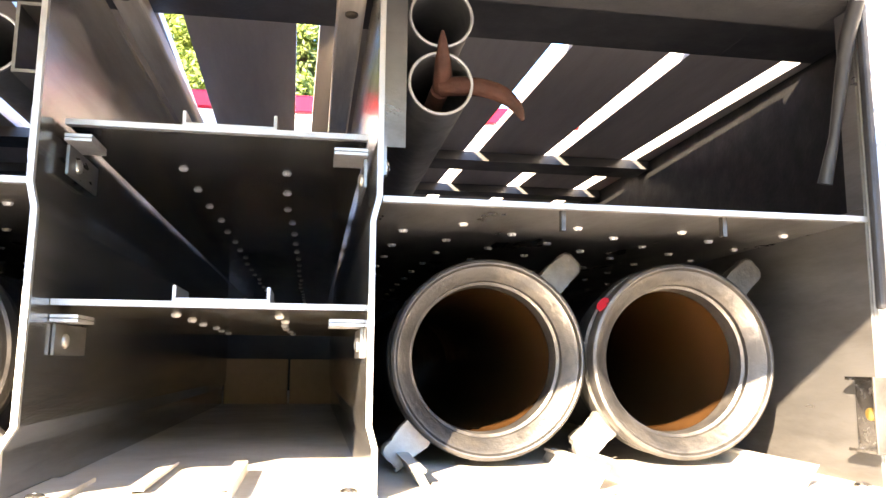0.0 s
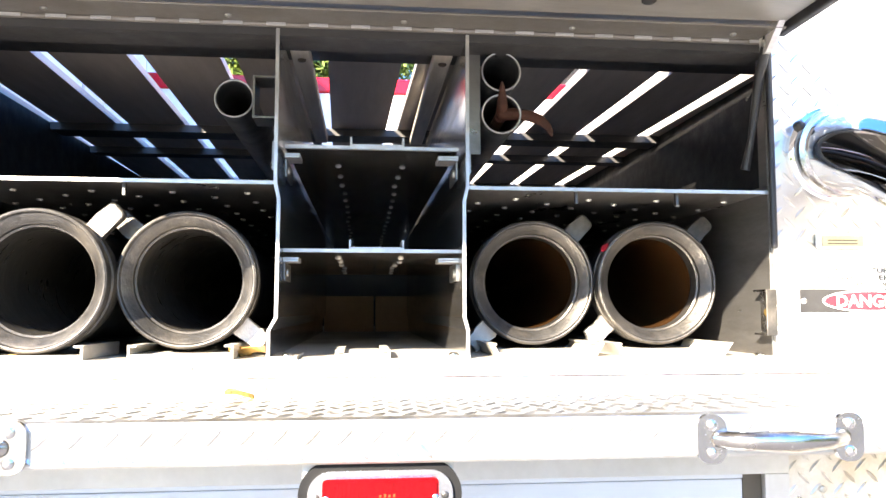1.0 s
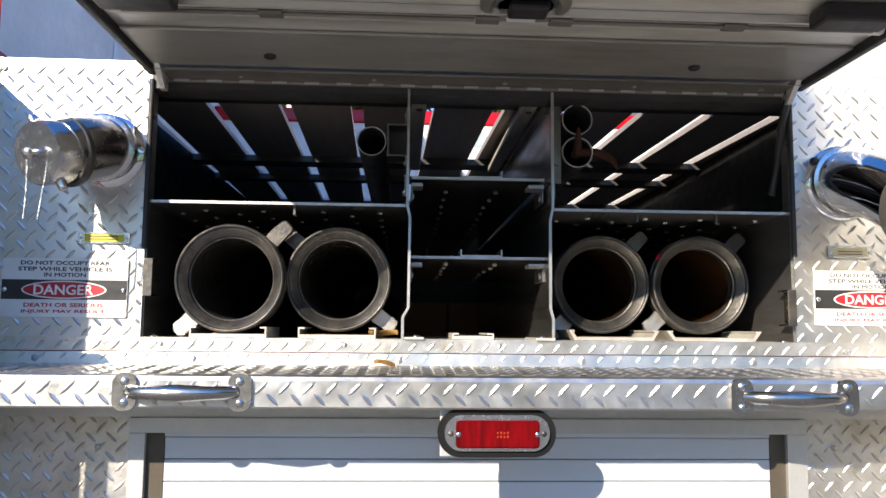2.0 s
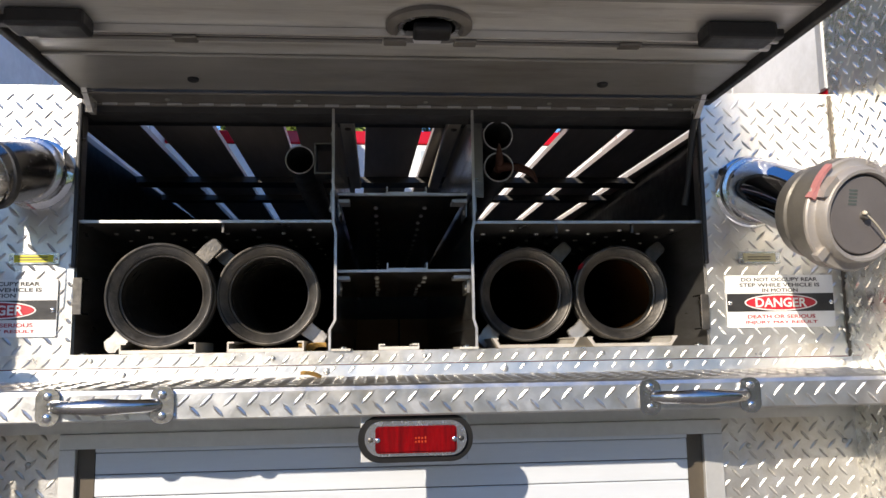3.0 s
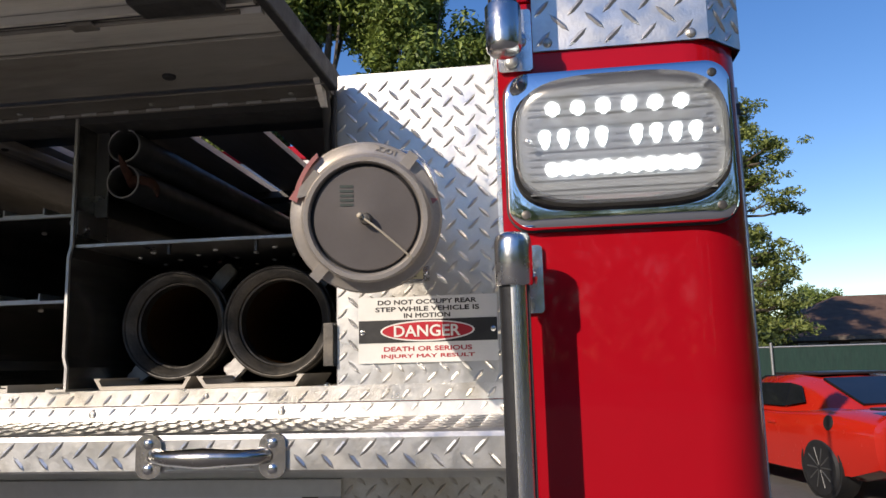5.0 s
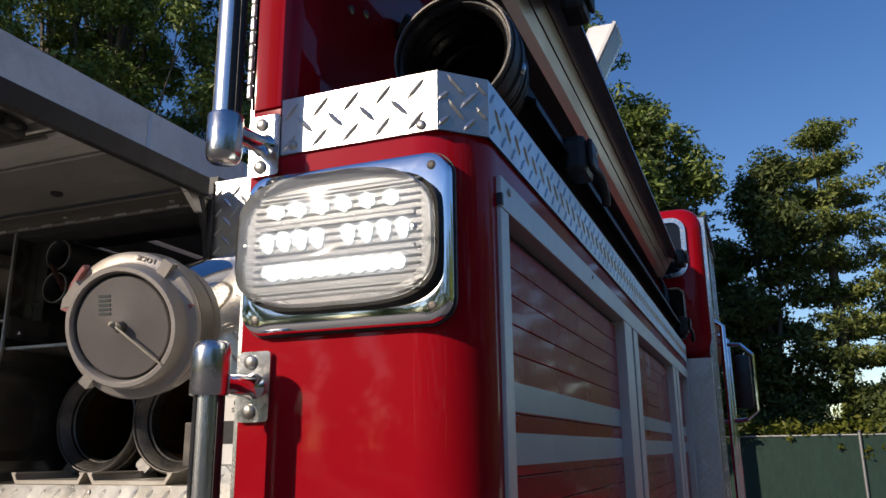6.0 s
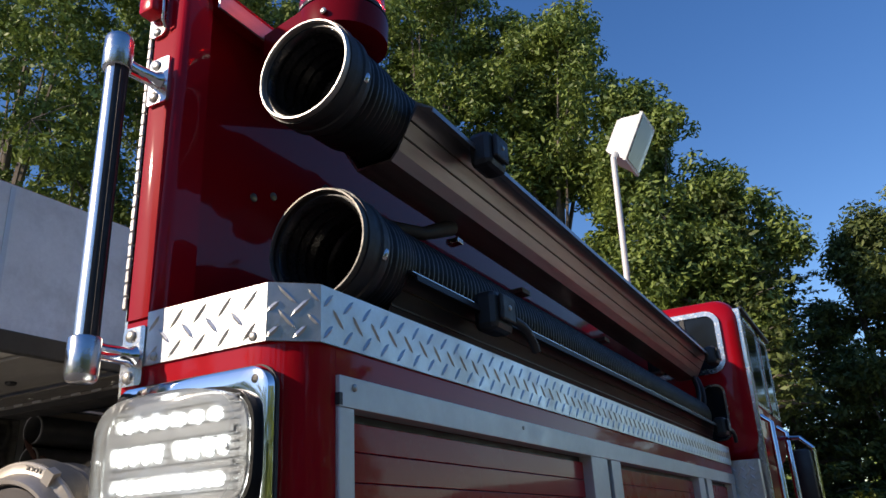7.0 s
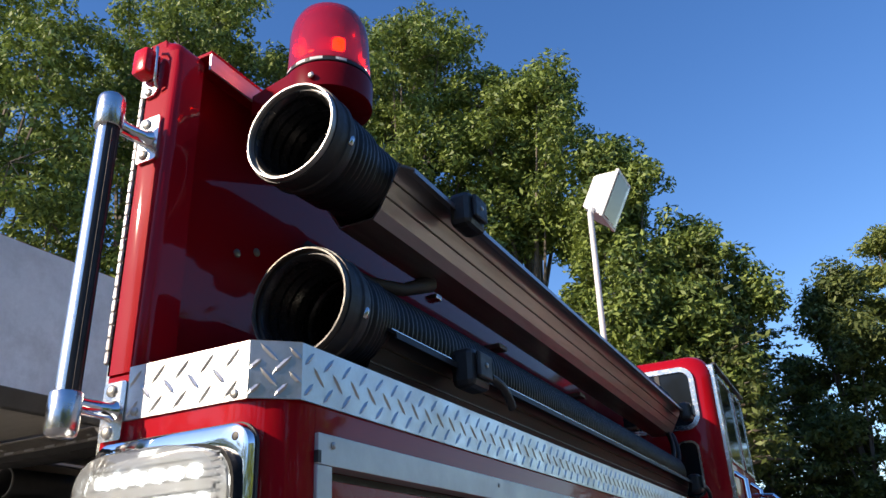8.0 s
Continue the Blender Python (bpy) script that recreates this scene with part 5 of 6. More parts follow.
TZ = 2.0780
trough(2.397, 1.101, 0.040, 2.40, 0.107, TROUGH, -0.035)
trough(TZ, 1.103, -0.015, 2.42, 0.092, TROUGHSHADE, 0.0)
for y in (0.09, 0.14):
    bolt((RX, -0.17 + y, 2.30 + y * 0.4), (1, 0, 0), 0.008, engine)
arm = P("trough_arm", sweep(bmesh.new(), [(RX + 0.004, 0.10, 2.400), (0.965, 0.13, 2.375), (1.010, 0.19, 2.348), (1.045, 0.27, 2.352), (1.068, 0.35, 2.386)], [0.030, 0.019, 0.015, 0.014, 0.018], 12), BEAM, label="dark cast arm under the upper trough", smooth=60)
P("arm_boss", lathe(bmesh.new(), (1.005, 0.185, 2.346), (0.3, -0.2, -0.93), [(0, 0.022), (0.018, 0.021), (0.024, 0.012), (0.026, 0.004)], 16), RUST, arm, smooth=40)
P("arm_nut", boxed(1.052, 1.082, 0.352, 0.376, 2.352, 2.364, 0.002), SATIN, arm, "bright square nut")
for y in (1.1, 1.9):
    P("hose_stay", boxed(RX + 0.0005, 1.030, y, y + 0.07, 2.280, 2.345, 0.004), CAST, label="cast bracket between the troughs")


def ribbed_hose(name, cx, cz, y0, y1, label, shift, rim):
    """Black ribbed suction hose with a rubber cuff, clamps and a bright rim."""
    root = empty_at(name, (cx, (y0 + y1) / 2, cz - 0.075), label, "suction hose", "side suction hoses")
    ax = (0, 1, 0)
    part("rim", lathe(bmesh.new(), (cx, y0, cz), ax, [(0.004, 0.0806), (0.0, 0.0822), (0.0, 0.0848), (0.004, 0.0861), (0.010, 0.0861), (0.010, 0.0790)], 48, cap=False), rim, root, "metal rim", 30)
    part("cuff", lathe(bmesh.new(), (cx, y0, cz), ax, [(0.0102, 0.0769), (0.0102, 0.0885), (0.024, 0.0896), (0.026, 0.0859), (0.044, 0.0859), (0.046, 0.0885), (0.056, 0.0885), (0.058, 0.0843), (0.070, 0.0827), (0.074, 0.0774)], 48, cap=False), RUBBER, root, "smooth black cuff", 30)
    prof, inner = [], []
    d = 0.070
    while d < y1 - y0:
        step = 0.0155
        amp = 0.0042
        rad = 0.0774 if d < 0.15 else 0.0721
        prof += [(d, rad), (d + step * 0.3, rad + amp), (d + step * 0.65, rad + amp), (d + step * 0.95, rad)]
        d += step
    bm = lathe(bmesh.new(), (cx, y0, cz), ax, prof, 36, cap=False)
    for q in bm.verts:
        f = max(0.0, min(1.0, (q.co.y - y0 - 0.10) / 0.11))
        q.co += Vector(shift) * f
    part("hose_body", bm, HOSEBLACK, root, "ribbed black pvc", 60)
    d = 0.0105
    while d < 0.45:
        o_ = 0.0758 if d < 0.13 else 0.0705
        inner += [(d, o_), (d + 0.008, o_ - 0.005), (d + 0.012, o_ - 0.005), (d + 0.019, o_)]
        d += 0.022
    bm = lathe(bmesh.new(), (cx, y0, cz), ax, inner + [(0.46, 0.001)], 40, cap=False)
    for q in bm.verts:
        q.co += Vector(shift) * max(0.0, min(1.0, (q.co.y - y0 - 0.10) / 0.11))
    part("lining", bm, LINING, root, "ribbed dark lining", 50)
    for d, a in ((0.018, 0.9), (0.051, -0.25), (0.018, 2.4)):
        c = Vector((cx + 0.084 * math.cos(a), y0 + d, cz + 0.084 * math.sin(a)))
        part("clamp_screw", lathe(bmesh.new(), c - Vector((0, 0, 0.008)), (-math.sin(a), 0.2, math.cos(a)), [(0, 0.004), (0.002, 0.0055), (0.014, 0.0055), (0.018, 0.003)], 10), SATIN, root, smooth=40)
    return root


ribbed_hose("hard_suction_hose", 1.106, 2.464, -0.190, 2.36, "black ribbed suction hose in the upper side trough", (-0.020, 0, 0.021), CAST)
ribbed_hose("hard_suction_hose", 1.118, 2.177, -0.168, 2.38, "black ribbed suction hose in the lower side trough", (-0.030, 0, 0.026), COUPLING)


# ---- suction hoses in the hatch ----
def coupling_hose(cx, cy, cz, lug_angles, lining, label, dot=False):
    """Large suction hose end with a stepped coupling and two long lugs."""
    root = empty_at("suction_hose", (cx, cy + 0.6, FZ + 0.008), label, "suction hose", "hatch suction hoses")
    ax = (0, 1, 0)
    cp = part("coupling", lathe(bmesh.new(), (cx, cy, cz), ax, [(0.046, 0.0745), (0.040, 0.0752), (0.026, 0.0756), (0.024, 0.0785), (0.0185, 0.0792), (0.0060, 0.0900), (0.0045, 0.0925), (0.0006, 0.0945), (0.0, 0.0960), (0.0015, 0.0985), (0.005, 0.0998), (0.008, 0.1000),
                                                            (0.016, 0.1000), (0.018, 0.0968), (0.026, 0.0968), (0.028, 0.0995), (0.048, 0.0995), (0.056, 0.0925), (0.090, 0.0905), (0.110, 0.0820)], 72, cap=False), COUPLING, root, "worn cast coupling", 28)
    for k, a in enumerate(lug_angles):
        r = Vector((math.cos(a), 0, math.sin(a)))
        q = Vector((-math.sin(a), 0, math.cos(a)))
        c = Vector((cx, cy + 0.032, cz))
        ln = 0.147 if k == 0 else 0.141
        loop = [c + r * d + q * w for d, w in ((0.088, -0.0165), (0.118, -0.0135), (ln - 0.006, -0.0150), (ln, -0.009), (ln + 0.001, 0.008), (ln - 0.005, 0.0145), (0.120, 0.0130), (0.088, 0.0165))]
        rg = random.Random(int(cx * 500) + k)
        if k:
            loop = [p_ + r * rg.uniform(-0.004, 0.004) + q * rg.uniform(-0.003, 0.003) for i_ in range(8) for p_ in (loop[i_], loop[i_].lerp(loop[(i_ + 1) % 8], 0.5))]
        bm = extrude(bmesh.new(), loop, (0, 0.016, 0))
        bmesh.ops.bevel(bm, geom=list(bm.edges), offset=0.0025, segments=1, affect="EDGES")
        part("lug", bm, CAST if k else COUPLING, cp)
    part("hose_body", lathe(bmesh.new(), (cx, cy, cz), ax, [(0.100, 0.0865), (0.105, 0.0880), (1.6, 0.0880)], 40, cap=False), HOSEBLACK, root, smooth=40)
    inner = [(0.0462, 0.0744)]
    d = 0.05
    while d < 0.7:
        inner += [(d, 0.0752), (d + 0.012, 0.0738)]
        d += 0.024
    part("lining", lathe(bmesh.new(), (cx, cy, cz), ax, inner + [(1.58, 0.074), (1.59, 0.001)], 48, cap=False), lining, root, "ringed inner lining", 60)
    if dot:
        a = 2.55
        c = Vector((cx + 0.1002 * math.cos(a), cy + 0.010, cz + 0.1002 * math.sin(a)))
        part("paint_mark", lathe(bmesh.new(), c, (math.cos(a), -0.35, math.sin(a)), [(-0.004, 0.0085), (0.0012, 0.0080)], 14), SIGNRED, cp, "red paint mark")
    return root


coupling_hose(-0.453, -0.002, 1.7085, (0.80, 3.93), SMOKE, "large black suction hose with a worn coupling on a saddle")
coupling_hose(-0.258, 0.042, 1.7120, (2.42, -0.72), SMOKE, "large black suction hose with a broken lug beside a dry leaf")
coupling_hose(0.267, 0.116, 1.7130, (0.82, 3.96), AMBER, "large suction hose with an amber lining and grey coupling")
coupling_hose(0.468, 0.104, 1.7130, (0.80, 3.88), AMBER, "large suction hose with amber lining and a red paint mark", True)


# ---- tubes and hook in the upper hatch ----
def tube(cx, cz, r, y0, y1, label):
    """Open thin-walled tube."""
    bm = bmesh.new()
    lathe(bm, (cx, y0, cz), (0, 1, 0), [(y1 - y0, r), (0.0, r), (0.0, r - 0.0018), (y1 - y0, r - 0.0018)], 36, cap=False)
    root = empty_at("storage_tube", (cx, y0, cz - r), label, "tube", "storage tubes")
    part("tube", bm, PIPE, root, "", 30)
    part("rim", lathe(bmesh.new(), (cx, y0, cz), (0, 1, 0), [(-0.0004, r - 0.0021), (-0.0010, r - 0.0008), (-0.0004, r + 0.0004), (0.003, r + 0.0004), (0.003, r - 0.0021)], 36, cap=False), EDGE, root, "bright cut rim", 40)
    return root


tube(-0.201, 1.987, 0.0292, 0.070, 1.9, "dark thin-walled storage tube clamped to a divider")
tube(0.203, 2.033, 0.0305, 0.044, 1.9, "grey thin-walled storage tube beside the divider")
tube(0.203, 1.967, 0.0305, 0.044, 1.9, "grey thin-walled storage tube holding a rusty hook")
for x0, x1, z0, z1 in ((-0.1700, -0.1670, 1.952, 2.016), (-0.1670, -0.1320, 2.013, 2.016), (-0.1670, -0.1320, 1.952, 1.955), (-0.1350, -0.1320, 1.932, 1.952), (-0.1350, -0.1320, 2.016, 2.050)):
    P("tube_bracket", boxed(x0, x1, 0.045, 0.10, z0, z1), DARKSHEET, dl)
P("tube_bracket", boxed(0.1470, 0.1715, 0.050, 0.054, 1.905, 2.060), DARKSHEET, dr)
for z in (1.940, 2.036):
    bolt((-0.1350, 0.06, z), (-1, 0, 0), 0.005, dl)
hook = empty_at("rusty_hook", (0.206, 0.10, 1.943), "rusty iron pike hook lying in a tube", "hook")
part("shaft", sweep(bmesh.new(), [(0.203, 0.60, 1.953), (0.204, 0.15, 1.959), (0.206, 0.07, 1.969)], 0.009, 12), RUST, hook, smooth=60)
part("point", sweep(bmesh.new(), arc((0.209, 0.07, 1.971), (0.205, 0.045, 1.989), (0.202, 0.03, 2.013), 8), [0.010, 0.0095, 0.009, 0.0082, 0.0074, 0.0062, 0.005, 0.0035, 0.0012], 10), RUST, hook, smooth=60)
part("hook", sweep(bmesh.new(), arc((0.206, 0.065, 1.971), (0.270, 0.04, 1.973), (0.278, 0.03, 1.931), 10), [0.0095, 0.0093, 0.009, 0.0088, 0.0086, 0.0084, 0.0080, 0.0072, 0.0060, 0.0044, 0.0016], 10), RUST, hook, smooth=60)


# dry leaves
def dry_leaf(x, y, z, turn, size):
    verts, faces = [], []
    rnd = random.Random(int((x + 2) * 1000))
    for i in range(7):
        t = i / 6
        w = math.sin(math.pi * t) * 0.34 * (1 + 0.25 * rnd.uniform(-1, 1))
        lift = 0.12 * math.sin(3 * t + 1) + 0.02
        for s in (-1, 0, 1):
            a, b = t - 0.5, s * w
            verts.append((x + size * (a * math.cos(turn) - b * math.sin(turn)), y + size * (a * math.sin(turn) + b * math.cos(turn)), z + 0.0015 + size * (lift + (0.16 * abs(s)))))
    for i in range(6):
        for k in range(2):
            q = i * 3 + k
            faces.append((q, q + 1, q + 4, q + 3))
    ob = link("dry_leaf", mesh_from("dry_leaf", verts, faces), LEAFDRY)
    tagged(ob, "curled brown dry leaf lying on the aluminium", "leaf", "dry leaves")
    s = ob.modifiers.new("thick", "SOLIDIFY")
    s.thickness = 0.0008


dry_leaf(-0.165, -0.055, 1.5515, 0.4, 0.040)
dry_leaf(-0.165, 0.045, FZ, 2.6, 0.050)
dry_leaf(-0.185, 0.075, FZ, 0.9, 0.045)
dry_leaf(-0.47, 0.006, FZ, 0.2, 0.022)


# ---- cab, pump pillar and light mast ahead of the hose bed ----
cx0, cx1, cy0, cy1, cz0, cz1 = -1.306, 1.306, 2.56, 3.78, 2.028, 2.742
loops = []
for y, inset in ((cy0, 0.05), (cy0 + 0.02, 0.015), (cy0 + 0.06, 0.0), (cy1 - 0.3, 0.0), (cy1, 0.08)):
    loops.append([(u, y, (cz0 + cz1) / 2 + v) for u, v in rounded(cx1 - cx0 - 2 * inset, cz1 - cz0 - 2 * inset, 0.10 - inset * 0.4, 6)])
cab = P("cab", rings(bmesh.new(), loops), RED, label="red crew cab with bright window trims", smooth=45)


def trimmed_window(x0, x1, z0, z1, r, y, band=0.032):
    """Window in the cab's rear wall: bright trim and a dark pane."""
    cx, cz, w, h = (x0 + x1) / 2, (z0 + z1) / 2, x1 - x0, z1 - z0
    wn_ = P("rear_window", plate(bmesh.new(), cx, cz, w - 2 * band + 0.01, h - 2 * band + 0.01, max(r - band, 0.02), y - 0.004, y - 0.0008, 6), CARGLASS, cab, "dark window pane")
    bm = bmesh.new()
    o, i_ = rounded(w, h, r, 6), rounded(w - 2 * band, h - 2 * band, max(r - band, 0.02), 6)
    rings(bm, [[(cx + a, y - 0.001, cz + b) for a, b in o], [(cx + a, y - 0.014, cz + b) for a, b in o], [(cx + a, y - 0.014, cz + b) for a, b in i_], [(cx + a, y - 0.001, cz + b) for a, b in i_]], cap=False)
    P("window_trim", bm, SATIN, wn_, "bright window trim", 30)
    return wn_


for s in (-1, 1):
    a, b = sorted((s * 0.55, s * 1.232))
    w = trimmed_window(a, b, 2.400, 2.683, 0.062, cy0, 0.022)
    P("window_bar", boxed(s * 1.07 - 0.010, s * 1.07 + 0.010, cy0 - 0.010, cy0 - 0.0045, 2.425, 2.66), BLACK, w)
    a, b = sorted((s * 1.108, s * 1.206))
    trimmed_window(a, b, 2.112, 2.355, 0.038, cy0, 0.009)
# cab side: glazed doors, drip rail and chrome strips
for y0, y1 in ((2.70, 3.06), (3.15, 3.42)):
    g = P("cab_side_window", boxed(1.3055, 1.310, y0, y1, 2.28, 2.65, 0.002), CARGLASS, cab, "dark cab side window")
    for za, zb in ((2.264, 2.28), (2.65, 2.666)):
        P("window_strip", boxed(1.3065, 1.314, y0 - 0.016, y1 + 0.016, za, zb), SATIN, g)
    for ya in (y0 - 0.016, y1):
        P("window_strip", boxed(1.3065, 1.314, ya, ya + 0.016, 2.264, 2.666), SATIN, g)
P("drip_rail", boxed(1.3065, 1.326, 2.64, 3.5, 2.690, 2.706, 0.004), BLACK, cab)
P("lower_cab", boxed(-1.285, 1.285, 2.60, 3.32, 0.5, 2.0275), RED, cab)
for y in (2.72, 3.24):
    r = P("door_rail", sweep(bmesh.new(), [(1.306, y, 1.32), (1.345, y, 1.35), (1.345, y, 2.19), (1.306, y, 2.22)], 0.013, 12), CHROME, cab, smooth=50)
P("door_edge", boxed(1.2855, 1.318, 2.605, 2.625, 0.9, 2.69, 0.003), SATIN, cab, "bright upright door trim")
mirror = P("mirror", boxed(1.372, 1.450, 3.08, 3.13, 1.83, 2.095, 0.02), BLACK, cab, "black door mirror", smooth=40)
P("mirror_arm", sweep(bmesh.new(), [(1.30, 3.16, 2.16), (1.41, 3.14, 2.15), (1.46, 3.135, 2.10), (1.46, 3.135, 1.82), (1.41, 3.14, 1.78), (1.28, 3.16, 1.77)], 0.010, 8), CHROME, mirror)
pill = P("pump_pillar", boxed(0.95, 1.295, BY + 0.045, 2.555, 0.55, 2.026), TREAD, label="checker plate pillar behind the cab")
lugs("tread", (0.95, BY + 0.045, 0.56), (1, 0, 0), (0, 0, 1), 0.345, 1.46, pill, seed=71)
for y in (2.22, 2.32):
    P("control_cable", sweep(bmesh.new(), arc((1.05, y, 2.085), (1.20, y + 0.06, 2.24), (1.10, y + 0.16, 2.40), 8), 0.010, 8), BLACK, label="black cable bundle", smooth=60)
for y, sides in ((0.95, (0.86, 0.58)), (2.95, (0.86,))):
    for s in (-1, 1):
        for x in sides:
            w = P("wheel", lathe(bmesh.new(), (s * x, y, 0.50), (s, 0, 0), [(0, 0.30), (0.0, 0.44), (0.03, 0.49), (0.06, 0.50), (0.20, 0.50), (0.23, 0.49), (0.26, 0.44), (0.26, 0.30)], 36, cap=False), RUBBER, label="large black truck wheel", smooth=40)
            P("rim", lathe(bmesh.new(), (s * x, y, 0.50), (s, 0, 0), [(0.02, 0.30), (0.22, 0.30), (0.20, 0.26), (0.10, 0.20), (0.14, 0.10), (0.15, 0.04)], 28), SATIN, w, smooth=40)
for x in (-0.45, 0.41):
    P("chassis_beam", boxed(x, x + 0.08, 0.1, 3.3, 0.60, 0.84), BLACK)
def flood_mast(side, x, top, shift):
    """White telescoping mast with a tapered floodlight head aimed outwards and down."""
    mast = P("light_mast", sweep(bmesh.new(), [(x - side * 0.030, 3.30, 2.70), (x, 3.30, top)], 0.018, 16), WHITE, label="white telescoping floodlight mast", smooth=50)
    P("mast_socket", lathe(bmesh.new(), (x - side * 0.029, 3.30, 2.741), (0, 0, 1), [(0, 0.05), (0.02, 0.05), (0.03, 0.03), (0.1, 0.028)], 16), WHITE, mast, smooth=40)
    aim, up, across = Vector((side * 0.885, 0, -0.46)), Vector((side * 0.46, 0, 0.885)), Vector((0, 1, 0))
    back, rim = Vector((x - side * 0.008, 3.46, top + 0.185 + shift)), Vector((x + side * 0.142, 3.46, top + 0.118 + shift))

    def quad(c, h, w):
        return [c + up * (h * q) + across * (w * r) for q, r in ((-1, -1), (1, -1), (1, 1), (-1, 1))]

    P("flood_head", rings(bmesh.new(), [quad(back, 0.105, 0.10), quad(back + aim * 0.03, 0.120, 0.112), quad(rim - aim * 0.02, 0.152, 0.130)]), WHITE, mast, "white floodlight head")
    P("flood_rim", rings(bmesh.new(), [quad(rim - aim * 0.0195, 0.164, 0.142), quad(rim, 0.164, 0.142)]), WHITE, mast, "white rim of the floodlight")
    P("flood_glass", rings(bmesh.new(), [quad(rim + aim * 0.0005, 0.146, 0.124), quad(rim + aim * 0.003, 0.146, 0.124)]), LENS, mast)
    P("yoke", sweep(bmesh.new(), [(x, 3.30, top - 0.01), (x + side * 0.004, 3.33, top + 0.035), (x + side * 0.012, 3.40, top + 0.07 + shift)], 0.020, 10), WHITE, mast, smooth=50)


flood_mast(1, 0.676, 3.930, 0.0)
flood_mast(-1, -0.875, 3.955, 0.0)


# ---- trees ----
def leaf_cloud(centres, radii, per, size, rnd, flat=0.8, up=0.4):
    """Small bent leaves scattered through clumps; numpy, two triangles a leaf."""
    rs = np.random.RandomState(rnd)
    pts, outs = [], []
    for c, r in zip(centres, radii):
        n = max(8, int(per * r * r))
        d = rs.normal(size=(n, 3))
        d /= np.linalg.norm(d, axis=1)[:, None]
        rad = r * (rs.rand(n, 1) ** 0.45)
        outs.append(d)
        pts.append(np.asarray(c) + d * rad * (1, 1, flat))
    p = np.concatenate(pts)
    n = len(p)
    nor = rs.normal(size=(n, 3)) * 0.55 + np.concatenate(outs) * 0.8 + (0, 0, up)
    nor /= np.linalg.norm(nor, axis=1)[:, None]
    t = np.cross(nor, rs.normal(size=(n, 3)))
    t /= np.linalg.norm(t, axis=1)[:, None]
    b = np.cross(nor, t)
    s = size * (0.6 + 0.8 * rs.rand(n, 1))
    v = np.stack([p - t * s, p + b * s * 0.42 - nor * s * 0.10, p + t * s, p - b * s * 0.42 - nor * s * 0.10], 1).reshape(-1, 3)
    return v, n


def cloud_mesh(name, v, n):
    me = bpy.data.meshes.new(name)
    me.vertices.add(len(v))
    me.vertices.foreach_set("co", v.astype(np.float32).ravel())
    me.loops.add(n * 4)
    me.loops.foreach_set("vertex_index", np.arange(n * 4, dtype=np.int32))
    me.polygons.add(n)
    me.polygons.foreach_set("loop_start", np.arange(0, n * 4, 4, dtype=np.int32))
    me.polygons.foreach_set("loop_total", np.full(n, 4, dtype=np.int32))
    me.update()
    me.validate()
    return me


def broad_tree(x, y, h, spread, seed, leaves, label, low=0.28, lobes=30, puffs=20, per=120, size=0.082):
    """Trunk, forking limbs and a crown of rounded lobes, each covered with small puffs of leaves."""
    rnd = random.Random(seed)
    root = empty_at("tree", (x, y, 0), label, "tree", "trees behind the lot")
    bm = bmesh.new()
    base = Vector((x, y, 0))
    top = Vector((x + rnd.uniform(-0.4, 0.4), y + rnd.uniform(-0.4, 0.4), h * 0.80))
    trunk = [base.lerp(top, t) + Vector((rnd.uniform(-0.15, 0.15), rnd.uniform(-0.15, 0.15), 0)) * t for t in (0, 0.15, 0.3, 0.45, 0.6, 0.8, 1)]
    r0 = h * 0.018
    sweep(bm, trunk, [r0 * (1.15 - 0.95 * i / 6) for i in range(7)], 10)
    centres, radii = [], []
    for i in range(lobes):
        rel = (i + 0.5) / lobes
        t = low + (1 - low) * rel
        a = i * 2.39996 + rnd.uniform(-0.5, 0.5)
        reach = spread * (0.50 + 0.7 * rel if rel < 0.5 else 0.85 * math.sqrt(max(0.0, 1 - ((rel - 0.5) / 0.5) ** 2)))
        reach *= rnd.uniform(0.62, 1.05) if i % 4 else rnd.uniform(0.1, 0.4)
        r = spread * rnd.uniform(0.26, 0.42)
        c = Vector((x + reach * math.cos(a), y + reach * math.sin(a), h * t - r * (0.95 if rel > 0.8 else 0.5)))
        f = Vector(trunk[min(6, int(6 * min(1, t * 0.85)))])
        s = f.lerp(c, 0.5) + Vector((0, 0, -0.25 * rnd.random()))
        sweep(bm, arc(f, s, c, 5), [r0 * 0.34, r0 * 0.27, r0 * 0.2, r0 * 0.14, r0 * 0.09, r0 * 0.04], 5, cap=False)
        for k in range(puffs):
            d = Vector((rnd.gauss(0, 1), rnd.gauss(0, 1), rnd.gauss(0.25, 1))).normalized()
            q = c + Vector((d.x, d.y, d.z * 1.15)) * r * rnd.uniform(0.60, 1.16)
            centres.append(q)
            radii.append(rnd.uniform(0.26, 0.56))
            if k % 5 == 0:
                sweep(bm, [c, c.lerp(q, 0.5) + Vector((0, 0, 0.06)), q], [r0 * 0.05, r0 * 0.035, r0 * 0.02], 4, cap=False)
    part("trunk", bm, BARK, root, "branching bark trunk", 60)
    v, n = leaf_cloud(centres, radii, per / 0.17, size, seed, 0.80, 0.5)
    link("crown", cloud_mesh("crown", v, n), leaves, root, "crown of many small leaves")
    return root


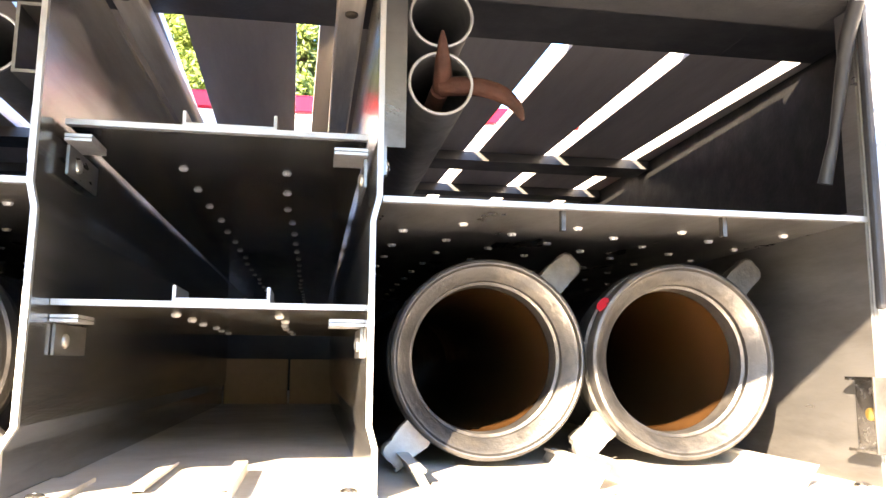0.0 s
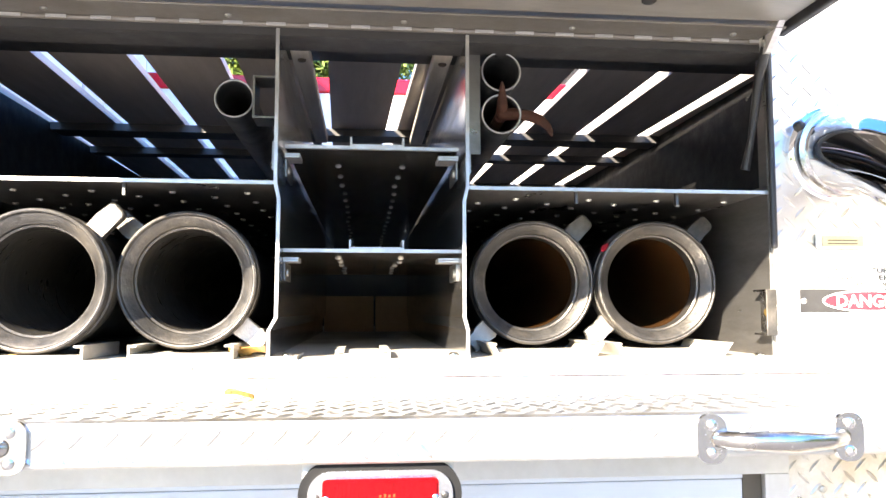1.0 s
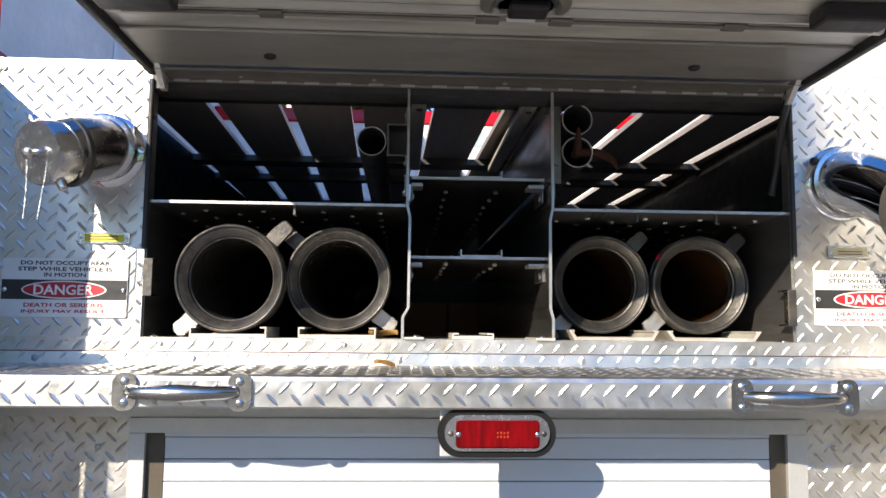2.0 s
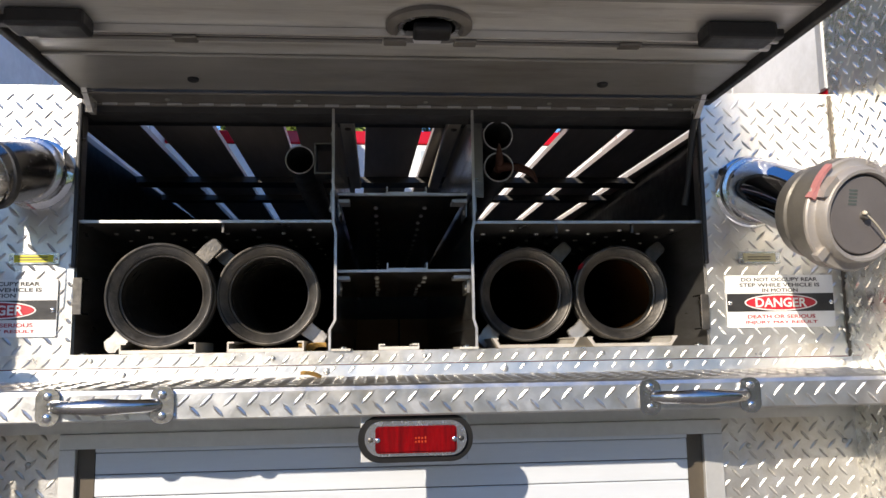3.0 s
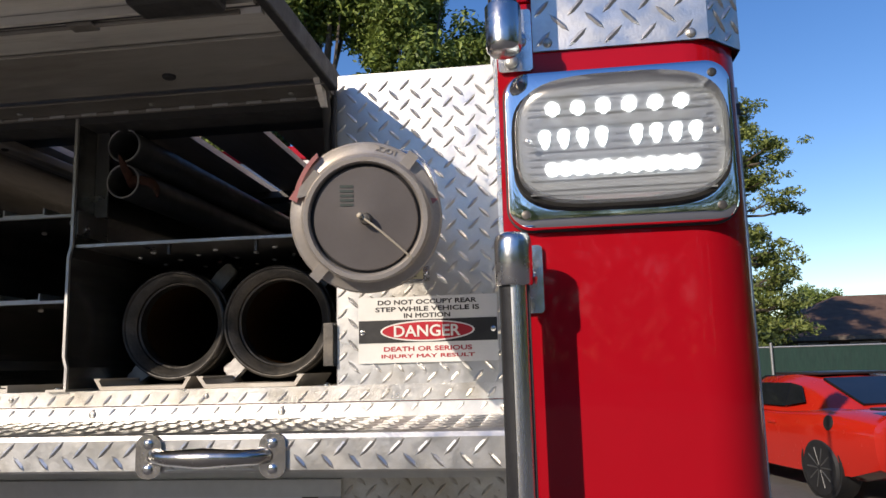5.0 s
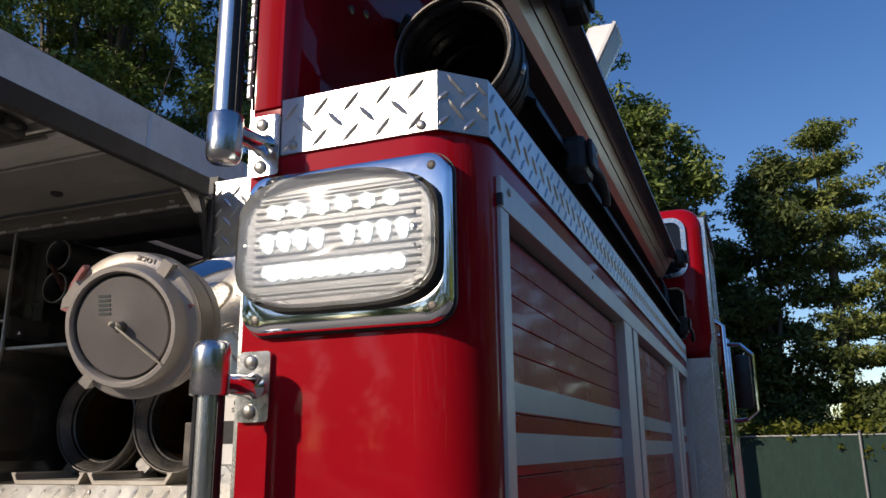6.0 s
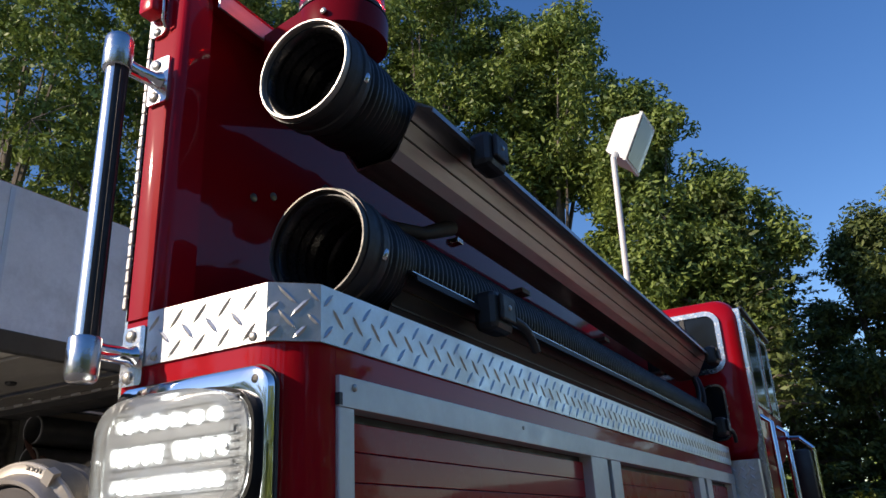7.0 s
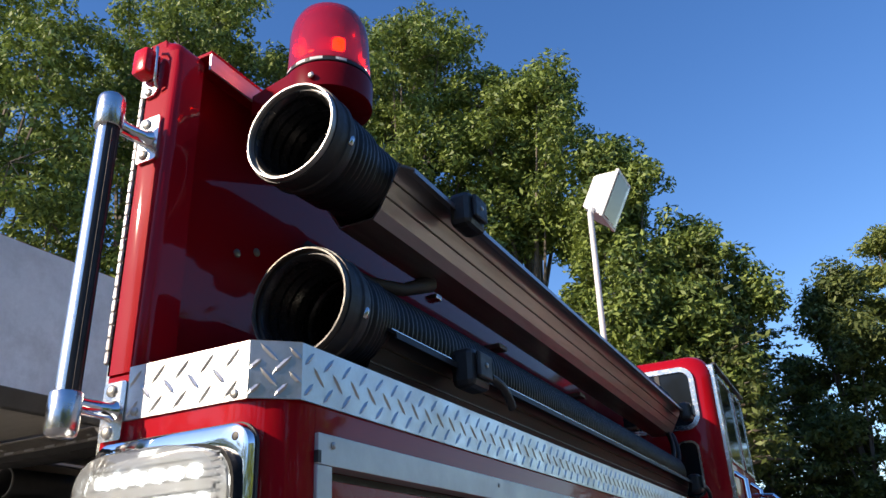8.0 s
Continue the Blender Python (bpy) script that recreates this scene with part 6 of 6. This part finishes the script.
def conifer(x, y, h, spread, seed, leaves, label, layers=24, base=0.12, per=260):
    """Straight trunk with drooping layered boughs."""
    rnd = random.Random(seed)
    root = empty_at("conifer", (x, y, 0), label, "tree", "trees behind the lot")
    bm = bmesh.new()
    sweep(bm, [(x, y, 0), (x, y, h * 0.5), (x, y, h * 0.98)], [h * 0.02, h * 0.013, 0.01], 8)
    centres, radii = [], []
    for i in range(layers):
        t = base + (0.99 - base) * i / layers
        reach = spread * (1 - t) ** 0.62 * (0.75 + 0.5 * rnd.random())
        for k in range(8):
            a = k * 0.785 + i * 0.7 + rnd.uniform(-0.3, 0.3)
            rr = reach * rnd.uniform(0.65, 1.1)
            tip = Vector((x + rr * math.cos(a), y + rr * math.sin(a), h * t + rr * rnd.uniform(-0.10, 0.16)))
            st = Vector((x, y, h * t))
            sweep(bm, [st, st.lerp(tip, 0.5) + Vector((0, 0, 0.08 * rr)), tip], [0.05, 0.03, 0.008], 4, cap=False)
            for q in (0.45, 0.62, 0.78, 0.92, 1.02):
                centres.append(st.lerp(tip, q) + Vector((rnd.gauss(0, 0.10), rnd.gauss(0, 0.10), rnd.gauss(0.04, 0.05))))
                radii.append(max(0.16, rr * 0.22 * rnd.uniform(0.7, 1.2)))
    part("trunk", bm, BARK, root, "straight bark trunk", 60)
    v, n = leaf_cloud(centres, radii, per, 0.085, seed, 0.42, 0.9)
    link("crown", cloud_mesh("crown", v, n), leaves, root, "layered needle boughs")
    return root


def white_pine(x, y, h, spread, seed, leaves, label, tiers=12, base=0.10):
    """Broad pine: level tiers of long upswept boughs that carry flat tufts, with gaps between the tiers."""
    rnd = random.Random(seed)
    root = empty_at("pine_tree", (x, y, 0), label, "tree", "trees behind the lot")
    bm = bmesh.new()
    sweep(bm, [(x, y, 0), (x + 0.1, y, h * 0.5), (x, y, h * 0.97)], [h * 0.022, h * 0.014, 0.02], 8)
    centres, radii = [], []
    for i in range(tiers):
        t = base + (0.97 - base) * i / (tiers - 1)
        full = spread * min(1.0, 0.30 + 2.6 * (1 - t), 0.62 + 0.85 * t) * rnd.uniform(0.62, 1.12)
        for k in range(7 if t < 0.9 else 5):
            a = k * 0.80 + i * 1.1 + rnd.uniform(-0.25, 0.25)
            rr = full * rnd.uniform(0.6, 1.12)
            st = Vector((x, y, h * t - 0.1 * rr))
            tip = st + Vector((rr * math.cos(a), rr * math.sin(a), rr * rnd.uniform(0.02, 0.20)))
            sweep(bm, [st, st.lerp(tip, 0.5) - Vector((0, 0, 0.05 * rr)), tip], [0.05, 0.035, 0.01], 4, cap=False)
            for q in (0.30, 0.48, 0.64, 0.78, 0.90, 1.0):
                for m in range(1 + (q > 0.6)):
                    centres.append(st.lerp(tip, q) + Vector((rnd.gauss(0, 0.22), rnd.gauss(0, 0.22), rnd.gauss(0.12, 0.13))))
                    radii.append(rnd.uniform(0.18, 0.44))
    part("trunk", bm, BARK, root, "straight bark trunk", 60)
    v, n = leaf_cloud(centres, radii, 560, 0.070, seed, 0.55, 0.7)
    link("crown", cloud_mesh("crown", v, n), leaves, root, "level tiers of needle tufts")
    return root


OAKL = "tall broadleaf tree with sunlit green crown"
broad_tree(-15.21, 8.6, 17.2, 3.7, 1, OAK, OAKL, 0.22, lobes=25, puffs=17)
broad_tree(-14.77, 12.6, 19.3, 3.6, 21, OAK, OAKL, 0.2, lobes=25, puffs=18)
broad_tree(-13.00, 12.4, 19.4, 3.9, 2, OAK, OAKL, 0.2)
broad_tree(-10.35, 16.2, 19.9, 3.6, 3, OAK, OAKL, 0.2)
broad_tree(-7.58, 15.8, 18.6, 2.8, 4, OAK, OAKL, 0.2)
broad_tree(-4.79, 17.0, 16.1, 2.4, 5, OAK, OAKL, 0.66, lobes=18)
broad_tree(-2.29, 16.6, 12.7, 1.9, 6, OAK, OAKL, 0.15)
broad_tree(-0.87, 17.6, 9.8, 1.8, 31, OAK, OAKL, 0.5, lobes=20)
conifer(-0.20, 21.6, 10.1, 2.8, 7, DARKGREEN, "dark conifer between the broadleaf trees", base=0.08)
broad_tree(2.16, 21.6, 9.6, 1.5, 8, DARKGREEN, "dark ivy-grown tree trunk", 0.1, lobes=14)
conifer(0.91, 23.5, 8.0, 2.2, 9, DARKGREEN, "dark conifer behind the fence", layers=18, base=0.06)
white_pine(6.5, 23.4, 9.45, 2.2, 10, PINEGREEN, "wide sunlit pine beyond the fence")
white_pine(3.75, 22.6, 10.6, 1.5, 18, PINEGREEN, "tall narrow pine beyond the fence", 11)
conifer(-0.33, 16.6, 8.9, 1.7, 19, DARKGREEN, "dark feathery hemlock before the broadleaf trees", layers=17, base=0.45, per=240)
for x, y, h, seed in ((4.8, 20.6, 3.2, 41), (6.2, 21.0, 2.7, 42)):
    broad_tree(x, y, h, 1.25, seed, DARKGREEN, "dark shrub behind the green fence", 0.15, lobes=12, puffs=12)
conifer(-7.2, 22.0, 11.8, 3.0, 12, DARKGREEN, "dark conifer behind the broadleaf trees", base=0.05)
conifer(-9.98, 21.5, 12.8, 3.4, 13, DARKGREEN, "dark conifer behind the broadleaf trees", base=0.05)
broad_tree(13.74, 38.5, 5.0, 2.4, 15, OAK, "small round tree near the house", 0.2, lobes=10, puffs=20)

# far woods all round the lot, mostly unseen; added to dim the sky's reflection
rs = np.random.RandomState(5)
centres, radii = [], []
for i in range(230):
    a = 2 * math.pi * i / 230 + rs.uniform(-0.02, 0.02)
    d = (58 if math.sin(a) < 0.6 else 36) + rs.uniform(-6, 10)
    gap = math.cos(a) > 0 and 0.03 < math.tan(a) < 0.72
    for k in range(2 if gap else 9 if math.cos(a) < 0.1 else 7 if math.sin(a) > 0.6 else 4):
        centres.append((d * math.sin(a), d * math.cos(a), 1.2 + k * rs.uniform(1.2, 2.0)))
        radii.append(rs.uniform(1.5, 2.4))
v, n = leaf_cloud(centres, radii, 26, 0.42, 6)
woods = link("far_woods", cloud_mesh("far_woods", v, n), OAK)
tagged(woods, "added ring of distant green trees round the lot, mostly unseen", "woods", kind="stuff")

# ---- fence with vines ----
fence = empty_at("fence", (3.0, 19.0, 0), "green mesh-covered chain fence with vines along its top", "fence")
fa, fb = Vector((-14.0, 21.6, 0)), Vector((16.0, 16.4, 0))
fd = (fb - fa).normalized()
fn = Vector((-fd.y, fd.x, 0))
part("mesh_cover", extrude(bmesh.new(), [fa, fb, fb + Vector((0, 0, 1.86)), fa + Vector((0, 0, 1.86))], fn * 0.02), FENCEGREEN, fence, "dark green privacy mesh")
part("top_rail", sweep(bmesh.new(), [fa + Vector((0, 0, 1.88)), fb + Vector((0, 0, 1.88))], 0.022, 8), GALV, fence, smooth=50)
for i in range(13):
    p = fa + (fb - fa) * (i / 12) - fn * 0.04
    part("post", sweep(bmesh.new(), [p, p + Vector((0, 0, 1.98))], 0.035, 10), GALV, fence, smooth=50)
rs = np.random.RandomState(9)
cs, rr = [], []
for i in range(150):
    t = rs.rand() * 0.62
    p = fa + (fb - fa) * t
    cs.append((p.x, p.y + rs.uniform(-0.1, 0.5), 1.92 + abs(rs.normal(0, 0.16))))
    rr.append(rs.uniform(0.16, 0.34))
for i in range(30):
    t = rs.rand() * 0.62
    p = fa + (fb - fa) * t
    cs.append((p.x, p.y - 0.06, 1.85 - rs.rand() * 0.5))
    rr.append(0.10)
v, n = leaf_cloud(cs, rr, 420, 0.075, 10)
vine = link("vine", cloud_mesh("vine", v, n), VINE)
tagged(vine, "yellow-green vine leaves over the fence top", "vine", kind="stuff")

# ---- house beyond the fence ----
house = empty_at("house", (14.8, 33.0, 0), "low house with a brown shingle roof beyond the fence", "house")
part("wall", boxed(9.5, 22.4, 30.9, 37.6, 0, 2.35), BRICKWALL, house)
bm = bmesh.new()
eave = [bm.verts.new(p) for p in ((8.7, 30.0, 2.38), (23.2, 30.0, 2.38), (23.2, 38.4, 2.38), (8.7, 38.4, 2.38))]
ends = [bm.verts.new(p) for p in ((13.0, 34.2, 4.20), (18.9, 34.2, 4.20))]
for f in ((eave[0], eave[1], ends[1], ends[0]), (eave[1], eave[2], ends[1]), (eave[2], eave[3], ends[0], ends[1]), (eave[3], eave[0], ends[0]), tuple(reversed(eave))):
    bm.faces.new(f)
part("roof", bm, SHINGLE, house, "brown hipped shingle roof")
part("fascia", boxed(8.68, 23.22, 29.96, 29.995, 2.24, 2.40), BARK, house)
for x in (10.4, 12.3, 14.6, 17.0):
    w = part("window", boxed(x, x + 1.0, 30.86, 30.895, 1.0, 2.1), CARGLASS, house, "dark window")
    part("window_frame", boxed(x - 0.06, x + 1.06, 30.84, 30.858, 2.1, 2.18), WHITE, w)
picket_fence = empty_at("picket_fence", (11.5, 29.0, 0), "weathered white picket fence before the house", "fence")
for i in range(40):
    x = 8.5 + i * 0.17
    part("picket", extrude(bmesh.new(), [(x, 29.0, 0), (x + 0.10, 29.0, 0), (x + 0.10, 29.0, 1.98), (x + 0.05, 29.0, 2.06), (x, 29.0, 1.98)], (0, 0.02, 0)), GALV, picket_fence)
part("rail", boxed(8.4, 15.4, 29.0205, 29.06, 1.70, 1.78), GALV, picket_fence)


# ---- parked cars ----
def coupe(place, heading, paint, label):
    """Low coupe: lofted lower body, glasshouse, wheels, lamps and mirrors. Local x runs to the nose."""
    root = new("car")
    tagged(root, label, "car", "parked cars")
    st = ((-2.48, 0.78, 0.50, 0.80, 0.86), (-2.42, 0.90, 0.36, 0.90, 0.97), (-2.0, 0.955, 0.24, 0.95, 1.02), (-1.5, 0.965, 0.22, 0.97, 1.03), (-0.9, 0.95, 0.20, 0.95, 1.0), (0.0, 0.94, 0.20, 0.93, 0.97),
          (0.8, 0.94, 0.20, 0.92, 0.97), (1.5, 0.955, 0.22, 0.90, 0.95), (2.1, 0.92, 0.26, 0.82, 0.87), (2.4, 0.84, 0.34, 0.74, 0.79), (2.48, 0.72, 0.44, 0.66, 0.70))

    def ring(x, w, z0, zs, zt):
        half = [(0.80, z0), (0.95, z0 + 0.06), (0.985, z0 * 0.6 + zs * 0.4), (1.0, z0 * 0.25 + zs * 0.75), (0.97, zs - 0.04), (0.91, zs + 0.005), (0.78, zt), (0.4, zt + 0.015)]
        return [(x, -w * u, z) for u, z in half] + [(x, 0, zt + 0.022)] + [(x, w * u, z) for u, z in reversed(half)]

    def cpart(name, bm, material, parent=root, lab="", smooth=35):
        me = bpy.data.meshes.new(name)
        bmesh.ops.recalc_face_normals(bm, faces=bm.faces)
        bm.to_mesh(me)
        bm.free()
        me.polygons.foreach_set("use_smooth", [True] * len(me.polygons))
        me.set_sharp_from_angle(angle=radians(smooth))
        me.materials.append(material)
        ob = new(name, me)
        ob.parent = parent
        return tagged(ob, lab)

    cpart("body", rings(bmesh.new(), [ring(*s) for s in st]), paint, lab="glossy painted body", smooth=50)
    gl = ((-1.95, 0.60, 1.02), (-1.1, 0.62, 1.34), (-0.5, 0.62, 1.40), (0.1, 0.60, 1.37), (1.05, 0.66, 0.97))
    low = ((-2.05, 0.80), (-1.3, 0.85), (-0.5, 0.86), (0.3, 0.86), (1.15, 0.80))
    cab_rings = []
    for (x, w, z), (xl, wl_) in zip(gl, low):
        cab_rings.append([(xl, -wl_, 0.95), (x * 0.5 + xl * 0.5, -(w + wl_) / 2, (z + 0.97) / 2), (x, -w, z), (x, 0, z + 0.025), (x, w, z), (x * 0.5 + xl * 0.5, (w + wl_) / 2, (z + 0.97) / 2), (xl, wl_, 0.95)])
    cpart("glasshouse", rings(bmesh.new(), cab_rings), paint, lab="coupe roof", smooth=60)
    for s in (-1, 1):
        for xs in (((-1.12, 1.08), (-0.93, 1.27), (-0.70, 1.30), (-0.74, 1.02)), ((-0.71, 1.02), (-0.67, 1.305), (0.02, 1.30), (0.78, 1.02))):
            bm = bmesh.new()
            pts = [(x, s * (0.885 - (z - 0.95) * 0.50), z) for x, z in xs]
            extrude(bm, pts, (0, s * 0.02, 0))
            cpart("side_window", bm, CARGLASS, lab="dark side window")
        for x in (-1.50, 1.47):
            w = cpart("wheel", lathe(bmesh.new(), (x, s * 0.80, 0.345), (0, s, 0), [(0, 0.30), (0.02, 0.345), (0.14, 0.345), (0.165, 0.31), (0.165, 0.255)], 28), RUBBER)
            cpart("rim", lathe(bmesh.new(), (x, s * 0.80, 0.345), (0, s, 0), [(0.10, 0.25), (0.160, 0.25), (0.150, 0.235), (0.10, 0.22), (0.11, 0.06), (0.15, 0.04)], 24), BLACK, w, "black alloy rim")
            for k in range(10):
                a = 2 * math.pi * k / 10
                cpart("spoke", sweep(bmesh.new(), [(x + 0.03 * math.cos(a), s * 0.955, 0.345 + 0.03 * math.sin(a)), (x + 0.235 * math.cos(a), s * 0.962, 0.345 + 0.235 * math.sin(a))], [0.014, 0.010], 6), PIPE, w)
            cpart("arch", lathe(bmesh.new(), (x, s * 0.70, 0.36), (0, s, 0), [(0, 0.39), (0.243, 0.39), (0.243, 0.36), (0, 0.36)], 28, cap=False), BLACK)
        cpart("mirror", box(bmesh.new(), 0.52, 0.66, min(s * 0.90, s * 1.06), max(s * 0.90, s * 1.06), 0.98, 1.10, 0.03), GALV, lab="grey door mirror")
        cpart("door_handle", box(bmesh.new(), -0.62, -0.44, min(s * 0.945, s * 0.962), max(s * 0.945, s * 0.962), 0.80, 0.83, 0.006), paint)
        cpart("tail_lamp", box(bmesh.new(), -2.475, -2.40, min(s * 0.30, s * 0.72), max(s * 0.30, s * 0.72), 0.74, 0.84, 0.01), REDLENS)
    cpart("windscreen", extrude(bmesh.new(), [(0.18, -0.56, 1.36), (0.18, 0.56, 1.36), (1.02, 0.66, 1.01), (1.02, -0.66, 1.01)], (0.02, 0, 0.03)), CARGLASS)
    cpart("rear_glass", extrude(bmesh.new(), [(-1.12, -0.56, 1.345), (-1.12, 0.56, 1.345), (-1.86, 0.58, 1.06), (-1.86, -0.58, 1.06)], (-0.02, 0, 0.025)), CARGLASS)
    cpart("fuel_cap", lathe(bmesh.new(), (-1.72, 0.935, 0.87), (0, 1, 0.15), [(0, 0.085), (0.016, 0.085), (0.022, 0.065), (0.024, 0.01)], 24), BLACK, lab="round black fuel cap")
    cpart("spoiler", box(bmesh.new(), -2.46, -2.26, -0.80, 0.80, 1.035, 1.065, 0.012), BLACK, lab="black boot spoiler")
    cpart("roof_vent", box(bmesh.new(), -0.95, 0.05, -0.50, 0.50, 1.40, 1.432, 0.012), BLACK, lab="black roof panel")
    root.matrix_world = Matrix.Translation(place) @ Matrix.Rotation(heading, 4, "Z")
    return root


coupe((4.48, 10.40, 0), 1.846, CARRED, "orange-red coupe parked near the green fence")
coupe((8.9, 13.2, 0), 1.846, WHITE, "white car parked beside the orange-red coupe")
